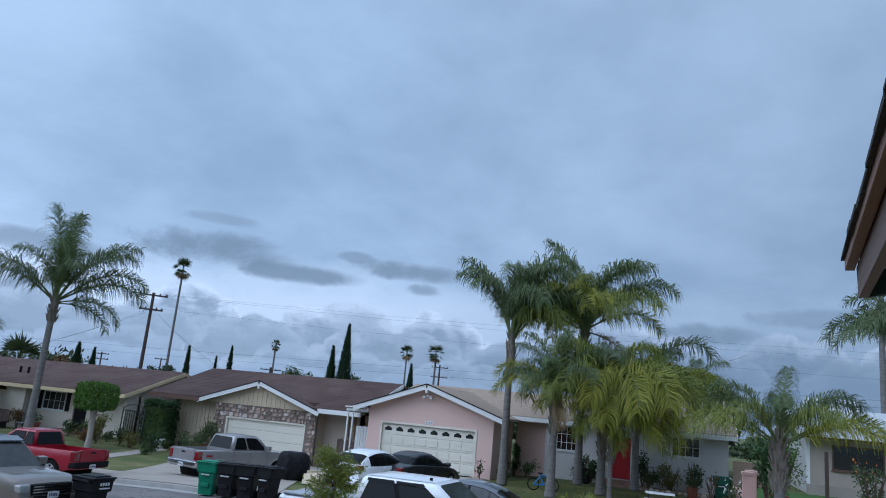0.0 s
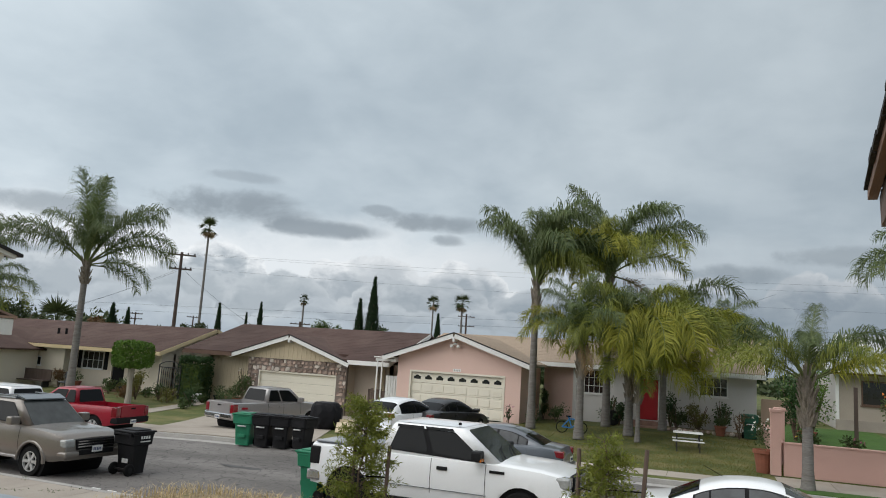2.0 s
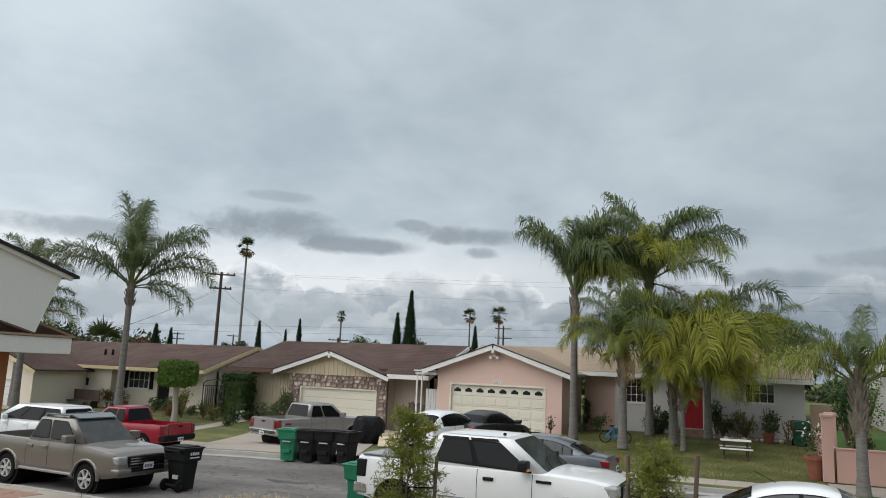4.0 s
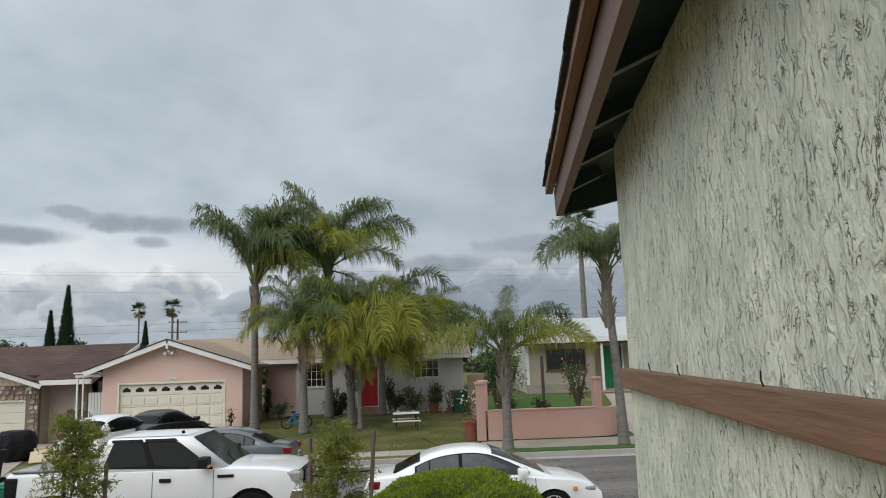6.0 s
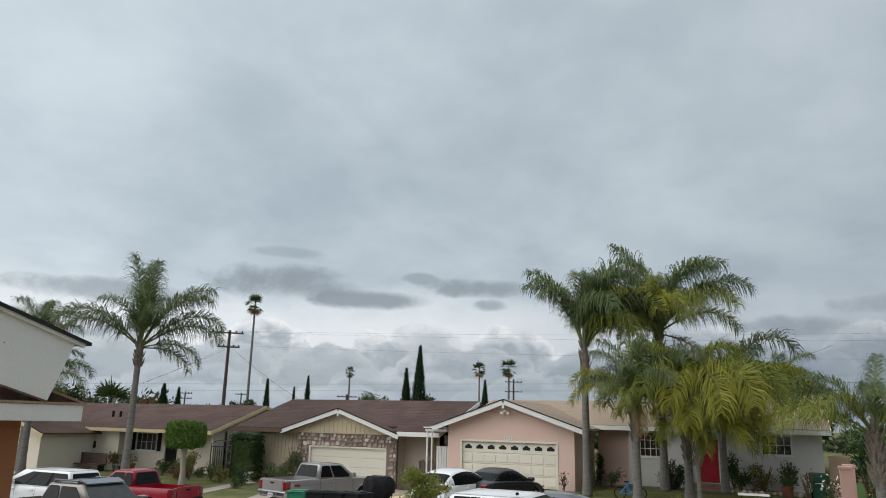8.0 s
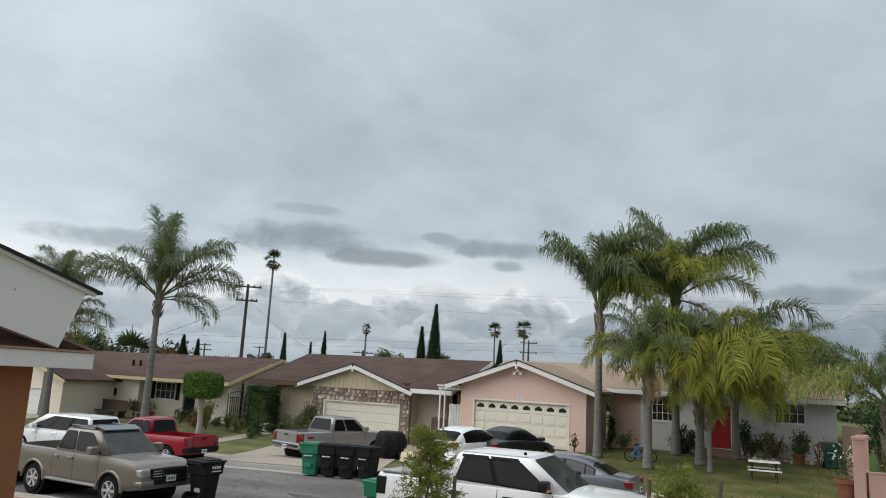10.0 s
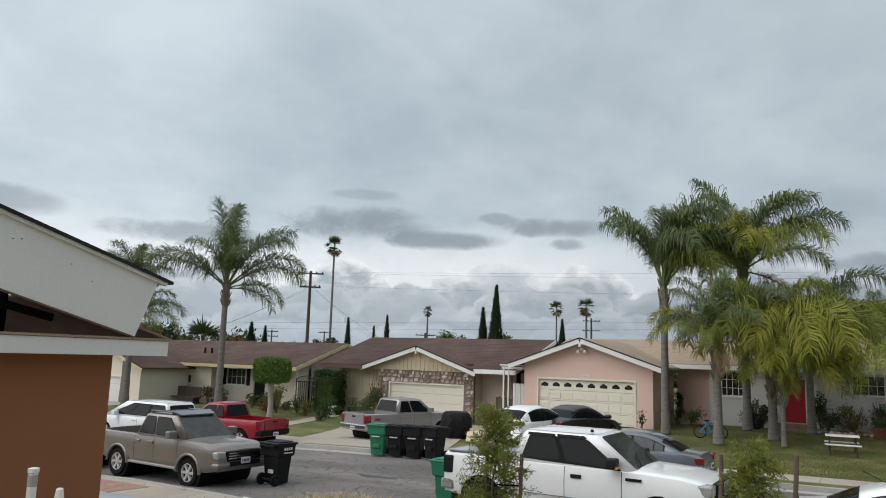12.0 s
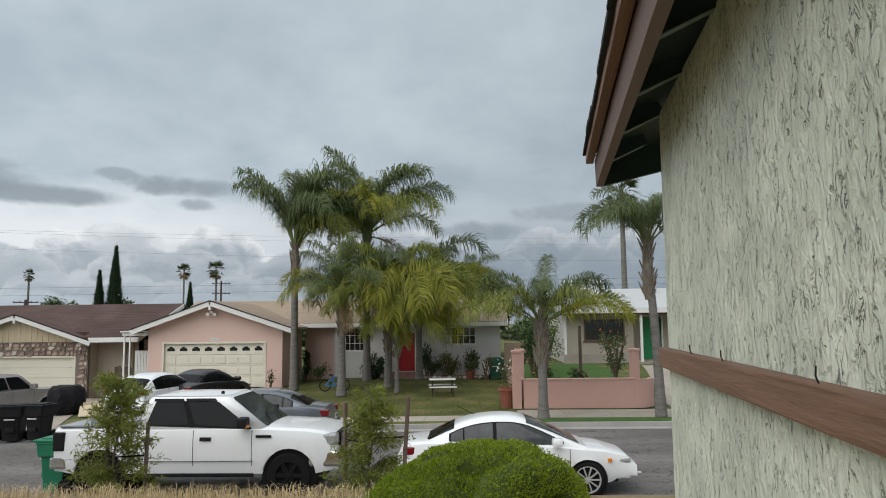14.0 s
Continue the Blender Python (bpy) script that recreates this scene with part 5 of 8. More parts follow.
def bil(a, b, c, d, u, v):
    return (a * (1 - u) + b * u) * (1 - v) + (d * (1 - u) + c * u) * v


def panel(quad, rect, out, shift=0.006, corner=0.0, n=1):
    """A thin plate lying on a quad, over the rectangle u0, u1, v0, v1 (or four corners) of it."""
    bm = bmesh.new()
    a, b, c, d = quad
    if len(rect) == 4 and not isinstance(rect[0], tuple):
        u0, u1, v0, v1 = rect
        rect = ((u0, v0), (u1, v0), (u1, v1), (u0, v1))
    nrm = (b - a).cross(d - a).normalized()
    if nrm.dot(out) < 0:
        nrm = -nrm
    pts = [bil(a, b, c, d, u, v) for u, v in rect]
    if corner:
        rp = []
        m_ = len(pts)
        for i in range(m_):
            p, q, w = pts[i - 1], pts[i], pts[(i + 1) % m_]
            e1, e2 = min(corner, (p - q).length * 0.4), min(corner, (w - q).length * 0.4)
            s, t = q + (p - q).normalized() * e1, q + (w - q).normalized() * e2
            rp += [s, (s + t) * 0.25 + q * 0.5, t]
        pts = rp
    hi = [bm.verts.new(p + nrm * shift) for p in pts]
    lo = [bm.verts.new(p - nrm * 0.01) for p in pts]
    f = bm.faces.new(hi)
    for i in range(len(pts)):
        bm.faces.new((lo[i], lo[(i + 1) % len(pts)], hi[(i + 1) % len(pts)], hi[i]))
    bmesh.ops.recalc_face_normals(bm, faces=bm.faces)
    return bm


def arc_cabin(car, S, paint):
    """A rounded cabin: an arched roofline swept over a tapering section, with glass lying on it."""
    arc, (wb, lean_) = S["arc"], S["arc_w"]
    zb, p = arc[0][1] - 0.02, 5.0
    H = max(z for _, z in arc) - zb

    def zc(x):
        return sum(lerp_table(arc, x + o) for o in (-0.1, -0.05, 0.0, 0.05, 0.1)) / 5

    def wide(x):
        return wb * (1 - 0.10 * smooth01(-0.9, -2.1, x) - 0.06 * smooth01(0.5, 1.4, x))

    def at(x, a, up_=0.0):
        c, s = math.cos(a), math.sin(a)
        h = max(zc(x) - zb, 0.01)
        z = h * abs(s) ** (2 / p)
        y = wide(x) * math.copysign(abs(c) ** (2 / p), c) * (1 - lean_ * z / H)
        return Vector((x, y, zb + z + up_))

    def side_y(x, z):
        h = max(zc(x) - zb, 0.01)
        q = min(max((z - zb) / h, 0), 0.999)
        return wide(x) * (1 - q ** p) ** (1 / p) * (1 - lean_ * (z - zb) / H)

    def grid(f, us, vs):
        bm = bmesh.new()
        g = [[bm.verts.new(f(u, v)) for v in vs] for u in us]
        for i in range(len(us) - 1):
            for j in range(len(vs) - 1):
                bm.faces.new((g[i][j], g[i + 1][j], g[i + 1][j + 1], g[i][j + 1]))
        bmesh.ops.recalc_face_normals(bm, faces=bm.faces)
        return bm

    xs = np.linspace(arc[0][0], arc[-1][0], 44)
    cab = part("cabin", grid(lambda x, a: at(x, a), xs, np.linspace(0.0, math.pi, 33)), S.get("roof", paint), car, smooth=True)
    for name, (g0, g1), mat, lab in (("windscreen", S["glass"][0], M["screen"], "sloping windscreen"), ("rear_window", S["glass"][1], M["carglass"], "")):
        part(name, grid(lambda x, a: at(x, a, 0.007), np.linspace(g0, g1, 14), np.linspace(0.74, math.pi - 0.74, 20)), mat, car, lab, smooth=True)
    w0, w1 = S["arc_wins"][0][0] - 0.04, S["arc_wins"][-1][1] + 0.06
    for side in (-1, 1):
        def pane(x, f, gap, rim_, off):
            z0 = zb + 0.10 - rim_
            z = z0 + f * max(zc(x) - gap - z0, 0.0)
            return Vector((x, side * (side_y(x, z) + off), z))
        part("window_surround", grid(lambda x, f: pane(x, f, 0.100, 0.014, 0.004), np.linspace(w0, w1, 30), np.linspace(0, 1, 8)), M["dark"], cab, smooth=True)
        for a, b in S["arc_wins"]:
            part("side_window", grid(lambda x, f: pane(x, f, 0.118, 0.0, 0.009), np.linspace(a, b, 16), np.linspace(0, 1, 8)), S.get("side_glass", M["carglass"]), cab, smooth=True)


def vehicle(name, at, turn, paint, spec, label, category):
    """A road vehicle facing +x: lofted lower body with wheel arches, glazed cabin, lamps, wheels and trim."""
    S = spec
    car = thing(name, at, turn, label, category)
    ln, w2, r = S["len"], S["width"] / 2, S["r"]
    x0, x1 = -ln / 2, ln / 2
    axles = S["axles"]
    ra = r * S.get("arch", 1.16)
    lo, top = S["low"], S["top"]
    bed = S.get("bed")
    xs = sorted({round(v, 4) for v in [*np.linspace(x0, x1, 44), *[a + ra * math.cos(t) for a in axles for t in np.linspace(0, math.pi, 13)], *[p[0] for p in top]]})
    if bed:
        xs = sorted({*xs, bed[0], bed[0] + 0.005, bed[1], bed[1] - 0.005})
    rows = [0.0, 0.16, 0.34, 0.52, 0.7, 0.85, 0.95]
    bulge = [0.945, 0.975, 0.993, 1.0, 0.994, 0.982, 0.962]
    bm = bmesh.new()
    rings = []
    zmax = max(p[1] for p in top)
    for x in xs:
        zh = lerp_table(top, x)
        zl = lo + S.get("rise", 0.1) * (smooth01(x0 + 0.5, x0, x) + smooth01(x1 - 0.5, x1, x))
        for a in axles:
            if abs(x - a) < ra - 1e-4:
                zl = max(zl, min(r + math.sqrt(max(ra * ra - (x - a) ** 2, 0)), zh - 0.06))
        e = max(smooth01(x0 + S.get("rt", 0.45), x0, x), 0) * S.get("tail_in", 0.10), max(smooth01(x1 - S.get("nt", 0.9), x1, x), 0) * S.get("nose_in", 0.17)
        w = w2 * (1 - e[0] - e[1])
        half = []
        for k, g in zip(rows, bulge):
            zz = lo + (zh - lo) * k
            half.append((w * g, max(zz, zl)))
        half.append((w * 0.90, max(zh - 0.012, zl)))
        if bed and bed[0] + 0.002 < x < bed[1] - 0.002:
            half += [(w * 0.86, zh - 0.01), (w * 0.845, zh - 0.5), (0.0, zh - 0.5)]
        else:
            half += [(w * 0.80, zh + 0.004), (w * 0.45, zh + 0.018), (0.0, zh + 0.024)]
        ring = half + [(-y, z) for y, z in half[-2::-1]]
        rings.append([bm.verts.new((x, y, z)) for y, z in ring])
    for a, b in zip(rings, rings[1:]):
        for i in range(len(a) - 1):
            bm.faces.new((a[i], b[i], b[i + 1], a[i + 1]))
    bm.faces.new(rings[0])
    bm.faces.new(rings[-1][::-1])
    bmesh.ops.recalc_face_normals(bm, faces=bm.faces)
    for f in bm.faces:
        f.smooth = True
    for e_ in bm.edges:
        if len(e_.link_faces) == 2 and e_.calc_face_angle() > 0.6:
            e_.smooth = False
    body = part("body", bm, paint, car)
    part("underbody", boxes((x0 + 0.25, x1 - 0.25, -w2 * 0.8, w2 * 0.8, lo + 0.02, lo + 0.12)), M["dark"], car)
    for a in axles:
        bm = bmesh.new()
        lathe(bm, [(ra * 1.03, -w2 * 0.93), (ra * 1.03, w2 * 0.93)], 36, "y", (a, 0, r))
        for v_ in bm.verts:
            v_.co.z = min(v_.co.z, zmax - 0.12)
        part("wheel_housing", bm, M["dark"], car)
    # cabin
    if S.get("arc"):
        arc_cabin(car, S, paint)
    (bx0, bx1, zb), (tx0, tx1, zt), wb, wt = S["cab"]
    B = [Vector(p) for p in ((bx0, -wb, zb), (bx1, -wb, zb), (bx1, wb, zb), (bx0, wb, zb))]
    T = [Vector(p) for p in ((tx0, -wt, zt), (tx1, -wt, zt), (tx1, wt, zt), (tx0, wt, zt))]
    arc = S.get("arc")
    bm = bmesh.new()
    vb = [bm.verts.new(p) for p in B]
    vt = [bm.verts.new(p) for p in T]
    bm.faces.new(vb[::-1])
    bm.faces.new(vt)
    for i in range(4):
        bm.faces.new((vb[i], vb[(i + 1) % 4], vt[(i + 1) % 4], vt[i]))
    te = [e_ for e_ in bm.edges if any(v_ in vt for v_ in e_.verts)]
    bmesh.ops.bevel(bm, geom=te, offset=S.get("soft", 0.09), segments=4, affect="EDGES", profile=0.5)
    bmesh.ops.recalc_face_normals(bm, faces=bm.faces)
    for f in bm.faces:
        f.smooth = True
    cab = None if arc else part("cabin", bm, S.get("roof", paint), car)
    # slightly arched roof skin
    bm = bmesh.new()
    nx, ny = 8, 8
    g = [[bm.verts.new((tx0 + 0.05 + (tx1 - tx0 - 0.1) * i / nx, (-wt + 0.05) + (2 * wt - 0.1) * j / ny, zt - 0.004 + 0.045 * (1 - (2 * i / nx - 1) ** 2) * (1 - (2 * j / ny - 1) ** 2))) for j in range(ny + 1)] for i in range(nx + 1)]
    for i in range(nx):
        for j in range(ny):
            bm.faces.new((g[i][j], g[i + 1][j], g[i + 1][j + 1], g[i][j + 1]))
    if not arc:
      part("roof_skin", bm, S.get("roof", paint), cab, smooth=True)
    R_, F_ = (B[1], B[2], T[2], T[1]), (B[3], B[0], T[0], T[3])
    if not arc:
      part("windscreen", panel(R_, (0.06, 0.94, 0.05, 0.93), Vector((1, 0, 0.3)), corner=0.07), M["screen"], car, "sloping windscreen")
    if not arc:
      part("rear_window", panel(F_, S.get("rear", (0.1, 0.9, 0.12, 0.88)), Vector((-1, 0, 0.3)), corner=0.07), M["carglass"], car)
    for side, q in ((-1, (B[0], B[1], T[1], T[0])), (1, (B[3], B[2], T[2], T[3]))):
        if arc:
            continue
        a0, a1 = S["wins"][0], S["wins"][-1]
        if S.get("rims_apart"):
            for win in S["wins"]:
                cu, cv = sum(u for u, _ in win) / 4, sum(v for _, v in win) / 4
                part("window_surround", panel(q, tuple((u + math.copysign(0.014, u - cu), v + math.copysign(0.035, v - cv)) for u, v in win), Vector((0, side, 0.1)), 0.004, corner=0.06), M["dark"], car)
        else:
            part("window_surround", panel(q, ((a0[0][0] - 0.012, a0[0][1] - 0.03), (a1[1][0] + 0.015, a1[1][1] - 0.03), (a1[2][0] + 0.012, a1[2][1] + 0.03), (a0[3][0] + 0.0, a0[3][1] + 0.03)), Vector((0, side, 0.1)), 0.004, corner=0.05), M["dark"], car)
        for k, win in enumerate(S["wins"]):
            part("side_window", panel(q, win, Vector((0, side, 0.1)), 0.008, corner=0.05), M["carglass"], car)
        if S.get("visor"):
            for u0, u1 in S["visor"]:
                part("rain_visor", panel(q, (u0, u1, 0.84, 0.92), Vector((0, side, 0.1)), 0.02), M["carglass"], car)
    # seams, handles, mirrors
    hz = S.get("handle_z", zb - 0.14)
    for side in (-1, 1):
        for x in S["seams"]:
            z1_ = lerp_table(top, x) - 0.02
            bm = bmesh.new()
            q = [[bm.verts.new((x + o, side * (w2 * g + 0.003), lo + 0.02 + (z1_ - lo) * k)) for o in (-0.006, 0.006)] for k, g in zip(rows[1:], bulge[1:])]
            for u_, v_ in zip(q, q[1:]):
                bm.faces.new((u_[0], u_[1], v_[1], v_[0]))
            part("door_seam", bm, M["dark"], body)
        for x in S["handles"]:
            part("door_handle", boxes((x - 0.11, x + 0.11, side * w2 - 0.02, side * w2 + 0.022, hz - 0.035, hz + 0.035), bevel=0.012), S.get("handle", paint), body)
        x = S["mirror"]
        m_ = part("door_mirror", boxes((x - 0.1, x + 0.1, side * (w2 + 0.1) - 0.13, side * (w2 + 0.1) + 0.13, zb + 0.04, zb + (0.19 if S.get("arc") else 0.24)), bevel=0.055 if S.get("arc") else 0.04), S.get("mirror_mat", paint), car)
        if S.get("mirror_amber"):
            part("indicator", boxes((x + 0.08, x + 0.112, side * (w2 + 0.12) - 0.1, side * (w2 + 0.12) + 0.1, zb + 0.05, zb + 0.1)), M["amber"], m_)
        if S.get("cladding"):
            part("sill_trim", boxes((axles[0] + ra + 0.02, axles[1] - ra - 0.02, side * w2 * 0.97 - 0.02, side * w2 * 0.97 + 0.03, lo - 0.03, lo + 0.04), bevel=0.02), S["cladding"], car)
    # lamps, grille, bumpers, plates
    zf, zr_ = S["nose"], S["tail"]
    ws = w2 * (1 - S.get("nose_in", 0.17))
    wr = w2 * (1 - S.get("tail_in", 0.10))
    for side in (-1, 1):
        part("headlight", boxes((x1 - S.get("lamp_back", 0.26), x1 + 0.006, side * ws - 0.27 if side > 0 else side * ws - 0.012, side * ws + 0.012 if side > 0 else side * ws + 0.27, zf[0], zf[1]), bevel=0.045), M["lamp"], car, "clear headlight")
        part("tail_light", boxes((x0 - 0.02, x0 + S.get("tl_back", 0.22), side * wr - (0.2 if side > 0 else 0.025), side * wr + (0.025 if side > 0 else 0.2), zr_[0], zr_[1]), bevel=0.03), S.get("tail_mat", M["red_lamp"]), car, "smoked tail light" if S.get("tail_mat") else "red tail light")
    if bed:
        part("tailgate", boxes((x0 - 0.022, x0 + 0.03, -wr + 0.24, wr - 0.24, zr_[0] - 0.16, zr_[1] + 0.05), bevel=0.015), paint, car)
        part("tailgate_handle", boxes((x0 - 0.034, x0 - 0.02, -0.12, 0.12, zr_[1] - 0.1, zr_[1] - 0.04), bevel=0.005), M["dark"], car)
    gr = part("grille", boxes((x1 - 0.08, x1 + 0.025, -ws + 0.3, ws - 0.3, zf[0] - 0.06, zf[1] - 0.01), bevel=0.02), M["dark"], car, "dark grille with bright bars")
    for k in range(S.get("slats", 3)):
        z = zf[0] - 0.02 + (zf[1] - zf[0]) * (k + 0.4) / S.get("slats", 3)
        part("slat", boxes((x1 + 0.02, x1 + 0.04, -ws + 0.33, ws - 0.33, z - 0.014, z + 0.014)), M["chrome"] if S.get("chrome", True) else M["dark"], gr)
    bp = S.get("bumper", paint)
    part("front_bumper", boxes((x1 - S.get("bump_back", 0.3), x1 + (0.025 if S.get("arc") else 0.07), -ws - (-0.01 if S.get("arc") else 0.02), ws + (-0.01 if S.get("arc") else 0.02), lo + 0.06 if S.get("arc") else lo + 0.12, zf[0] - 0.09), bevel=0.09 if S.get("arc") else 0.05), bp, car)
    part("air_intake", boxes((x1 + (0.0 if S.get("arc") else 0.05), x1 + (0.03 if S.get("arc") else 0.078), -ws + 0.35, ws - 0.35, lo + 0.17, lo + 0.29), bevel=0.01), M["dark"], car)
    part("rear_bumper", boxes((x0 - 0.08, x0 + 0.25, -wr - 0.01, wr + 0.01, lo + 0.1, lo + 0.32), bevel=0.045), S.get("rbumper", bp), car)
    for xx, s, zz in ((x0, -1, S.get("plate_z", lo + 0.2)), (x1, 1, lo + 0.22)):
        b_ = 0.085 if s < 0 else 0.03 if S.get("arc") else 0.082
        pl = part("number_plate", boxes((xx + s * b_ - 0.006, xx + s * b_ + 0.006, -0.155, 0.155, zz, zz + 0.15)), M["plate"], car, "white number plate with plain bars")
        for k in range(5):
            part("mark", boxes((xx + s * (b_ + 0.008) - 0.002, xx + s * (b_ + 0.008) + 0.002, -0.12 + k * 0.05, -0.09 + k * 0.05, zz + 0.04, zz + 0.11)), M["ink"], pl)
    for i, a in enumerate(axles):
        for side in (-1, 1):
            wheel(car, a, side * (w2 - 0.13), r, 0.24, S.get("rim", M["alloy"]), side, S.get("spokes", 6), S.get("rim_k", 0.62))
    for a in axles:
        if S.get("flare"):
            for side in (-1, 1):
                bm = bmesh.new()
                n = 16
                q = []
                for i in range(n + 1):
                    t = math.pi * i / n
                    q.append([bm.verts.new((a + rr * math.cos(t), side * yy, r + rr * math.sin(t))) for rr, yy in ((ra, w2 * 0.97), (ra, w2 + 0.022), (ra + 0.055, w2 + 0.016), (ra + 0.075, w2 * 0.97))])
                for u_, v_ in zip(q, q[1:]):
                    for i in range(3):
                        bm.faces.new((u_[i], v_[i], v_[i + 1], u_[i + 1]))
                bmesh.ops.recalc_face_normals(bm, faces=bm.faces)
                part("wheel_arch_flare", bm, paint, car, smooth=True)
    return car


PICKUP = dict(len=5.3, width=1.86, r=0.365, low=0.42, axles=(-1.62, 1.6), arch=1.2, rise=0.06,
              top=((-2.65, 1.19), (-0.9, 1.19), (-0.88, 1.18), (1.0, 1.19), (1.3, 1.18), (2.2, 1.11), (2.48, 1.05), (2.6, 0.95), (2.65, 0.74)), bed=(-2.57, -0.95),
              cab=((-0.95, 1.27, 1.15), (-0.74, 0.50, 1.77), 0.86, 0.69), soft=0.11, nose_in=0.07, nt=0.5, tail_in=0.03, mirror_z=0.08,
              wins=(((0.07, 0.14), (0.37, 0.14), (0.37, 0.83), (0.10, 0.83)), ((0.43, 0.14), (0.86, 0.10), (0.83, 0.82), (0.43, 0.83))),
              seams=(-0.86, 0.0, 0.98), handles=(-0.15, -0.72), mirror=0.85, nose=(0.78, 0.97), tail=(0.76, 1.12), slats=3, plate_z=0.5, rims_apart=True, lamp_back=0.34, bump_back=0.45)
ARC = ((-2.05, 0.90), (-1.7, 1.06), (-1.4, 1.22), (-1.1, 1.355), (-0.8, 1.435), (-0.45, 1.475), (-0.1, 1.475), (0.2, 1.425), (0.5, 1.305), (0.8, 1.165), (1.1, 1.02), (1.35, 0.90))
SEDAN = dict(arc=ARC, arc_wins=((-1.26, -1.03), (-1.0, -0.45), (-0.38, 0.84)), glass=((0.2, 1.2), (-1.88, -1.2)), arc_w=(0.83, 0.27), rim_k=0.7, len=4.57, width=1.76, r=0.32, low=0.24, axles=(-1.35, 1.32), rise=0.12, rt=0.6, nt=1.1, tail_in=0.14, nose_in=0.2,
             top=((-2.285, 0.80), (-2.2, 0.98), (-1.7, 1.04), (-0.9, 1.03), (0.6, 0.96), (1.0, 0.93), (1.7, 0.85), (2.1, 0.74), (2.285, 0.58)),
             cab=((-1.85, 1.25, 0.92), (-0.85, 0.32, 1.44), 0.80, 0.57), soft=0.19,
             wins=(((0.18, 0.22), (0.25, 0.22), (0.27, 0.72), (0.2, 0.36)), ((0.26, 0.2), (0.53, 0.2), (0.52, 0.86), (0.28, 0.76)), ((0.56, 0.2), (0.92, 0.2), (0.74, 0.86), (0.55, 0.86))),
             seams=(-0.75, 0.15, 1.0), handles=(-0.62, 0.3), handle_z=0.86, mirror=0.75, nose=(0.60, 0.69), tail=(0.78, 0.93), slats=2, chrome=False, plate_z=0.62, rear=(0.08, 0.92, 0.25, 0.92))

big = dict(PICKUP, len=5.52, width=2.0, r=0.425, low=0.46, axles=(-1.85, 1.84), arch=1.2,
           top=((-2.76, 1.33), (-1.18, 1.33), (-1.15, 1.33), (1.1, 1.33), (1.4, 1.33), (2.2, 1.29), (2.55, 1.23), (2.68, 1.15), (2.76, 0.86)), bed=None,
           cab=((-1.2, 1.42, 1.3), (-1.0, 0.58, 1.92), 0.94, 0.77), soft=0.12, rims_apart=False,
           wins=(((0.09, 0.13), (0.42, 0.13), (0.42, 0.83), (0.11, 0.83)), ((0.47, 0.13), (0.87, 0.02), (0.80, 0.80), (0.47, 0.83))), visor=((0.09, 0.43), (0.46, 0.81)),
           seams=(-1.1, -0.02, 1.12), handles=(-0.92, 0.22), handle_z=1.12, handle=M["black_plastic"], mirror=0.98, mirror_mat=M["black_plastic"], mirror_amber=True,
           nose=(0.98, 1.20), tail=(0.9, 1.26), slats=5, bumper=M["chrome"], rim=M["rubber"], flare=False, tail_mat=M["black_plastic"], lamp_back=0.36, bump_back=0.55, tail_in=0.03, nose_in=0.06, nt=0.45)
tr = vehicle("white_pickup_truck", (-5.3, 14.95, 0.0), 0, M["p_white"], big, "white crew-cab pickup truck parked at the kerb", "pickup truck")
part("bed_cover", boxes((-2.7, -1.16, -0.9, 0.9, 1.335, 1.38), bevel=0.02), M["p_grey"], tr, "grey folding bed cover")
for side in (-1, 1):
    part("fender_vent", boxes((1.2, 1.5, side * 0.99 - 0.02, side * 0.99 + 0.02, 1.14, 1.19)), M["black_plastic"], tr)
    part("sill_step", boxes((-1.3, 1.15, side * 0.93 - 0.05, side * 0.93 + 0.04, 0.40, 0.47), bevel=0.015), M["black_plastic"], tr, "black sill step")
    # thin grey strip painted as the shade line of the door crease
    part("body_crease", boxes((-1.1, 1.15, side * 1.0 - 0.012, side * 1.0 + 0.002, 0.70, 0.712)), M["p_grey"], tr)
bm = bmesh.new()
lathe(bm, [(0.035, 1.94), (0.035, 1.985), (0.012, 1.995)], 10, at=(0.4, -0.55, 0))
part("roof_aerial", bm, M["dark"], tr)
for y in (-0.5, 0.25):
    bm = bmesh.new()
    tube(bm, [(1.38, y, 1.38), (1.20, y + 0.25, 1.50), (1.14, y + 0.5, 1.54)], 0.012, 6)
    part("wiper", bm, M["dark"], tr)

sd = vehicle("white_sedan", (0.91, 14.85, 0.0), 0, M["p_white"], dict(SEDAN, side_glass=M["tint"], spokes=10, len=4.34, rim_k=0.76, lamp_back=0.4), "white four-door sedan parked at the kerb", "car")
bm = bmesh.new()
tube(bm, [(-0.8, 0.0, 1.45), (-1.15, 0.0, 1.62)], 0.006, 5)
part("aerial", bm, M["dark"], sd)
part("side_marker", boxes((1.72, 1.80, -0.80, -0.735, 0.63, 0.70), bevel=0.01), M["amber"], sd)

fr = vehicle("taupe_pickup_truck", (-16.95, 14.45, road_z(-17)), -2, M["p_taupe"], dict(PICKUP, len=5.06, axles=(-1.6, 1.46), bed=(-2.45, -0.95), top=((-2.53, 1.19), (-0.9, 1.19), (-0.88, 1.18), (1.0, 1.19), (1.3, 1.18), (2.08, 1.12), (2.36, 1.06), (2.48, 0.96), (2.53, 0.74)), flare=True, cladding=M["p_silver"], bumper=M["p_taupe"]), "taupe metallic crew-cab pickup with a roof rack", "pickup truck")
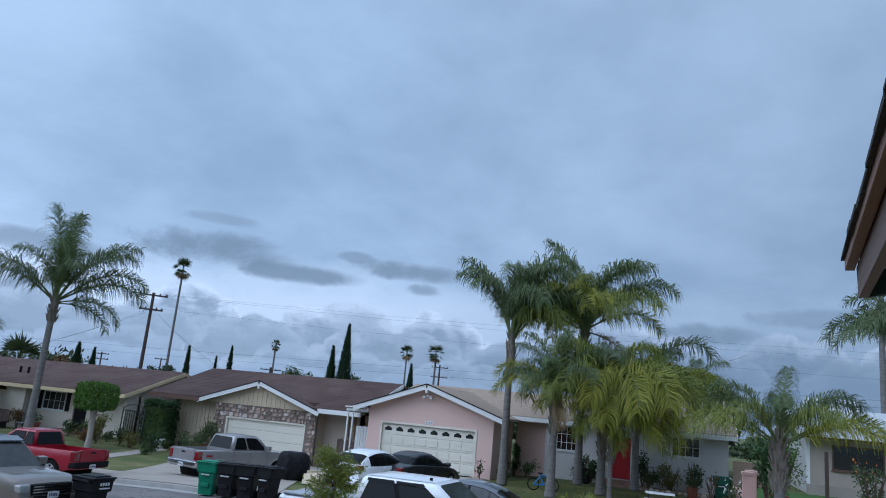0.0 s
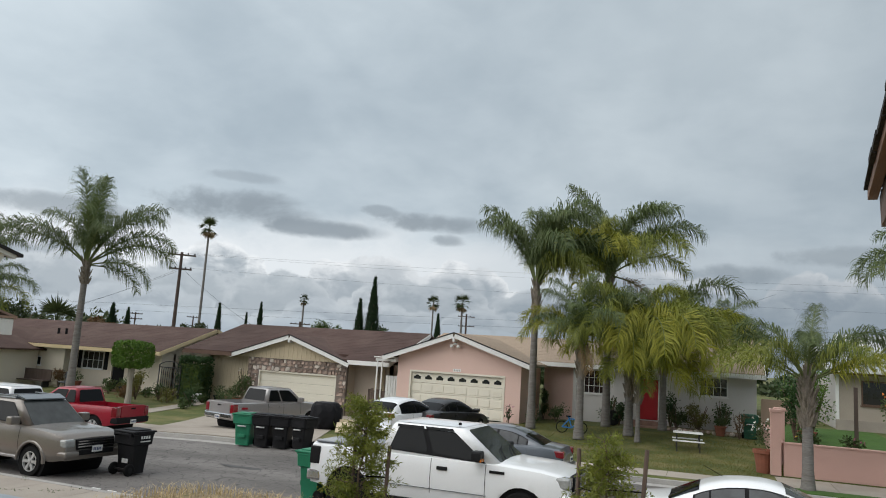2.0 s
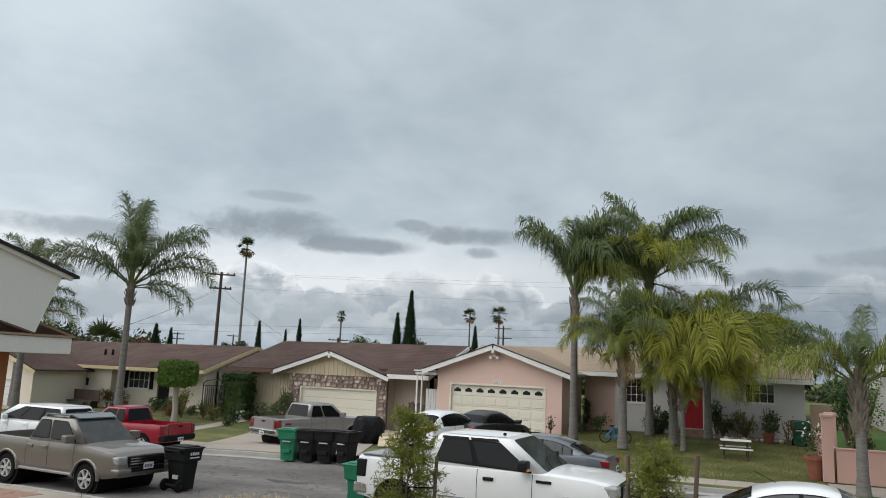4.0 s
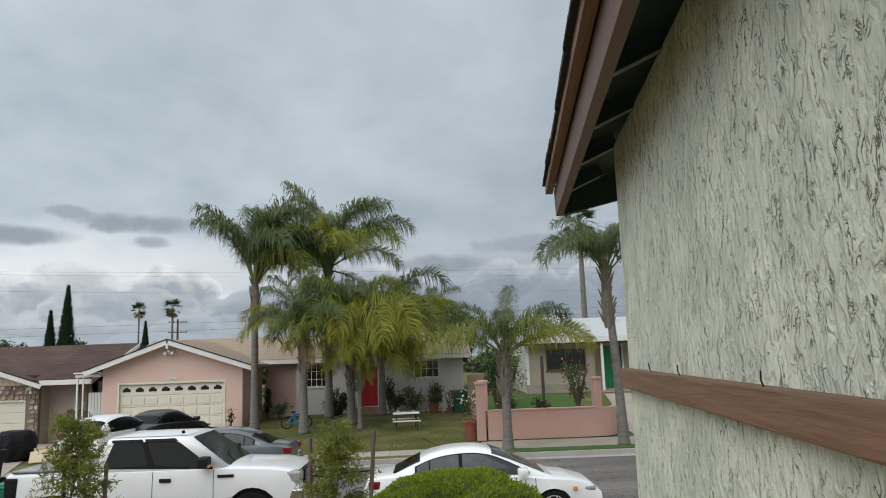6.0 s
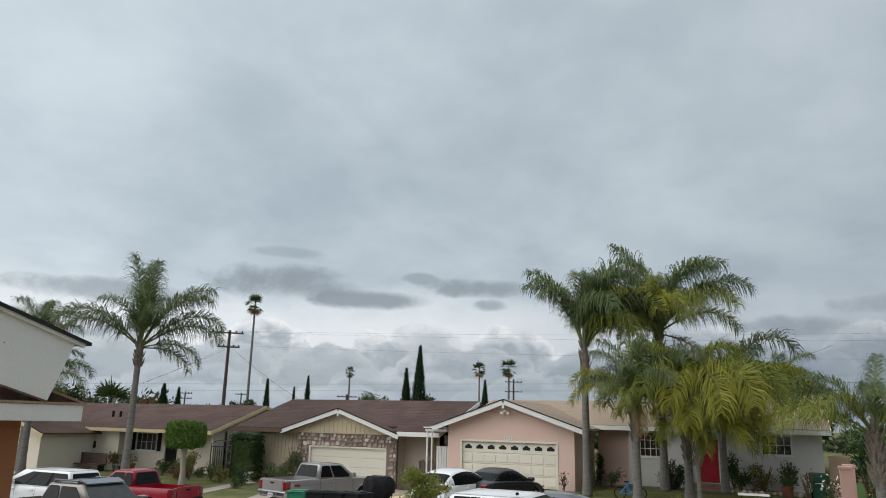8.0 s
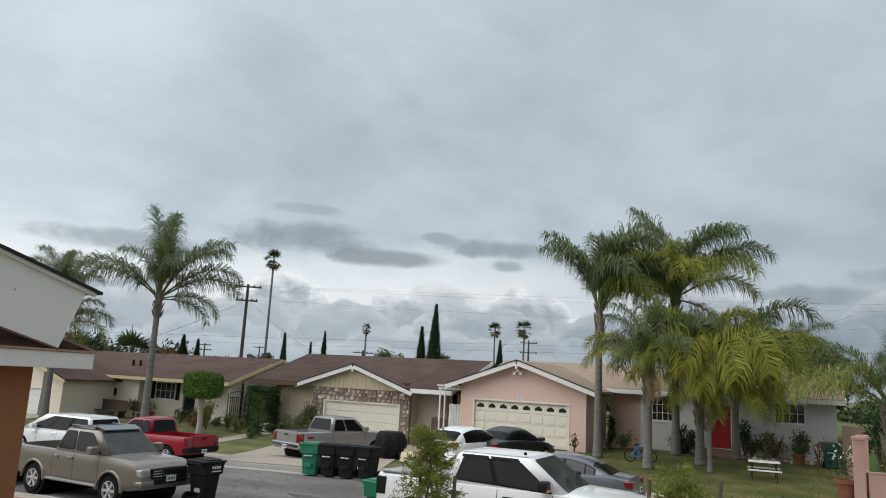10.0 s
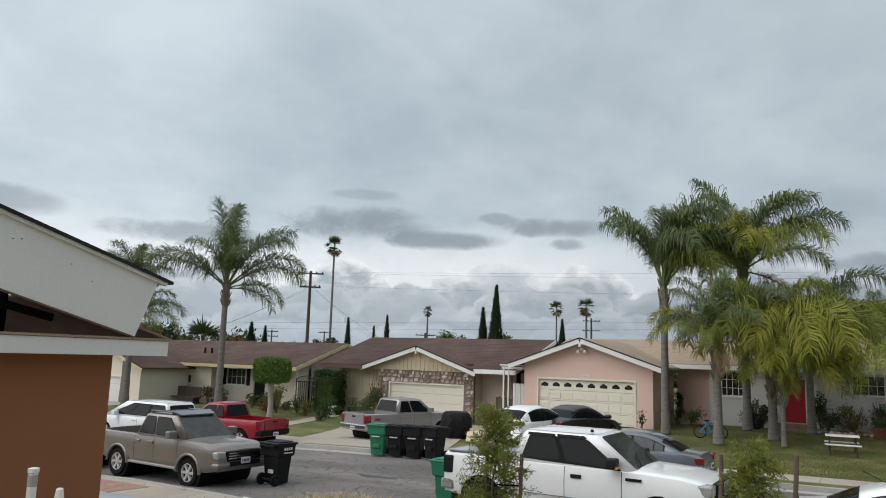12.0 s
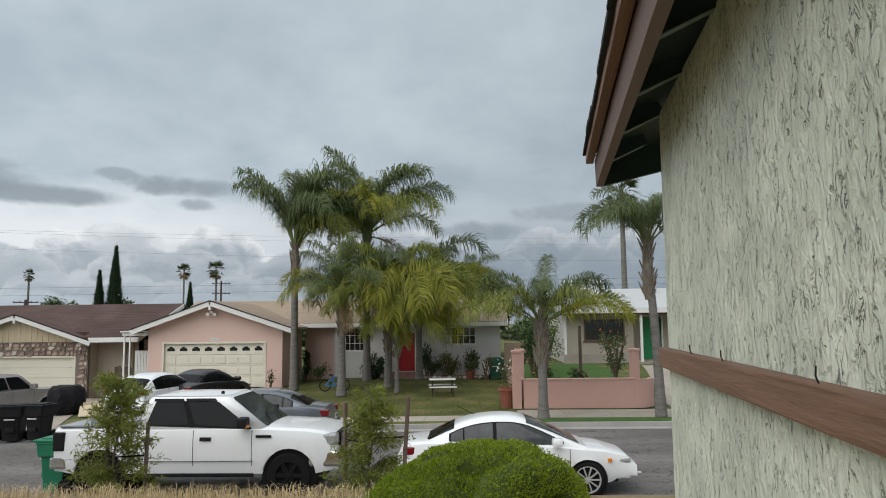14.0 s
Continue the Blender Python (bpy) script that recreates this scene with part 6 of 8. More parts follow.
rk = part("roof_rack", boxes((-0.6, 0.35, -0.66, -0.6, 1.8, 1.84), (-0.6, 0.35, 0.6, 0.66, 1.8, 1.84), (-0.6, -0.55, -0.66, 0.66, 1.76, 1.8), (0.3, 0.35, -0.66, 0.66, 1.76, 1.8), bevel=0.01), M["p_grey"], fr, "grey roof rack with an air deflector")
bm = bmesh.new()
slab(bm, [(0.32, -0.62, 1.86), (0.62, -0.58, 1.77), (0.62, 0.58, 1.77), (0.32, 0.62, 1.86)], 0.03)
part("deflector", bm, M["p_grey"], rk)
rd = vehicle("red_pickup_truck", (-23.35, 22.1, road_z(-23)), 184, M["p_red"], dict(PICKUP, len=5.05, width=1.78, axles=(-1.5, 1.5), top=((-2.525, 1.13), (-0.62, 1.13), (-0.6, 1.13), (1.0, 1.13), (1.3, 1.11), (2.1, 1.04), (2.38, 0.98), (2.48, 0.88), (2.525, 0.7)), bed=(-2.45, -0.62),
             cab=((-0.6, 1.25, 1.09), (-0.42, 0.5, 1.68), 0.82, 0.66), wins=(((0.05, 0.14), (0.3, 0.14), (0.31, 0.84), (0.06, 0.84)), ((0.35, 0.14), (0.84, 0.14), (0.84, 0.82), (0.37, 0.84))), seams=(-0.1, 0.98), handles=(0.05,), rbumper=M["dark"]), "red extended-cab pickup truck by the far kerb", "pickup truck")
co_ = vehicle("silver_pickup_truck", (-18.55, 28.0, ground_z(-18.5, 28) + 0.03), 74, M["p_silver"], dict(PICKUP, flare=True, rbumper=M["chrome"]), "silver-grey crew-cab pickup on the driveway", "pickup truck")
part("decal", boxes((-2.25, -1.95, -0.945, -0.925, 0.92, 1.0)), M["p_red"], co_)
VAN = dict(SEDAN, arc=None, len=5.1, width=1.98, r=0.335, low=0.26, axles=(-1.5, 1.5), top=((-2.55, 1.0), (-2.5, 1.06), (0.9, 1.04), (1.5, 1.0), (2.2, 0.88), (2.55, 0.62)),
           cab=((-2.5, 1.75, 1.0), (-2.2, 0.45, 1.70), 0.93, 0.74), soft=0.12,
           wins=(((0.03, 0.15), (0.3, 0.15), (0.3, 0.82), (0.05, 0.82)), ((0.34, 0.15), (0.62, 0.15), (0.6, 0.85), (0.34, 0.85)), ((0.64, 0.15), (0.92, 0.15), (0.74, 0.85), (0.63, 0.85))), seams=(-0.6, 0.6), handles=(-0.4, 0.75), handle_z=0.9, nose=(0.66, 0.82), tail=(0.9, 1.4), rear=(0.08, 0.92, 0.15, 0.85))
vehicle("white_minivan", (-28.9, 22.4, road_z(-29)), 182, M["p_white"], VAN, "white minivan with dark windows by the far kerb", "minivan")
vehicle("teal_pickup_truck", (-23.4, 14.6, road_z(-23)), -1, M["p_teal"], PICKUP, "dark teal pickup parked behind the taupe one", "pickup truck")
HATCH = dict(SEDAN, arc=((-2.12, 0.93), (-2.0, 1.08), (-1.75, 1.27), (-1.5, 1.40), (-1.2, 1.48), (-0.8, 1.53), (-0.4, 1.545), (0.0, 1.51), (0.3, 1.42), (0.7, 1.25), (1.1, 1.06), (1.4, 0.90)), arc_wins=((-1.45, -0.5), (-0.44, 0.9)), glass=((0.2, 1.2), (-2.0, -1.52)), len=4.3, width=1.7, axles=(-1.25, 1.3), top=((-2.15, 0.95), (-2.1, 1.0), (-0.9, 1.02), (0.8, 0.98), (1.3, 0.94), (1.9, 0.82), (2.15, 0.6)),
             cab=((-2.08, 1.35, 0.93), (-1.35, 0.3, 1.53), 0.80, 0.58), wins=(((0.2, 0.2), (0.44, 0.2), (0.44, 0.84), (0.26, 0.7)), ((0.47, 0.2), (0.84, 0.2), (0.74, 0.86), (0.48, 0.86))), tail=(0.86, 1.04), rear=(0.08, 0.92, 0.2, 0.85))
vehicle("white_hatchback", (-11.55, 26.9, ground_z(-11.5, 27) + 0.03), 82, M["p_white"], HATCH, "white hatchback parked on the driveway", "car")
vehicle("black_sedan", (-10.55, 29.0, ground_z(-10.5, 29) + 0.03), 78, M["p_black"], dict(SEDAN, len=4.75), "black sedan parked before the garage", "car")
vehicle("grey_sedan", (-6.2, 20.95, 0.0), 180, M["p_grey"], dict(SEDAN, side_glass=M["tint"], len=4.6, wins=SEDAN["wins"][1:], tail=(0.76, 0.95), tl_back=0.4), "grey metallic sedan by the far kerb", "car")

# ---- bins, covers, street things ----


def wheelie_bin(at, turn, mat, label, lid_mat=None):
    b = thing("wheelie_bin", at, turn, label, "bin", "wheelie bins")
    bm = bmesh.new()
    sec = [(0.0, 0.205, 0.235), (0.35, 0.225, 0.26), (0.69, 0.25, 0.29), (0.72, 0.30, 0.35), (0.96, 0.315, 0.37), (0.97, 0.33, 0.385), (1.0, 0.33, 0.385)]
    rings = []
    for z, a, c in sec:
        rings.append([bm.verts.new((x, y, z + 0.04)) for x, y in ((-a, -c), (a * 0.85, -c), (a, -c * 0.85), (a, c * 0.85), (a * 0.85, c), (-a, c))])
    for u, v in zip(rings, rings[1:]):
        for i in range(6):
            bm.faces.new((u[i], u[(i + 1) % 6], v[(i + 1) % 6], v[i]))
    bm.faces.new(rings[0][::-1])
    bm.faces.new(rings[-1])
    part("body", bm, mat, b)
    bm = bmesh.new()
    box(bm, -0.36, 0.35, -0.385, 0.385, 1.045, 1.09, bevel=0.018)
    box(bm, -0.2, 0.25, -0.28, 0.28, 1.085, 1.12, bevel=0.02)
    part("lid", bm, lid_mat or mat, b)
    part("handle", boxes((-0.42, -0.36, -0.27, 0.27, 1.0, 1.035), (-0.4, -0.3, -0.3, -0.26, 0.95, 1.03), (-0.4, -0.3, 0.26, 0.3, 0.95, 1.03)), mat, b)
    part("front_rib", boxes((0.25, 0.3, -0.14, 0.14, 0.3, 0.42), bevel=0.015), mat, b)
    part("lift_bar", boxes((0.27, 0.33, -0.15, 0.15, 0.66, 0.7), bevel=0.01), M["alloy"], b)
    part("axle", boxes((-0.32, -0.28, -0.3, 0.3, 0.13, 0.17)), M["iron"], b)
    for s in (-1, 1):
        bm = bmesh.new()
        lathe(bm, [(0.13, -0.035), (0.15, -0.02), (0.15, 0.02), (0.13, 0.035)], 18, "y", (-0.30, s * 0.27, 0.15))
        bmesh.ops.recalc_face_normals(bm, faces=bm.faces)
        w_ = part("wheel", bm, M["rubber"], b)
        bm = bmesh.new()
        lathe(bm, [(0.07, s * 0.03 - 0.01), (0.07, s * 0.045)], 12, "y", (-0.30, s * 0.27, 0.15))
        part("hub", bm, M["black_plastic"], w_)
    return b


nbin = wheelie_bin((-13.85, 15.05, road_z(-13.8)), 84, M["black_plastic"], "black wheelie bin standing out in the street")
for k in range(4):
    part("mark", boxes((-0.12 + k * 0.075, -0.07 + k * 0.075, -0.372, -0.362, 0.90, 0.97)), M["plate"], nbin)
part("mark", boxes((-0.12, 0.18, -0.368, -0.358, 0.82, 0.85)), M["plate"], nbin)
for k in range(3):
    part("mark", boxes((-0.26, -0.235, -0.12 + k * 0.07, -0.07 + k * 0.07, 0.3, 0.4)), M["plate"], nbin)
for x, y, mat, t, lab in ((-15.15, 21.55, M["green_plastic"], -80, "green wheelie bin at the far kerb"), (-14.45, 21.65, M["black_plastic"], -85, "black wheelie bin in a row at the far kerb"), (-13.75, 21.7, M["black_plastic"], -82, "black wheelie bin in a row at the far kerb"), (-13.0, 21.75, M["black_plastic"], -100, "black wheelie bin in a row at the far kerb")):
    wheelie_bin((x, y, road_z(x) + 0.01), t, mat, lab)
wheelie_bin((-8.42, 14.85, road_z(-8.5)), 178, M["green_plastic"], "green wheelie bin behind the white pickup")
wheelie_bin((1.35, 36.6, ground_z(1.3, 36.6)), -90, M["dgreen_plastic"], "dark green wheelie bin beside the house gate")

tp = thing("covered_motorbike", (-15.3, 27.3, ground_z(-15.3, 27.3) + 0.03), 20, "bulky thing under a creased black tarpaulin", "tarpaulin")
bm = bmesh.new()
bmesh.ops.create_icosphere(bm, subdivisions=3, radius=1.0)
for v in bm.verts:
    c = v.co
    q = noise.noise(Vector((c.x * 2.2, c.y * 2.2, c.z * 1.0))) * 0.16 + 0.1 * abs(math.sin(6 * math.atan2(c.y, c.x))) * (1 - c.z) * 0.5
    k = 1.0 + q
    v.co = Vector((c.x * 0.66 * k, c.y * 0.5 * k, max(0.0, 0.54 + 0.54 * max(-1, min(1, c.z * 1.5)) * (1 + 0.3 * q))))
part("cover", bm, M["tarp"], tp)
bd = thing("sand_board_pile", (-13.6, 27.0, ground_z(-13.6, 27) + 0.03), 25, "low pile of sand and boards between driveways", "pile")
bm = bmesh.new()
slab(bm, [(-0.9, -0.5, 0.02), (0.9, -0.5, 0.02), (0.9, 0.4, 0.5), (-0.9, 0.4, 0.3)], 0.03)
part("board", bm, M["siding"], bd)
part("board", boxes((-0.8, 0.8, 0.42, 0.5, 0.0, 0.42)), M["siding"], bd)
part("crate", boxes((-0.5, 0.7, 0.55, 0.9, 0.0, 0.36), bevel=0.01), M["white_trim"], bd)
for x, y in ((-12.95, 13.1), (-12.45, 13.05)):
    lt_ = part("litter", boxes((x - 0.12, x + 0.12, y - 0.03, y + 0.03, road_z(x) + 0.001, road_z(x) + 0.02), bevel=0.006), M["plate"])
    tagged(lt_, "scrap of white paper lying on the asphalt", "litter", "litter in the street")
lt_ = part("litter", boxes((3.6, 3.75, 16.2, 16.3, 0.001, 0.015), bevel=0.005), M["plate"])
tagged(lt_, "scrap of white paper lying on the asphalt", "litter", "litter in the street")
# striped marker post and white cone beside the neighbour's wall
G1 = ground_z(-6.6, 4.0)
mp_ = thing("marker_post", (-6.45, 3.95, G1), 0, "white and grey striped plastic marker post", "post")
HT = 2.25 - G1
bm = bmesh.new()
lathe(bm, [(0.04, 0), (0.04, HT - 0.05)], 16)
part("tube", bm, M["white_trim"], mp_)
for k in range(4):
    bm = bmesh.new()
    z = HT - 0.16 - k * 0.22
    lathe(bm, [(0.042, z), (0.042, z + 0.1)], 16)
    part("stripe", bm, M["kerb"], mp_, "grey reflective band")
bm = bmesh.new()
lathe(bm, [(0.04, HT - 0.05), (0.047, HT - 0.04), (0.047, HT - 0.005), (0.03, HT)], 16)
part("cap", bm, M["white_trim"], mp_)
cn = thing("white_cone", (-6.3, 4.12, G1), 0, "slim white plastic cone", "cone")
bm = bmesh.new()
lathe(bm, [(0.16, 0.02), (0.15, 0.04), (0.03, 2.06 - G1), (0.02, 2.07 - G1)], 16)
part("body", bm, M["white_trim"], cn)
part("base", boxes((-0.19, 0.19, -0.19, 0.19, 0, 0.03), bevel=0.01), M["white_trim"], cn)

# ---- plants ----


def leaf(bm, p, d, nrm, ln, w):
    """One small pointed leaf: two triangles, folded a little."""
    d = d.normalized()
    s = d.cross(nrm)
    s = s.normalized() * (w / 2) if s.length > 1e-5 else Vector((w / 2, 0, 0))
    a, b = bm.verts.new(p), bm.verts.new(p + d * ln)
    m1, m2 = bm.verts.new(p + d * ln * 0.45 + s), bm.verts.new(p + d * ln * 0.45 - s)
    bm.faces.new((a, m1, b))
    bm.faces.new((a, b, m2))


def rvec(rng):
    while True:
        v = Vector((rng.uniform(-1, 1), rng.uniform(-1, 1), rng.uniform(-1, 1)))
        if 0.05 < v.length < 1:
            return v.normalized()


FROND_MESH = {}


def frond_mesh(el, bend, kind, seed):
    """A feather leaf 3 m long that leaves the trunk at el degrees and arches over by bend degrees; its leaflets hang in several planes."""
    key = (el, bend, kind, seed)
    if key in FROND_MESH:
        return FROND_MESH[key]
    rng = random.Random(seed * 31 + el * 7 + bend)
    n = 22
    p, a = Vector((0, 0, 0)), radians(el)
    curl = (1.25 if bend >= 150 else 1.25 + bend / 130) + rng.uniform(-0.15, 0.25)
    sway = rng.uniform(-0.22, 0.22)
    pts, dirs = [], []
    for i in range(n + 1):
        t = i / n
        ang = a - radians(bend) * t ** curl
        d = Vector((math.cos(ang), sway * t, math.sin(ang))).normalized()
        pts.append(p.copy())
        dirs.append(d)
        p = p + d * (3.0 / n)
    bm = bmesh.new()
    tube(bm, pts, [0.032 * (1 - i / n) + 0.005 for i in range(n + 1)], 5)
    m = 104
    for i in range(m):
        t = 0.17 + 0.83 * (i + rng.uniform(-0.4, 0.4)) / m
        k = min(t, 0.999) * n
        j = min(int(k), n - 1)
        q = pts[j].lerp(pts[j + 1], k - j)
        d = dirs[j]
        side = Vector((-d.y, d.x, 0))
        side = side.normalized() if side.length > 0.05 else Vector((0, 1, 0))
        up_ = side.cross(d) * -1
        ll = 0.90 * (math.sin(math.pi * min(1, 0.16 + t * 0.78)) ** 0.55) * rng.uniform(0.72, 1.12)
        for s in (-1, 1):
            lift = rng.choice((-0.25, 0.2, 0.65)) + rng.uniform(-0.15, 0.15)
            ld = (side * s * rng.uniform(0.55, 0.95) + d * rng.uniform(0.55, 0.95) + up_ * lift).normalized()
            hang = rng.uniform(0.6, 2.0)
            q2 = q + ld * ll * 0.45
            q3 = q2 + (ld + Vector((0, 0, -hang))).normalized() * ll * 0.34
            e2 = q3 + (ld * 0.6 + Vector((0, 0, -hang * 1.8))).normalized() * ll * 0.33
            wv = (d - ld * d.dot(ld)).normalized() * 0.009
            v = [bm.verts.new(c) for c in (q - wv, q + wv, q2 + wv * 1.2, q2 - wv * 1.2, q3 + wv * 0.9, q3 - wv * 0.9, e2)]
            for f in ((0, 1, 2, 3), (3, 2, 4, 5), (5, 4, 6)):
                bm.faces.new([v[c] for c in f]).material_index = 1
    me = bpy.data.meshes.new("frond")
    bm.to_mesh(me)
    bm.free()
    me.materials.append(M["rachis"])
    me.materials.append(M[kind])
    FROND_MESH[key] = me
    return me


KIND = {"g": "frond", "o": "frond_o", "y": "frond_y", "d": "frond_d"}


def queen_palm(x, y, z_top, r, crown, label, seed=1, lean=(0, 0), boots=1.2):
    """A queen palm: ringed trunk, fibrous boots, and a crown of feather leaves, each (bearing, rise, bend, length, kind)."""
    rng = random.Random(seed)
    z0 = ground_z(x, y)
    h = z_top - z0
    root = thing("queen_palm", (x, y, z0), 0, label, "palm tree", "queen palms")
    bm = bmesh.new()
    prof = []
    for i in range(61):
        t = i / 60
        rr = r * (1.25 - 0.25 * min(1, t * 5)) * (1 - 0.28 * t) * (1 + 0.05 * (i % 2)) * rng.uniform(0.97, 1.03)
        prof.append((Vector((lean[0] * t ** 1.5, lean[1] * t ** 1.5, h * t)), rr))
    tube(bm, [q for q, _ in prof], [q for _, q in prof], 12)
    part("trunk", bm, M["palmtrunk"], root, "grey ringed trunk", smooth=True)
    top = Vector((lean[0], lean[1], h))
    bm = bmesh.new()
    tube(bm, [top + Vector((0, 0, -boots)), top + Vector((0, 0, -boots * 0.5)), top, top + Vector((0, 0, 0.45)), top + Vector((0, 0, 0.85))], [r * 0.8, r * 1.15, r * 1.0, r * 0.7, r * 0.25], 10)
    for i in range(60):
        a = rng.uniform(0, 6.28)
        b = top + Vector((math.cos(a) * r * 0.9, math.sin(a) * r * 0.9, rng.uniform(-boots, 0.35)))
        d = Vector((math.cos(a) * 0.45, math.sin(a) * 0.45, 1.0))
        tube(bm, [b, b + d.normalized() * rng.uniform(0.18, 0.45)], [0.05, 0.018], 5)
    part("boot_collar", bm, M["palmboot"], root, "fibrous brown leaf bases")
    for az, el, bend, ln, kind in crown:
        f = new("frond", frond_mesh(el, bend, KIND[kind], rng.randint(1, 2)))
        f.parent = root
        a = radians(az)
        out = Vector((math.cos(a), math.sin(a), 0)) * r * 0.5
        f.matrix_local = Matrix.Translation(top + out + Vector((0, 0, 0.1 + 0.3 * max(el, 0) / 80))) @ Matrix.Rotation(a, 4, "Z") @ Matrix.Scale(ln / 3.0, 4)
    return root


def spread(n, rises, bends, ln, kinds, seed, start=0.0):
    """A full crown: n leaves by the golden angle, the youngest upright in the middle."""
    rng = random.Random(seed)
    out = []
    for i in range(n):
        k = i / max(n - 1, 1)
        e = round((rises[0] + (rises[1] - rises[0]) * k) / 4) * 4
        b = round((bends[0] + (bends[1] - bends[0]) * k) / 10) * 10
        kind = kinds[min(int(k * len(kinds)), len(kinds) - 1)]
        out.append(((start + i * 137.5 + rng.uniform(-20, 20)) % 360, e, b, ln * rng.uniform(0.8, 1.08), kind))
    return out


QL = "tall queen palm with a ringed grey trunk and drooping leaves"
queen_palm(-7.93, 32.9, 6.6, 0.18, ((182, 74, 62, 4.7, "g"), (170, 70, 70, 4.3, "g"), (196, 78, 80, 4.0, "g"), (2, 80, 150, 5.2, "g"), (22, 76, 150, 4.8, "g"), (340, 82, 140, 4.9, "g"), (268, 86, 130, 4.3, "g"), (92, 86, 120, 4.6, "g"), (300, 78, 150, 4.4, "g"), (62, 78, 150, 4.5, "g"), (12, 68, 150, 4.5, "g"), (2, 52, 120, 3.6, "o"), (330, 62, 150, 4.0, "o"), (350, 86, 110, 5.0, "g"), (20, 86, 125, 4.8, "g"), (215, 82, 140, 3.7, "g"), (310, 84, 120, 4.4, "g"), (40, 60, 140, 4.0, "g")), QL, 3, boots=1.7)
queen_palm(-5.4, 30.9, 4.2, 0.18, spread(15, (84, 24), (80, 130), 2.9, "gggggggo", 5, 160) + [(172, 46, 120, 3.2, "y"), (188, 40, 115, 2.6, "g"), (20, 44, 110, 2.8, "g"), (290, -30, 40, 1.8, "d"), (200, 30, 110, 2.9, "y")], "short queen palm with a thick boot-covered crown", 5, boots=1.5)
queen_palm(-5.1, 36.5, 7.7, 0.19, ((240, 44, 115, 4.6, "y"), (275, 38, 120, 4.4, "y"), (300, 34, 115, 4.2, "o"), (200, 34, 110, 4.6, "y"), (150, 40, 115, 4.4, "o"), (190, 88, 70, 4.8, "g"), (150, 86, 80, 4.4, "g"), (2, 74, 105, 5.0, "g"), (25, 78, 110, 4.8, "g"), (345, 80, 120, 4.6, "g"), (0, 52, 100, 5.3, "g"), (180, 78, 140, 4.6, "g"), (210, 80, 150, 4.4, "o"), (20, 56, 110, 4.8, "o"), (340, 44, 110, 4.8, "o"), (8, 32, 105, 4.2, "o"), (180, 60, 145, 4.6, "o"), (200, 52, 140, 4.4, "y"), (165, 48, 130, 4.4, "y"), (225, 66, 150, 4.3, "y"), (268, 62, 145, 3.9, "y"), (290, 50, 140, 3.9, "y"), (312, 46, 130, 3.9, "o"), (160, 70, 105, 4.0, "g"), (92, 70, 110, 4.2, "g"), (60, 60, 110, 4.3, "g"), (122, 60, 120, 4.0, "g"), (338, -16, 60, 3.4, "d"), (182, 22, 95, 3.7, "y"), (250, 30, 115, 3.5, "o"), (240, 10, 80, 3.2, "y"), (280, 76, 130, 3.6, "o")), "tall queen palm with yellowing lower leaves", 7, boots=1.6)
queen_palm(-3.65, 33.2, 3.75, 0.19, spread(26, (84, 24), (110, 140), 4.2, "oogoyoyoyy", 11, 200) + [(300, 60, 155, 5.2, "y"), (320, 64, 155, 5.4, "y"), (345, 66, 155, 5.4, "o"), (275, 60, 155, 5.0, "y"), (250, 66, 155, 5.0, "o"), (0, 56, 150, 5.2, "y"), (330, 50, 150, 5.0, "y"), (295, 44, 150, 4.4, "o"), (15, 64, 155, 5.0, "o"), (230, 60, 150, 4.4, "o"), (282, 12, 90, 3.5, "y"), (310, 8, 90, 3.8, "y"), (338, 12, 95, 4.0, "y"), (2, 4, 90, 3.7, "y"), (255, 8, 90, 3.2, "o"), (20, -4, 80, 3.3, "y"), (296, -8, 75, 3.0, "o")], "queen palm with heavy yellow-green hanging leaves", 11, boots=2.0)
queen_palm(-3.1, 31.6, 3.0, 0.1, spread(10, (80, 20), (110, 140), 2.6, "oyy", 13), "slim queen palm with yellow-green leaves", 13)
queen_palm(-2.5, 37.2, 4.2, 0.18, spread(18, (80, 20), (110, 140), 3.7, "ggggooy", 17, 20) + [(0, 62, 150, 5.6, "o"), (340, 56, 150, 5.2, "o"), (10, 70, 140, 5.4, "g"), (350, 44, 140, 4.8, "y"), (325, 60, 150, 5.0, "o")], "queen palm leaning its leaves over the porch", 17)
queen_palm(0.2, 45.9, 5.0, 0.16, spread(15, (80, 25), (110, 150), 3.1, "g", 19), "queen palm rising behind the pink house", 19)
queen_palm(2.45, 24.1, 3.05, 0.165, ((60, 80, 45, 2.5, "g"), (172, 66, 105, 2.7, "g"), (160, 56, 100, 2.6, "g"), (5, 60, 110, 3.0, "g"), (25, 54, 115, 3.0, "g"), (355, 34, 95, 3.2, "o"), (340, 28, 90, 3.2, "y"), (182, 38, 90, 2.8, "o"), (195, 28, 85, 2.7, "o"), (225, 50, 115, 2.4, "o"), (275, 66, 130, 2.2, "g"), (310, 48, 120, 2.5, "o"), (90, 62, 110, 2.6, "g"), (45, 46, 100, 2.7, "g")), "young queen palm on the turf strip", 23)
queen_palm(6.3, 24.2, 5.6, 0.16, ((178, 74, 150, 3.1, "g"), (195, 66, 150, 2.9, "g"), (165, 80, 120, 2.8, "g"), (230, 70, 150, 2.8, "g"), (270, 60, 140, 2.7, "g"), (310, 70, 130, 2.8, "g"), (0, 60, 130, 3.0, "g"), (30, 74, 120, 2.9, "g"), (90, 66, 130, 2.8, "g"), (130, 72, 140, 2.8, "g"), (205, 50, 135, 2.6, "g"), (340, 46, 120, 2.7, "g")), "queen palm on the turf strip beside the low wall", 29, lean=(-0.25, 0), boots=1.6)
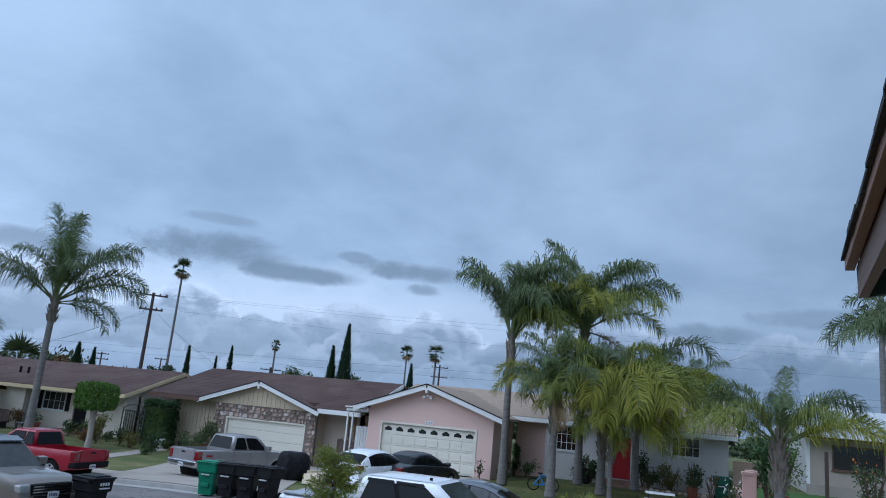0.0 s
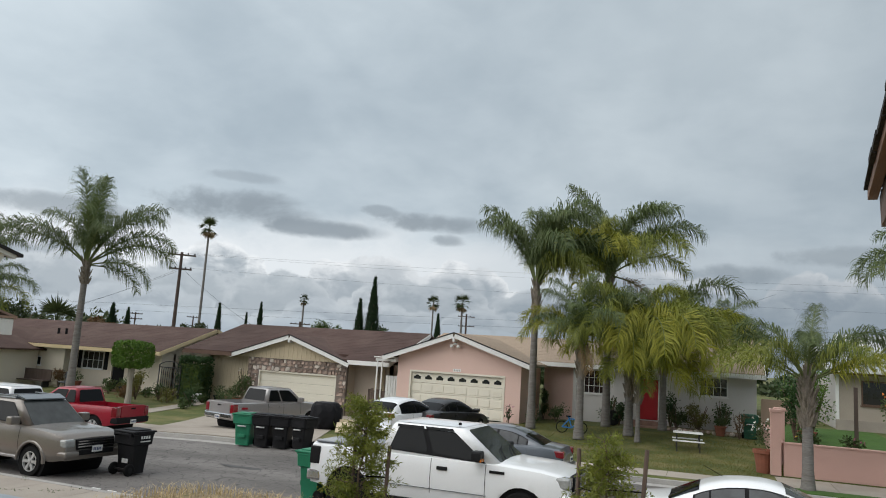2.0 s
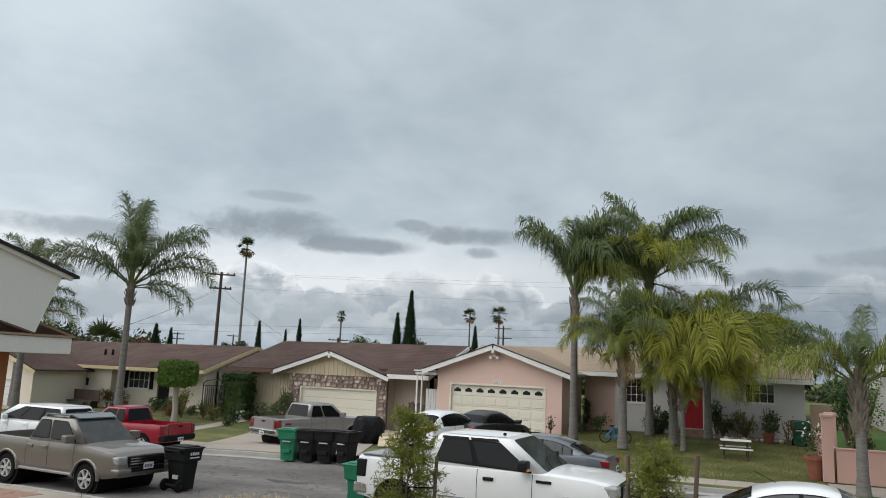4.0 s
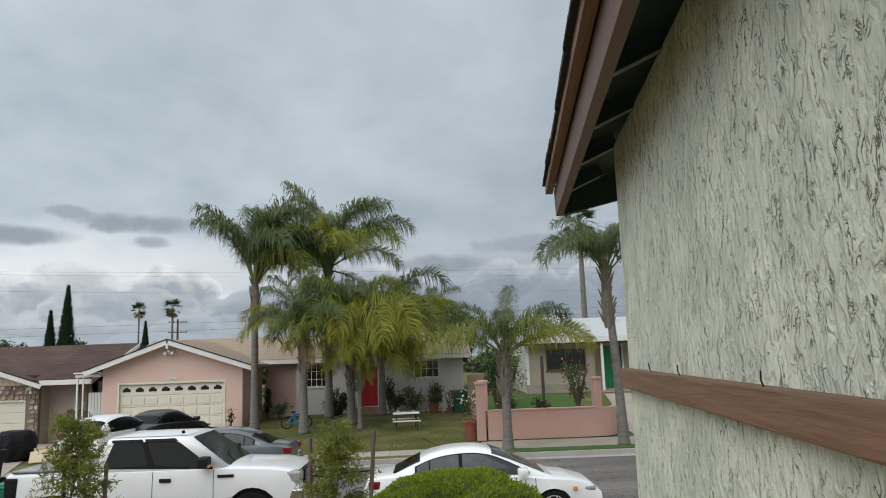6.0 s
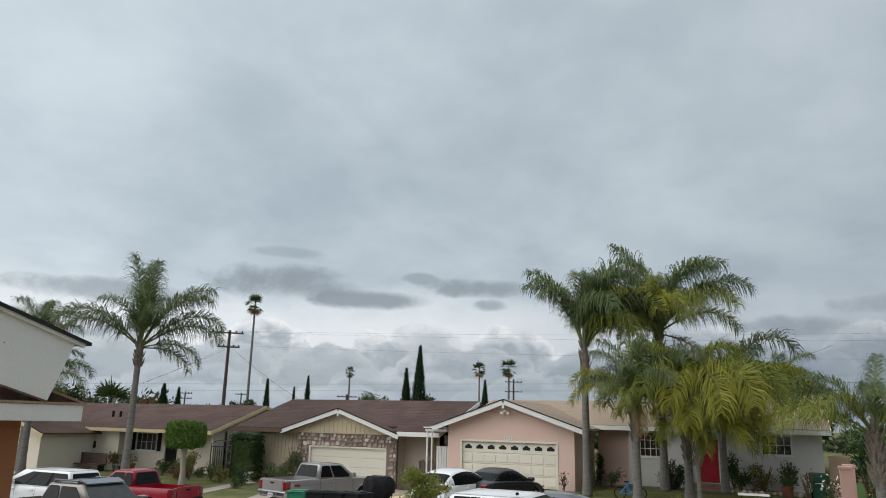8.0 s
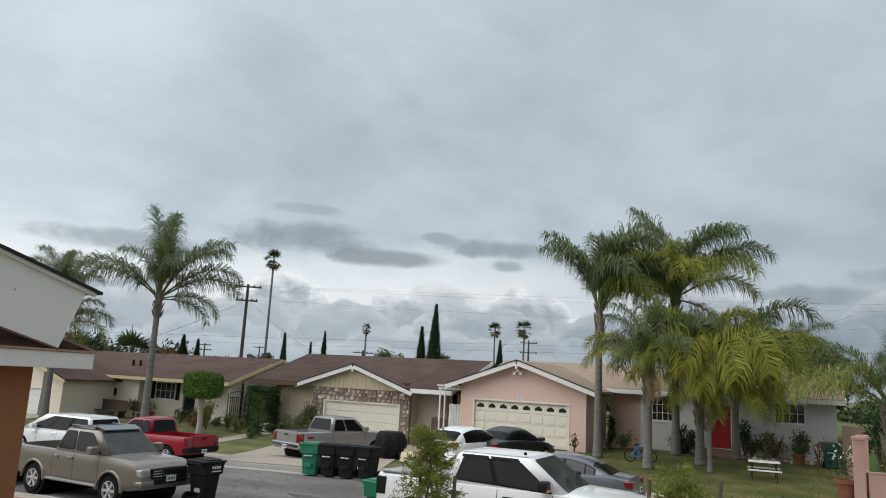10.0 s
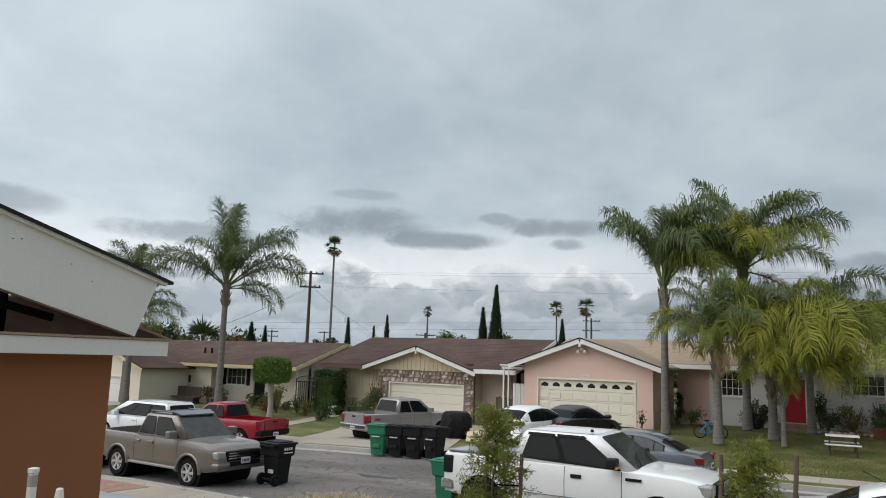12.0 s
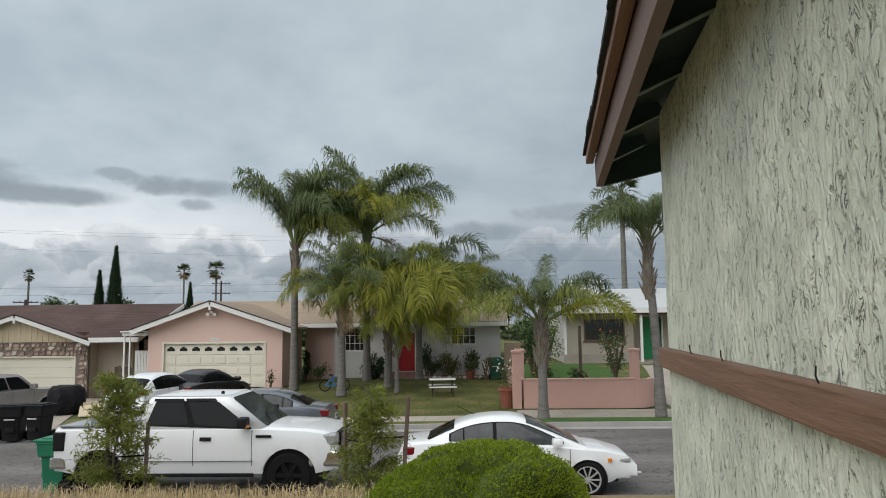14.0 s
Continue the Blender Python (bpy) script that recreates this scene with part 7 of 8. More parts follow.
queen_palm(-33.9, 31.2, 7.05, 0.21, ((200, 88, 25, 5.6, "g"), (120, 86, 30, 5.4, "g"), (320, 84, 35, 5.0, "g"), (42, 68, 75, 5.6, "g"), (30, 62, 90, 5.2, "g"), (222, 46, 110, 5.5, "g"), (214, 38, 105, 5.2, "g"), (42, 44, 108, 5.4, "g"), (50, 36, 105, 5.2, "g"), (35, 14, 95, 3.9, "g"), (60, 4, 80, 3.4, "g"), (300, 78, 100, 4.2, "g"), (110, 76, 90, 4.6, "g"), (330, 60, 125, 4.0, "g"), (250, 74, 110, 4.0, "g"), (150, 58, 120, 4.2, "g")), "tall queen palm before the cream house", 31, boots=1.0)
queen_palm(-40.4, 29.6, 5.2, 0.22, spread(14, (76, 10), (100, 140), 3.4, "ggggo", 37) + [(20, -30, 50, 2.4, "d"), (330, -40, 40, 2.2, "d"), (80, -36, 40, 2.3, "d")], "shaggy queen palm beside the cream garage", 37)
queen_palm(-43.4, 31.6, 7.4, 0.2, spread(11, (84, 40), (90, 130), 3.8, "g", 41), "tall queen palm behind the garage", 41)


def fan_palm(x, y, z_top, r, L_, label, skirt=True, seed=1, n=30, z0=0.0):
    """A slender fan palm with stiff fan leaves and a skirt of dead ones."""
    rng = random.Random(seed)
    root = thing("fan_palm", (x, y, z0), 0, label, "palm tree", "fan palms")
    bm = bmesh.new()
    h = z_top - z0
    tube(bm, [(0, 0, h * i / 12) for i in range(13)], [r * (1.3 - 0.5 * i / 12) for i in range(13)], 8)
    part("trunk", bm, M["palmtrunk"], root)
    for name, mat, cnt, lo_, hi_ in (("crown", M["fan"], n, -0.6, 1.45), ("dead_skirt", M["frond_d"], n // 3 if skirt else 0, -1.35, -0.8)):
        if not cnt:
            continue
        bm = bmesh.new()
        for i in range(cnt):
            a, e = rng.uniform(0, 6.28), rng.uniform(lo_, hi_)
            d = Vector((math.cos(a) * math.cos(e), math.sin(a) * math.cos(e), math.sin(e)))
            b = Vector((0, 0, h))
            c = b + d * L_ * 0.45
            side = d.cross(Vector((0, 0, 1))).normalized()
            up_ = side.cross(d)
            for k in range(11):
                t = radians(-75 + 15 * k)
                ld = (d * math.cos(t) + side * math.sin(t) - Vector((0, 0, 0.35))).normalized()
                leaf(bm, c, ld, up_, L_ * rng.uniform(0.4, 0.62), L_ * 0.055)
            leaf(bm, b, d, up_, L_ * 0.5, L_ * 0.03)
        part(name, bm, mat, root)
    return root


FL = "slender fan palm standing far behind the roofs"
fan_palm(-63.5, 77.3, 18.2, 0.15, 1.75, "very tall slender fan palm behind the roofs", seed=2)
fan_palm(-63.3, 102, 10.9, 0.16, 1.15, FL, seed=3)
fan_palm(-48.1, 120.9, 12.6, 0.16, 1.7, FL, seed=4)
fan_palm(-39.9, 113.3, 12.2, 0.18, 1.9, FL, seed=5)
fan_palm(12.7, 58.5, 13.9, 0.22, 2.0, "tall fan palm behind the white-roofed house", seed=6)
fan_palm(-60.2, 52.7, 3.9, 0.4, 3.2, "squat fan palm behind the cream house", seed=7, skirt=False)


def cypress(x, y, z_top, r, label, seed):
    """A columnar cypress: many upswept tufts round a tapered column."""
    rng = random.Random(seed)
    root = thing("cypress", (x, y, 0), 0, label, "cypress tree", "cypresses")
    bm = bmesh.new()
    tube(bm, [(0, 0, 0), (0, 0, z_top * 0.9)], [r * 0.3, r * 0.05], 6)
    part("trunk", bm, M["bark"], root)
    bm = bmesh.new()
    for i in range(int(2400 * max(r, 0.5))):
        t = rng.random() ** 0.8
        z = z_top * t
        rad = r * (1 - t) ** 1.0 * min(1.0, 0.75 + t * 1.4) * 1.5 * (0.85 + 0.3 * noise.noise(Vector((seed, z * 0.9, 0)))) * rng.uniform(0.72, 1.05)
        a = rng.uniform(0, 6.28)
        p = Vector((math.cos(a) * rad, math.sin(a) * rad, z))
        d = Vector((math.cos(a) * 0.35, math.sin(a) * 0.35, 1.0))
        leaf(bm, p, d + rvec(rng) * 0.25, Vector((math.cos(a), math.sin(a), 0)), rng.uniform(0.45, 0.8) * (0.5 + 0.5 * r) * (1 - 0.35 * t), 0.24 * (0.5 + 0.5 * r) * (1 - 0.6 * t))
    part("crown", bm, M["cypress"], root)


CL = "dark columnar cypress behind the roofs"
for k, (x, y, zt, r) in enumerate(((-33.4, 67.3, 10.7, 1.05), (-34.6, 66.7, 8.4, 0.85), (-46.2, 59.1, 6.9, 0.55), (-45.9, 65.6, 7.6, 0.6), (-50.0, 68.8, 6.6, 0.4), (-64.1, 63.3, 6.6, 1.0), (-62.9, 64.4, 6.3, 0.7), (-41.2, 106.0, 9.5, 1.0))):
    cypress(x, y, zt, r, CL, 60 + k)


def leaf_ball(bm, rng, c, rad, n, size, flat=0.0, squash=(1, 1, 1), shell=0.55):
    for _ in range(n):
        v = rvec(rng)
        k = rad * (shell + (1 - shell) * rng.random() ** 0.5)
        p = Vector(c) + Vector((v.x * k * squash[0], v.y * k * squash[1], v.z * k * squash[2]))
        leaf(bm, p, v * 0.6 + rvec(rng), v, size * rng.uniform(0.7, 1.3), size * 0.5)


def shrub(name, x, y, w, h, mat, label, category="shrub", n=700, size=0.12, seed=1, z=None, stems=True, bloom=None, group=""):
    """A loose shrub of stems and leaf clumps with gaps."""
    rng = random.Random(seed)
    z0 = ground_z(x, y) if z is None else z
    root = thing(name, (x, y, z0), 0, label, category, group)
    if stems:
        bm = bmesh.new()
        for i in range(6):
            a = rng.uniform(0, 6.28)
            q = Vector((math.cos(a) * w * 0.3, math.sin(a) * w * 0.3, h * rng.uniform(0.6, 0.9)))
            tube(bm, [(0, 0, 0), q * 0.5 + Vector((0, 0, 0.05)), q], [0.03 * w, 0.02 * w, 0.008 * w], 5)
        part("stem", bm, M["bark"], root)
    bm = bmesh.new()
    for i in range(9):
        a = rng.uniform(0, 6.28)
        rr = rng.uniform(0, 0.33) * w
        c = (math.cos(a) * rr, math.sin(a) * rr, h * rng.uniform(0.3, 0.78))
        leaf_ball(bm, rng, c, w * rng.uniform(0.16, 0.28), n // 9, size, squash=(1, 1, 0.8 * h / w if h > w else 0.9), shell=0.2)
    part("foliage", bm, mat, root)
    if bloom:
        bm = bmesh.new()
        for i in range(7):
            a, rr = rng.uniform(0, 6.28), rng.uniform(0.1, 0.5) * w
            c = Vector((math.cos(a) * rr, math.sin(a) * rr, h * rng.uniform(0.55, 1.0)))
            for _ in range(5):
                leaf(bm, c, rvec(rng), rvec(rng), 0.05, 0.045)
        tagged(part("bloom", bm, bloom, root), kind="stuff")
    return root


def plant_pot(x, y, r, h, mat, label, leafmat, seed, pw=0.6, ph=0.6, z=None, bloom=None):
    z0 = ground_z(x, y) + 0.01 if z is None else z
    p = thing("potted_plant", (x, y, z0), 0, label, "potted plant", "potted plants")
    bm = bmesh.new()
    lathe(bm, [(r * 0.7, 0), (r * 0.95, h * 0.82), (r * 1.08, h * 0.84), (r * 1.08, h), (r * 0.92, h), (r * 0.9, h * 0.9)], 16)
    part("pot", bm, mat, p)
    rng = random.Random(seed)
    bm = bmesh.new()
    leaf_ball(bm, rng, (0, 0, h + ph * 0.45), pw * 0.5, 220, 0.1, squash=(1, 1, ph / pw), shell=0.1)
    part("foliage", bm, leafmat, p)
    if bloom:
        bm = bmesh.new()
        for i in range(16):
            c = Vector((rng.uniform(-pw, pw) * 0.5, rng.uniform(-pw, pw) * 0.5, h + ph * rng.uniform(0.5, 1.05)))
            for _ in range(5):
                leaf(bm, c, rvec(rng), rvec(rng), 0.06, 0.05)
        tagged(part("bloom", bm, bloom, p), kind="stuff")


# clipped round-headed tree and hedge by the cream house
tt = thing("topiary_tree", (-29.0, 30.5, ground_z(-29, 30.5)), 0, "clipped drum-headed green tree with a pale trunk", "topiary")
bm = bmesh.new()
tube(bm, [(0, 0, -0.05), (0.03, 0, 0.6), (-0.02, 0, 1.2), (0, 0, 1.9)], [0.18, 0.14, 0.14, 0.17], 10)
part("trunk", bm, M["concrete"], tt, "pale painted trunk")
rng = random.Random(8)
bm = bmesh.new()
for i in range(5200):
    a = rng.uniform(0, 6.28)
    zz = rng.uniform(-1, 1)
    k = (1 - abs(zz) ** 5) ** 0.2
    rr = 1.02 * k * rng.uniform(0.9, 1.02) if rng.random() < 0.75 else 1.02 * k * math.sqrt(rng.random())
    if rng.random() < 0.3:
        zz = 1.0 if rng.random() < 0.7 else -1.0
        rr = 0.8 * math.sqrt(rng.random())
        zz *= 1 - 0.25 * (rr / 0.8) ** 3
    p = Vector((math.cos(a) * rr, math.sin(a) * rr, 2.55 + 0.66 * zz + rng.uniform(-0.04, 0.04)))
    leaf(bm, p, rvec(rng) + Vector((0, 0, 0.3)), rvec(rng), rng.uniform(0.09, 0.16), 0.085)
part("crown", bm, M["topiary"], tt)


def box_hedge(x, y, sx, sy, h, mat, label, seed, n=3500):
    rng = random.Random(seed)
    root = thing("hedge", (x, y, ground_z(x, y)), 0, label, "hedge")
    bm = bmesh.new()
    for i in range(n):
        u, v, w = rng.uniform(-1, 1), rng.uniform(-1, 1), rng.uniform(0, 1)
        ax = rng.randint(0, 2)
        if ax == 0:
            u = math.copysign(rng.uniform(0.9, 1.02), u)
        elif ax == 1:
            v = math.copysign(rng.uniform(0.9, 1.02), v)
        else:
            w = rng.uniform(0.93, 1.02)
        q = 1 + 0.08 * noise.noise(Vector((u * 2, v * 2, w * 3 + seed)))
        leaf(bm, Vector((u * sx * q, v * sy * q, 0.05 + w * h * q)), rvec(rng) + Vector((0, 0, 0.3)), rvec(rng), rng.uniform(0.1, 0.17), 0.09)
    part("foliage", bm, mat, root)
    # solid filler in the mound's shade-coloured core material
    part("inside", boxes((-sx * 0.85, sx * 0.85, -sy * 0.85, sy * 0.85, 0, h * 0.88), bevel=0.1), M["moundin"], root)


box_hedge(-29.1, 35.7, 0.85, 0.6, 2.4, M["hedge"], "dark green clipped hedge beside the siding wall", 4)
shrub("oleander", -25.3, 35.4, 1.5, 2.5, M["shrub"], "speckled climbing shrub beside the garage door", n=900, size=0.13, seed=5, bloom=M["flower_w"])
for k, (x, y, w, h, mt, lab) in enumerate(((-27.2, 33.2, 1.4, 0.9, "hedge", "low rounded dark green shrub"), (-28.6, 33.0, 1.5, 0.8, "shrub_y", "low spreading yellow-green garden shrub"), (-30.3, 32.4, 1.2, 1.8, "shrub_y", "loose tall green garden shrub"), (-30.4, 31.8, 1.1, 0.8, "autumn", "low dry russet garden shrub"), (-31.6, 33.6, 1.1, 1.1, "shrub_y", "rounded yellow-green shrub by the gate"), (-33.8, 33.9, 1.0, 1.0, "shrub", "small green shrub by the door"), (-38.6, 34.6, 1.0, 1.4, "autumn", "thin russet potted shrub"), (-26.3, 31.6, 0.8, 0.6, "shrub", "low green shrub on the lawn"))):
    shrub("garden_shrub", x, y, w, h, M[mt], lab, n=500, size=0.13, seed=70 + k)
for k, (x, y, lab) in enumerate(((-28.2, 34.9, "white"), (-26.4, 35.6, "red"), (-25.9, 35.5, "red"), (-27.0, 35.4, "dark"), (-32.6, 33.9, "dark"), (-37.6, 35.0, "red"))):
    plant_pot(x, y, 0.3, 0.5, M["terracotta"] if lab == "red" else M["white_trim"] if lab == "white" else M["black_plastic"], "leafy plant in a " + {"red": "terracotta", "white": "white", "dark": "black plastic"}[lab] + " pot", M["shrub"], 90 + k, 0.7, 0.6)
# iron gate
ig = thing("iron_gate", (-30.4, 35.0, ground_z(-30.4, 35)), 8, "dark wrought iron garden gate with an arched top", "gate")
part("gate_frame", boxes((-0.75, -0.69, 0, 0.05, 0, 1.95), (0.69, 0.75, 0, 0.05, 0, 1.95), (-0.69, 0.69, 0, 0.05, 0.1, 0.15), (-0.69, 0.69, 0, 0.05, 1.75, 1.8)), M["iron"], ig)
bm = bmesh.new()
tube(bm, [(-0.72, 0.02, 1.93), (-0.4, 0.02, 2.08), (0, 0.02, 2.14), (0.4, 0.02, 2.08), (0.72, 0.02, 1.93)], 0.025, 6)
part("arch", bm, M["iron"], ig)
for i in range(9):
    part("bar", boxes((-0.57 + i * 0.14, -0.54 + i * 0.14, 0.01, 0.04, 0.15, 1.75)), M["iron"], ig)
# porch things of the cream house
bn = thing("garden_bench", (-40.6, 34.3, ground_z(-40.6, 34.3)), 0, "weathered grey wooden garden bench", "bench")
part("backrest", boxes((-1.3, 1.3, 0.3, 0.36, 0.35, 1.1)), M["oldwood"], bn)
part("seat", boxes((-1.3, 1.3, -0.25, 0.3, 0.38, 0.44)), M["oldwood"], bn)
for x in (-1.2, 1.15):
    part("leg", boxes((x, x + 0.06, -0.2, 0.3, 0, 0.38)), M["iron"], bn)
ch_ = thing("porch_chair", (-38.0, 34.6, ground_z(-38, 34.6)), 10, "dark grey porch chair", "chair")
part("backrest", boxes((-0.3, 0.3, 0.25, 0.32, 0.4, 1.05), bevel=0.03), M["p_grey"], ch_)
part("seat", boxes((-0.3, 0.3, -0.3, 0.25, 0.38, 0.46), bevel=0.02), M["p_grey"], ch_)
for x in (-0.28, 0.23):
    for y in (-0.28, 0.22):
        part("leg", boxes((x, x + 0.05, y, y + 0.05, 0, 0.38)), M["iron"], ch_)

# pink house front garden
for k, (x, y, w, h, mt, lab, bl) in enumerate(((-0.9, 38.2, 1.5, 1.5, "shrub_y", "large yellow-green shrub against the wall", None), (0.2, 38.3, 1.2, 1.7, "shrub", "tall thin green garden shrub", None), (-1.9, 38.2, 1.2, 1.2, "shrub", "dark green shrub beside the door", None), (-2.2, 38.4, 0.9, 2.1, "hedge", "tall dark shrub beside the door", None), (-5.2, 38.2, 1.2, 1.6, "hedge", "dark shrub below the window", None), (-4.6, 37.6, 0.8, 1.2, "hedge", "dark green shrub beside the door", None), (-7.6, 36.9, 1.1, 0.9, "shrub", "low green shrub beside the garage", None), (-8.3, 34.9, 0.9, 0.7, "shrub", "low green shrub at the house corner", None), (-8.6, 38.4, 0.7, 1.7, "hedge", "thin flowering shrub in the corner", "flower_p"), (-9.4, 34.5, 0.55, 1.1, "hedge", "small rose bush on a bare stem", "flower_p"), (0.9, 35.9, 0.9, 1.4, "autumn", "bare twiggy desert plant", None), (3.3, 31.5, 2.4, 2.9, "topiary", "leafy green tree behind the low wall", None), (2.6, 29.4, 1.6, 2.6, "hedge", "dark green shrub beside the pillar", None), (5.7, 28.4, 1.5, 2.0, "shrub", "rose bush with sparse dark leaves", "flower_o"), (4.1, 27.4, 0.8, 0.45, "shrub", "low flowering bed plant", "flower_p"), (2.75, 27.3, 0.9, 0.55, "shrub", "low green bed plant with yellow flowers", "flower_y"))):
    shrub("garden_shrub", x, y, w, h, M[mt], lab, n=1500 if h > 2.2 else 110 if "bare" in lab else 650 if h > 1 else 380, size=0.12, seed=120 + k, bloom=M[bl] if bl else None)
bd2 = thing("flower_bed", (-0.6, 38.1, 0.44), 0, "brick-edged flower bed under the window", "flower bed")
part("soil", boxes((-2.0, 2.2, -0.9, 0.85, 0, 0.1), bevel=0.03), M["soil"], bd2)
rng = random.Random(4)
for i in range(16):
    x = -1.9 + i * 0.26
    bm = bmesh.new()
    bmesh.ops.create_icosphere(bm, subdivisions=1, radius=rng.uniform(0.1, 0.17))
    for v in bm.verts:
        v.co *= rng.uniform(0.8, 1.15)
        v.co.z *= 0.75
    s = part("stone", bm, M["stone"] if i % 3 else M["stone_pale"], bd2)
    s.location = (x, -0.95 + 0.06 * math.sin(i), 0.1)
pb = thing("picnic_table", (-1.1, 30.9, ground_z(-1.1, 30.9)), 4, "small white picnic table with benches on the lawn", "table")
part("tabletop", boxes((-0.55, 0.55, -0.32, 0.32, 0.66, 0.71), bevel=0.01), M["white_trim"], pb)
for y in (-0.62, 0.62):
    part("bench", boxes((-0.58, 0.58, y - 0.12, y + 0.12, 0.38, 0.42), bevel=0.01), M["white_trim"], pb)
for x in (-0.42, 0.42):
    for s in (-1, 1):
        bm = bmesh.new()
        tube(bm, [(x, s * 0.65, 0), (x, s * 0.6, 0.36), (x, s * 0.1, 0.64)], 0.022, 6)
        part("leg", bm, M["iron"], pb)
    part("crossbar", boxes((x - 0.02, x + 0.02, -0.6, 0.6, 0.33, 0.37)), M["iron"], pb)
plant_pot(1.45, 27.2, 0.33, 0.75, M["terracotta"], "white flowering plant in a tall terracotta urn", M["shrub"], 201, 0.9, 1.1, bloom=M["flower_w"])
plant_pot(0.1, 36.9, 0.26, 0.45, M["terracotta"], "small plant in a terracotta pot", M["shrub"], 202, 0.5, 0.4)
plant_pot(2.9, 28.6, 0.3, 0.45, M["terracotta"], "plant in a red pot behind the wall", M["shrub"], 203, 0.6, 0.5)
bk = thing("toy_bicycle", (-5.95, 32.3, ground_z(-5.9, 32.3)), 12, "blue child's bicycle lying on the lawn", "bicycle")
for x in (-0.42, 0.42):
    bm = bmesh.new()
    tube(bm, [(x + 0.24 * math.cos(t), 0, 0.26 + 0.24 * math.sin(t)) for t in [i * math.pi / 9 for i in range(19)]], 0.022, 6)
    part("wheel", bm, M["rubber"], bk)
for a, b in (((-0.42, 0, 0.26), (-0.1, 0, 0.62)), ((-0.1, 0, 0.62), (0.34, 0, 0.6)), ((0.42, 0, 0.26), (0.3, 0, 0.78)), ((-0.42, 0, 0.26), (0.0, 0, 0.24)), ((0.0, 0, 0.24), (0.34, 0, 0.6)), ((0.0, 0, 0.24), (-0.14, 0, 0.7))):
    bm = bmesh.new()
    tube(bm, [a, b], 0.03, 6)
    part("frame_tube", bm, M["blue"], bk)
part("saddle", boxes((-0.26, -0.04, -0.06, 0.06, 0.7, 0.75), bevel=0.02), M["dark"], bk)
part("handlebar", boxes((0.28, 0.32, -0.25, 0.25, 0.77, 0.8)), M["chrome"], bk)
ty = thing("old_tyre", (-4.9, 37.6, ground_z(-4.9, 37.6)), 0, "old black tyre leaning by the wall", "tyre")
bm = bmesh.new()
lathe(bm, [(0.22, -0.1), (0.34, -0.1), (0.38, 0), (0.34, 0.1), (0.22, 0.1), (0.2, 0)], 20, "y", (0, 0, 0.38))
part("tread", bm, M["rubber"], ty)
tg = thing("tan_side_gate", (2.5, 38.2, 0.5), 0, "tan metal side gate between the houses", "gate")
part("panel", boxes((-0.6, 0.75, 0, 0.05, 0, 1.75), bevel=0.01), M["tan_metal"], tg)
mpst = thing("dark_garden_post", (4.7, 30.6, ground_z(4.7, 30.6)), 0, "dark brown square garden post", "post")
part("shaft", boxes((-0.06, 0.06, -0.06, 0.06, 0, 2.0), bevel=0.01), M["pole"], mpst)

# ---- near bank ----
setting(part("bank", strip(-9.8, 30, lambda x: -6.0, lambda x: near_kerb(x) - 1.56, lambda x, y: ground_z(x, y), 0.5, 0.02, 0.1), M["soil"]), "dry earth bank below the house", "bank")


def sapling(x, y, h, w, seed, stakes, label):
    rng = random.Random(seed)
    root = thing("staked_sapling", (x, y, ground_z(x, y)), 0, label, "sapling", "saplings on the bank")
    bm = bmesh.new()
    trunk = [Vector((0.04 * math.sin(i * 1.3), 0.03 * math.cos(i), h * 0.95 * i / 8)) for i in range(9)]
    tube(bm, trunk, [0.022 * (1 - i / 9) + 0.004 for i in range(9)], 6)
    part("trunk", bm, M["bark"], root)
    bb, bl = bmesh.new(), bmesh.new()
    for i in range(90):
        t = rng.random() ** 0.8
        z = h * (0.02 + 0.92 * t)
        a = rng.uniform(0, 6.28)
        ln = w * (0.62 - 0.42 * t) * rng.uniform(0.5, 1.15)
        o = Vector((0, 0, z))
        d = Vector((math.cos(a), math.sin(a), rng.uniform(0.1, 0.7)))
        e = o + d.normalized() * ln
        e2 = e + Vector((math.cos(a) * 0.1, math.sin(a) * 0.1, -0.05))
        tube(bb, [o, o.lerp(e, 0.6) + Vector((0, 0, 0.03)), e, e2], [0.008, 0.006, 0.004, 0.002], 4)
        for k in range(110):
            q = o.lerp(e2, rng.uniform(0.2, 1.05)) + rvec(rng) * 0.07
            leaf(bl, q, d.normalized() * 0.4 + rvec(rng) * 0.9 + Vector((0, 0, -0.15)), rvec(rng), rng.uniform(0.05, 0.11), 0.018)
    part("branchwork", bb, M["bark"], root)
    part("foliage", bl, M["sapling"], root, "fine yellow-green leaves")
    for sx, sy, sh, lean in stakes:
        bm = bmesh.new()
        tube(bm, [(sx, sy, -0.1), (sx + lean, sy, sh)], 0.03, 8)
        part("stake", bm, M["oldwood"], root, "weathered wooden stake")
        bm = bmesh.new()
        zz = sh * 0.72
        tube(bm, [(sx + lean * 0.72, sy, zz), (0.0, 0.0, zz - 0.03)], 0.011, 5)
        part("tie", bm, M["dark"], root)


sapling(-5.3, 10.85, 2.55, 1.25, 5, ((-0.2, 0.15, 1.75, -0.02), (0.42, 0.0, 1.7, 0.05)), "loose staked sapling with fine yellow-green leaves")
sapling(-1.45, 10.8, 2.25, 1.15, 9, ((-0.42, 0.2, 1.95, 0.0), (0.42, -0.05, 2.05, 0.14)), "dense staked sapling with fine yellow-green leaves")

mo = thing("clipped_mound_shrub", (0.0, 6.4, ground_z(0.13, 6.4) - 0.05), 0, "bright green clipped mound of needle foliage", "shrub")


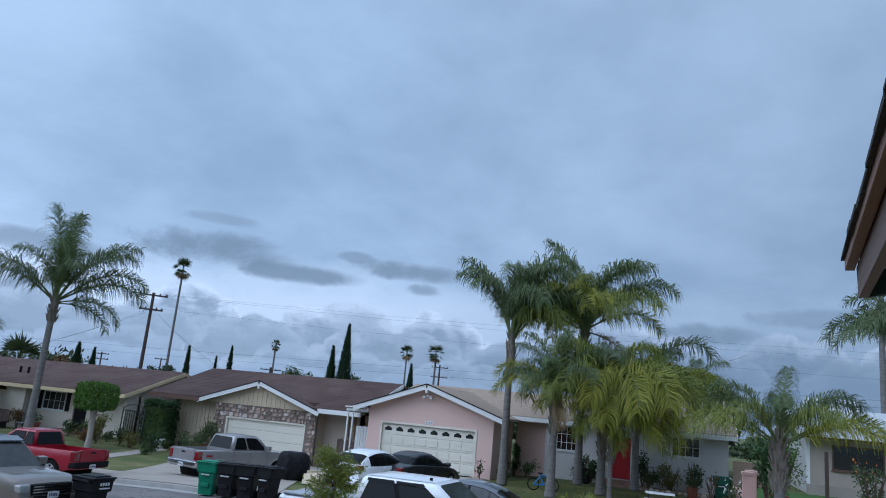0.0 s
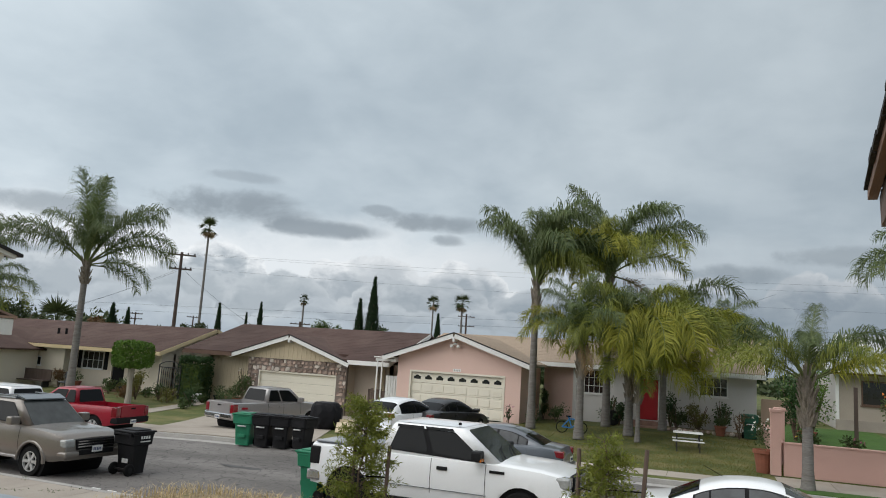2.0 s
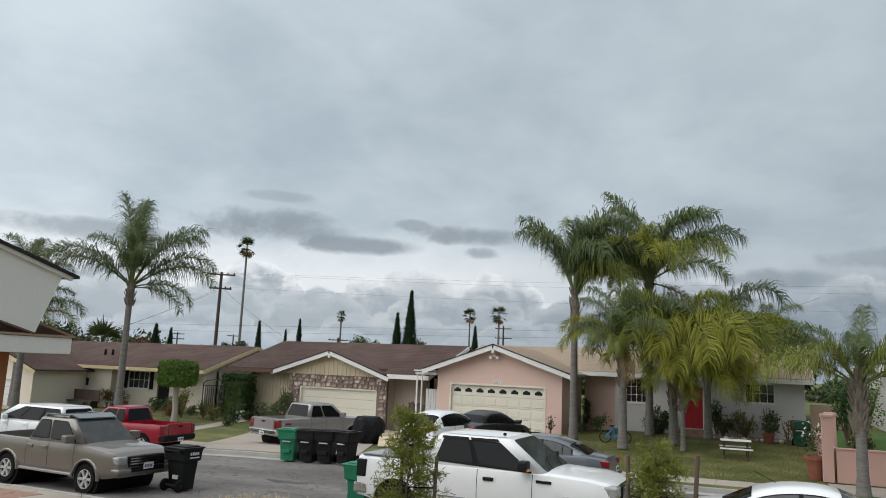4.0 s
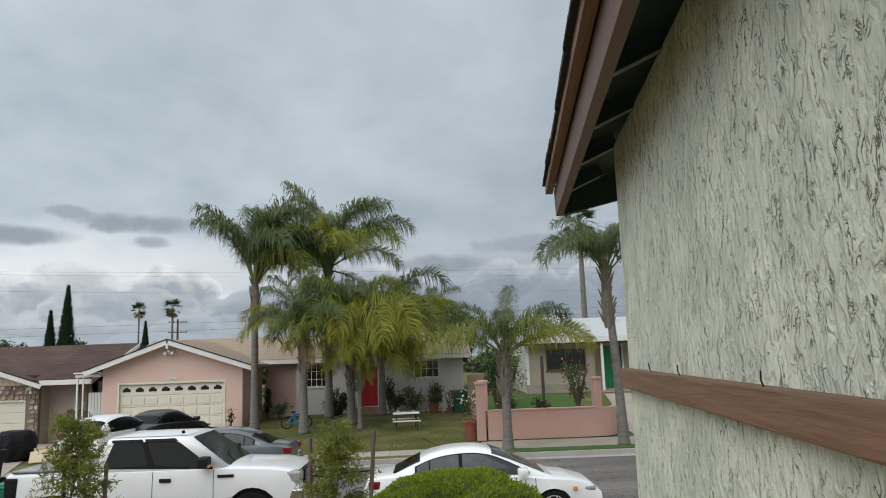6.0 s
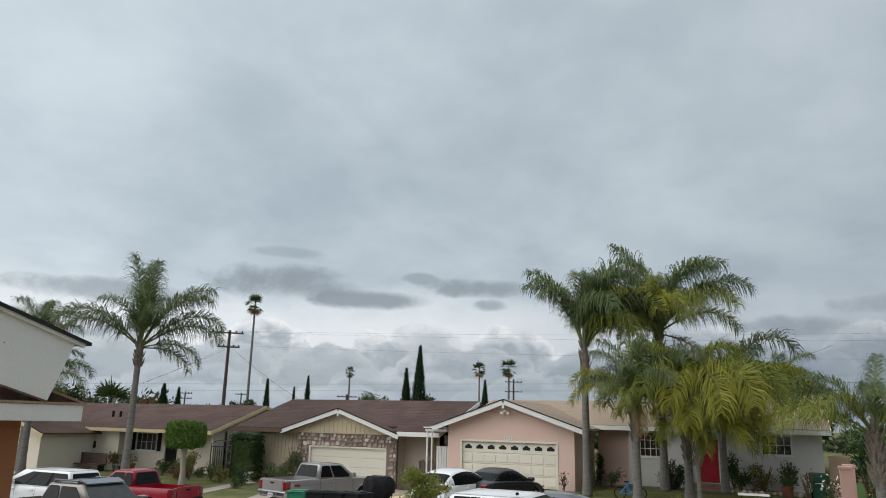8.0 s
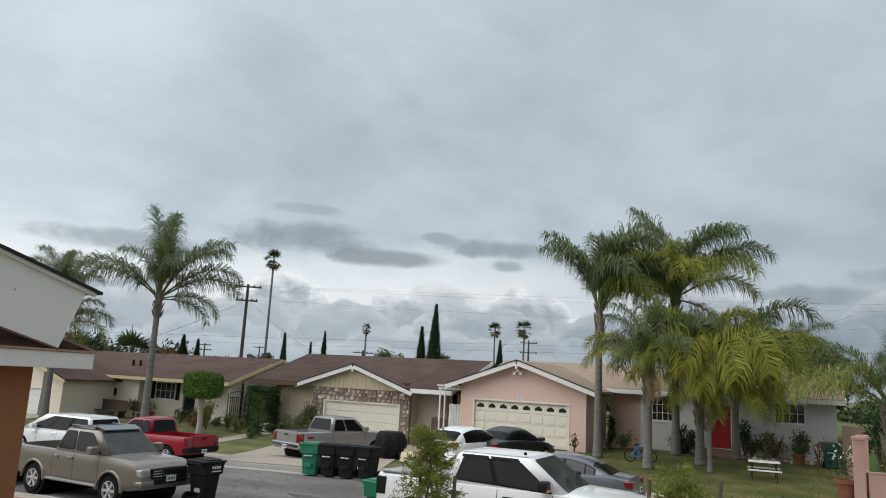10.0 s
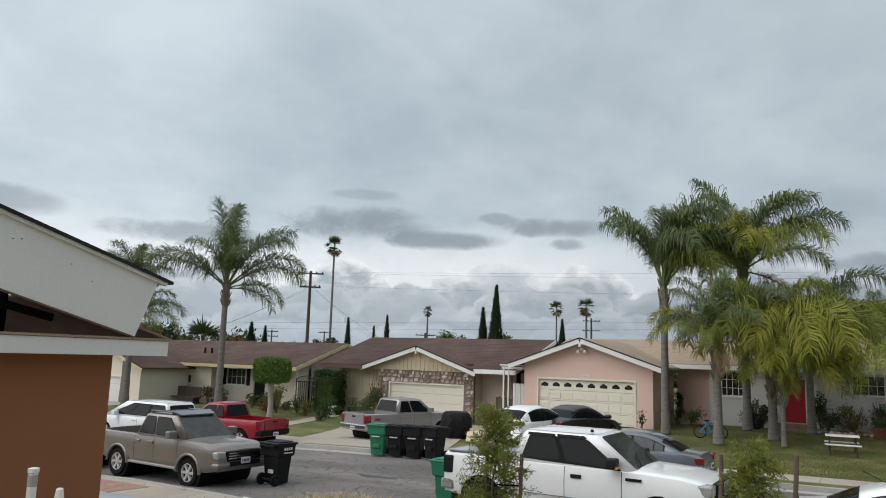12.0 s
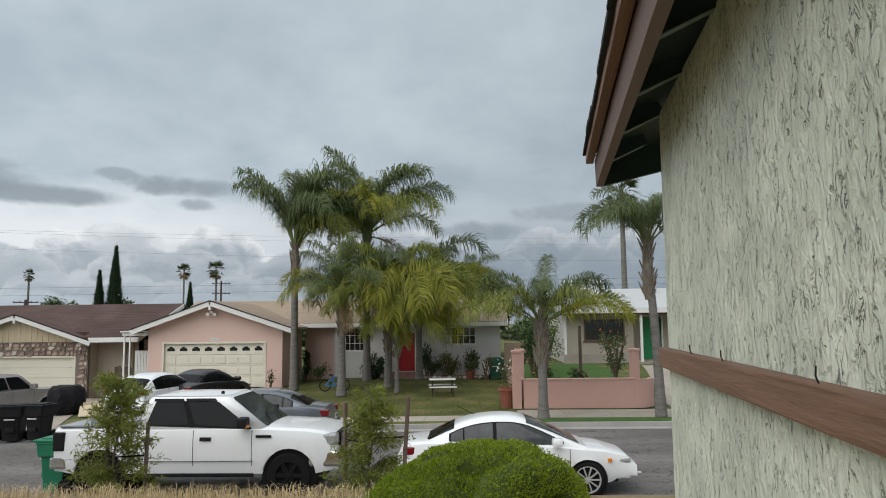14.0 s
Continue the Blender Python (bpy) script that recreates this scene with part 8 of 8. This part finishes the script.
def mound():
    rng = random.Random(21)
    RX, RY, RZ = 0.95, 0.9, 0.585

    def rad(v):
        return 1 + 0.10 * noise.noise(v * 1.7 + Vector((3, 1, 2))) + 0.07 * noise.noise(v * 4.5) - 0.07 * math.exp(-((v.z - 0.80 - 0.18 * v.x + 0.1 * noise.noise(v * 3)) / 0.06) ** 2) * smooth01(0.1, -0.2, v.y) - 0.34 * max(0.0, -v.x) * max(0.0, v.z) + 0.20 * max(0.0, v.x) * max(0.0, v.z) - 0.10 * smooth01(0.18, 0.32, noise.noise(v * 2.6 + Vector((9, 4, 7))))

    def flat(z):
        return z if z < 0.42 else 0.42 + 0.16 * math.tanh((z - 0.42) / 0.16)

    # smooth core just below the leaves, coloured as the shade between them
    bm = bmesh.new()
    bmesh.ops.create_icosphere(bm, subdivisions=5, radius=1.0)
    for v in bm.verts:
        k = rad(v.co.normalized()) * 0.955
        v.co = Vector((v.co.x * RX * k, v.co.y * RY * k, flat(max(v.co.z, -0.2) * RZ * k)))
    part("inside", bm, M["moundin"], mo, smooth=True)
    bm = bmesh.new()
    for i in range(60000):
        v = rvec(rng)
        if v.z < -0.15 or v.y > 0.75:
            continue
        k = rad(v) * rng.uniform(0.95, 1.005)
        p = Vector((v.x * RX * k, v.y * RY * k, flat(v.z * RZ * k)))
        leaf(bm, p, v * 0.8 + rvec(rng) * 0.8 + Vector((0, 0, 0.35)), rvec(rng), rng.uniform(0.02, 0.038), 0.010)
    part("foliage", bm, M["mound"], mo)


mound()


def grass(name, count, area, hmin, hmax, mat, label, seed, wid=0.012, dens=None):
    rng = random.Random(seed)
    bm = bmesh.new()
    x0, x1, y0, y1 = area
    i = 0
    while i < count:
        x, y = rng.uniform(x0, x1), rng.uniform(y0, y1)
        i += 1
        if dens and noise.noise(Vector((x * 0.9, y * 0.9, seed))) < dens:
            continue
        z = ground_z(x, y)
        h = rng.uniform(hmin, hmax)
        a = rng.uniform(0, 6.28)
        b = Vector((math.cos(a), math.sin(a), 0))
        s = Vector((-b.y, b.x, 0)) * wid / 2
        p = Vector((x, y, z))
        m1 = p + Vector((0, 0, h * 0.6)) + b * h * 0.12
        e = p + Vector((0, 0, h * rng.uniform(0.55, 0.95))) + b * h * rng.uniform(0.3, 0.95)
        v = [bm.verts.new(p - s), bm.verts.new(p + s), bm.verts.new(m1 + s), bm.verts.new(m1 - s), bm.verts.new(e)]
        bm.faces.new(v[:4])
        bm.faces.new((v[3], v[2], v[4]))
    return tagged(part(name, bm, mat), label, "grass", kind="stuff")


grass("dry_grass", 60000, (-8.6, -0.2, 9.3, 11.4), 0.05, 0.26, M["dry"], "tall straw-coloured dry grass on the bank", 3, 0.0035)
grass("dry_grass_low", 12000, (-9.5, -0.4, 5.5, 9.4), 0.06, 0.2, M["dry"], "short straw-coloured dry grass", 4, 0.005)
grass("weeds", 1600, (-9.5, -4, 10.3, 11.4), 0.08, 0.25, M["shrub"], "scattered green weeds at the footpath edge", 5, 0.016, 0.1)
grass("kerb_weeds", 900, (-18.5, -12.6, 11.4, 12.7), 0.02, 0.06, M["shrub"], "small weeds along the kerb", 6, 0.014, 0.28)
grass("lawn_tufts", 26000, (-8.8, 1.5, 24.9, 36.0), 0.02, 0.06, M["shrub_y"], "short uneven lawn tufts", 7, 0.014)
plate("garden_turf", [(2.2, 26.95), (6.0, 27.2), (6.2, 36.2), (2.2, 36.2)], M["turf"], "bright green turf behind the low wall", "lawn", 10, 0.03)
plate("brick_verge", [(-22.0, 11.5), (-15.6, 11.1), (-15.4, 12.3), (-22.0, 12.7)], M["brick_red"], "patch of worn red brick paving by the kerb", "paving", 6, 0.02)
lp = thing("broad_leaf_plant", (-3.75, 2.0, ground_z(-3.7, 2.0)), 0, "strap-leaved green plant near the wall", "plant")
bm = bmesh.new()
rng = random.Random(2)
for i in range(16):
    a = rng.uniform(0, 6.28)
    leaf(bm, Vector((0, 0, 0)), Vector((math.cos(a) * 0.35, math.sin(a) * 0.35, 1)), Vector((math.cos(a), math.sin(a), 0)), rng.uniform(0.8, 1.1), 0.08)
part("leaves", bm, M["hedge"], lp)

# ---- poles, wires, distance ----


def utility_pole(x, y, h, arms, label, r=0.16, turn=40):
    p = thing("utility_pole", (x, y, 0), turn, label, "utility pole", "utility poles")
    bm = bmesh.new()
    lathe(bm, [(r, 0), (r * 0.65, h)], 10)
    part("shaft", bm, M["pole"], p)
    for z, w in arms:
        part("crossarm", boxes((-w, w, -0.18, -0.06, z - 0.07, z + 0.07)), M["pole"], p)
        for k in (-0.9, -0.45, 0.45, 0.9):
            bm = bmesh.new()
            lathe(bm, [(0.05, z + 0.07), (0.07, z + 0.15), (0.03, z + 0.22)], 8, at=(w * k, -0.12, 0))
            part("insulator", bm, M["dark"], p)
    return p


utility_pole(-46.1, 52.8, 11.2, ((10.95, 1.25), (9.65, 1.0)), "weathered timber utility pole with two crossarms", 0.19, 42)
utility_pole(-97, 101, 7.6, ((7.3, 1.2), (6.4, 1.2)), "distant timber utility pole", 0.18, 40)
utility_pole(-96, 115, 8.0, ((7.7, 1.2),), "distant timber utility pole", 0.18, 40)
utility_pole(-42.4, 123, 11.0, ((10.5, 1.5), (8.8, 1.5)), "distant timber utility pole", 0.22, 20)
utility_pole(-63.0, 101, 7.3, ((6.9, 1.6), (4.9, 2.0)), "distant utility pole under a fan palm", 0.3, 25)


def wire(a, b, sag, label="thin dark overhead wire", r=0.009):
    a, b = Vector(a), Vector(b)
    n = 24
    bm = bmesh.new()
    tube(bm, [a.lerp(b, i / n) - Vector((0, 0, sag * 4 * (i / n) * (1 - i / n))) for i in range(n + 1)], r, 4)
    tagged(part("overhead_wire", bm, M["dark"]), label, "wire", "overhead wires")


wire((-46.9, 52.1, 11.1), (60, 92, 14.3), 1.0, r=0.006)
wire((-45.3, 53.5, 11.1), (62, 95, 13.9), 1.2, r=0.006)
wire((-46.1, 52.8, 9.8), (60, 92, 11.2), 1.0, r=0.006)
wire((-90, 48, 6.2), (70, 84, 8.9), 0.5)
wire((-90, 49, 5.6), (70, 86, 8.4), 0.5)
wire((-45.8, 52.9, 9.6), (-30.0, 44.0, 4.0), 0.3)
wire((-46.4, 52.7, 9.6), (-52.0, 42.0, 3.8), 0.3)
wire((-46.4, 52.7, 9.4), (-58.0, 46.0, 3.8), 0.3)
wire((-7.5, 43.4, 4.8), (4.0, 60.0, 9.5), 0.3)


def far_woods():
    """Low uneven treeline behind the houses."""
    rng = random.Random(77)
    bm = bmesh.new()
    for i in range(150):
        az = rng.uniform(-25, 78)
        d = rng.uniform(85, 150)
        x, y = -d * math.sin(radians(az)), d * math.cos(radians(az))
        h = (2.6 + 2.2 * max(0, noise.noise(Vector((az * 0.12, 3, 1))) + 0.35) + (1.2 if az > 46 else 0)) * d / 95 * rng.uniform(0.7, 1.0)
        for k in range(4):
            leaf_ball(bm, rng, (x + rng.uniform(-3, 3), y + rng.uniform(-3, 3), h * rng.uniform(0.5, 0.85)), h * 0.38, 60, 0.9, shell=0.3)
    return tagged(part("treeline", bm, M["far_tree"]), "low uneven distant treeline", "trees", kind="stuff")


far_woods()


def round_tree(x, y, h, w, mat, label, seed, n=2600):
    rng = random.Random(seed)
    t = thing("garden_tree", (x, y, 0), 0, label, "tree")
    bm = bmesh.new()
    tube(bm, [(0, 0, 0), (0.1, 0, h * 0.35), (0, 0.1, h * 0.6)], [0.22, 0.17, 0.1], 8)
    for i in range(6):
        a = i * 1.05
        tube(bm, [(0, 0, h * 0.4), (math.cos(a) * w * 0.18, math.sin(a) * w * 0.18, h * 0.6), (math.cos(a) * w * 0.35, math.sin(a) * w * 0.35, h * 0.78)], [0.1, 0.06, 0.02], 6)
    part("trunk", bm, M["bark"], t)
    bm = bmesh.new()
    for i in range(16):
        a, rr = rng.uniform(0, 6.28), rng.uniform(0, 0.36) * w
        leaf_ball(bm, rng, (math.cos(a) * rr, math.sin(a) * rr, h * rng.uniform(0.55, 0.87)), w * rng.uniform(0.12, 0.2), n // 16, 0.3, shell=0.2)
    part("crown", bm, mat, t)


round_tree(-40.0, 69.5, 6.6, 4.5, M["shrub"], "round green tree behind the stone-fronted house", 1)
round_tree(-33.5, 69.5, 6.5, 4.0, M["shrub"], "round green tree beside the cypresses", 2)
round_tree(1.9, 49.8, 6.4, 4.2, M["far_tree"], "dark round tree behind the pink house", 3)
round_tree(-57.0, 55.0, 5.2, 4.0, M["autumn"], "russet tree behind the cream house", 4)
round_tree(-50.5, 40.5, 5.8, 5.0, M["far_tree"], "dark tree beside the cream garage", 5)
round_tree(-52.0, 63.0, 5.3, 4.0, M["far_tree"], "low dark tree behind the pole", 6)

# front garden between the cream house and the stone front
plate("garden_path", [(-26.6, 28.9), (-25.7, 28.6), (-27.3, 34.6), (-28.4, 35.4)], M["concrete"], "pale concrete garden path across the lawn", "path", 6, 0.025)
for k, (x, y, w, h, mt, lab) in enumerate(((-25.3, 33.6, 1.1, 1.0, "shrub", "loose green shrub beside the garden path"), (-24.6, 32.2, 0.8, 0.6, "shrub_y", "low yellow-green plant in the front garden"), (-29.6, 33.4, 1.2, 1.1, "shrub", "loose green shrub beside the garden path"), (-27.6, 34.7, 0.6, 0.6, "shrub", "small green plant in the front garden"), (-31.0, 33.9, 0.9, 0.7, "shrub", "low green plant before the porch"), (-25.9, 35.4, 0.7, 0.8, "hedge", "dark green plant against the siding"), (-33.0, 34.2, 1.0, 0.8, "shrub_y", "low yellow-green plant before the porch"))):
    shrub("front_garden_shrub", x, y, w, h, M[mt], lab, n=420, size=0.11, seed=300 + k)
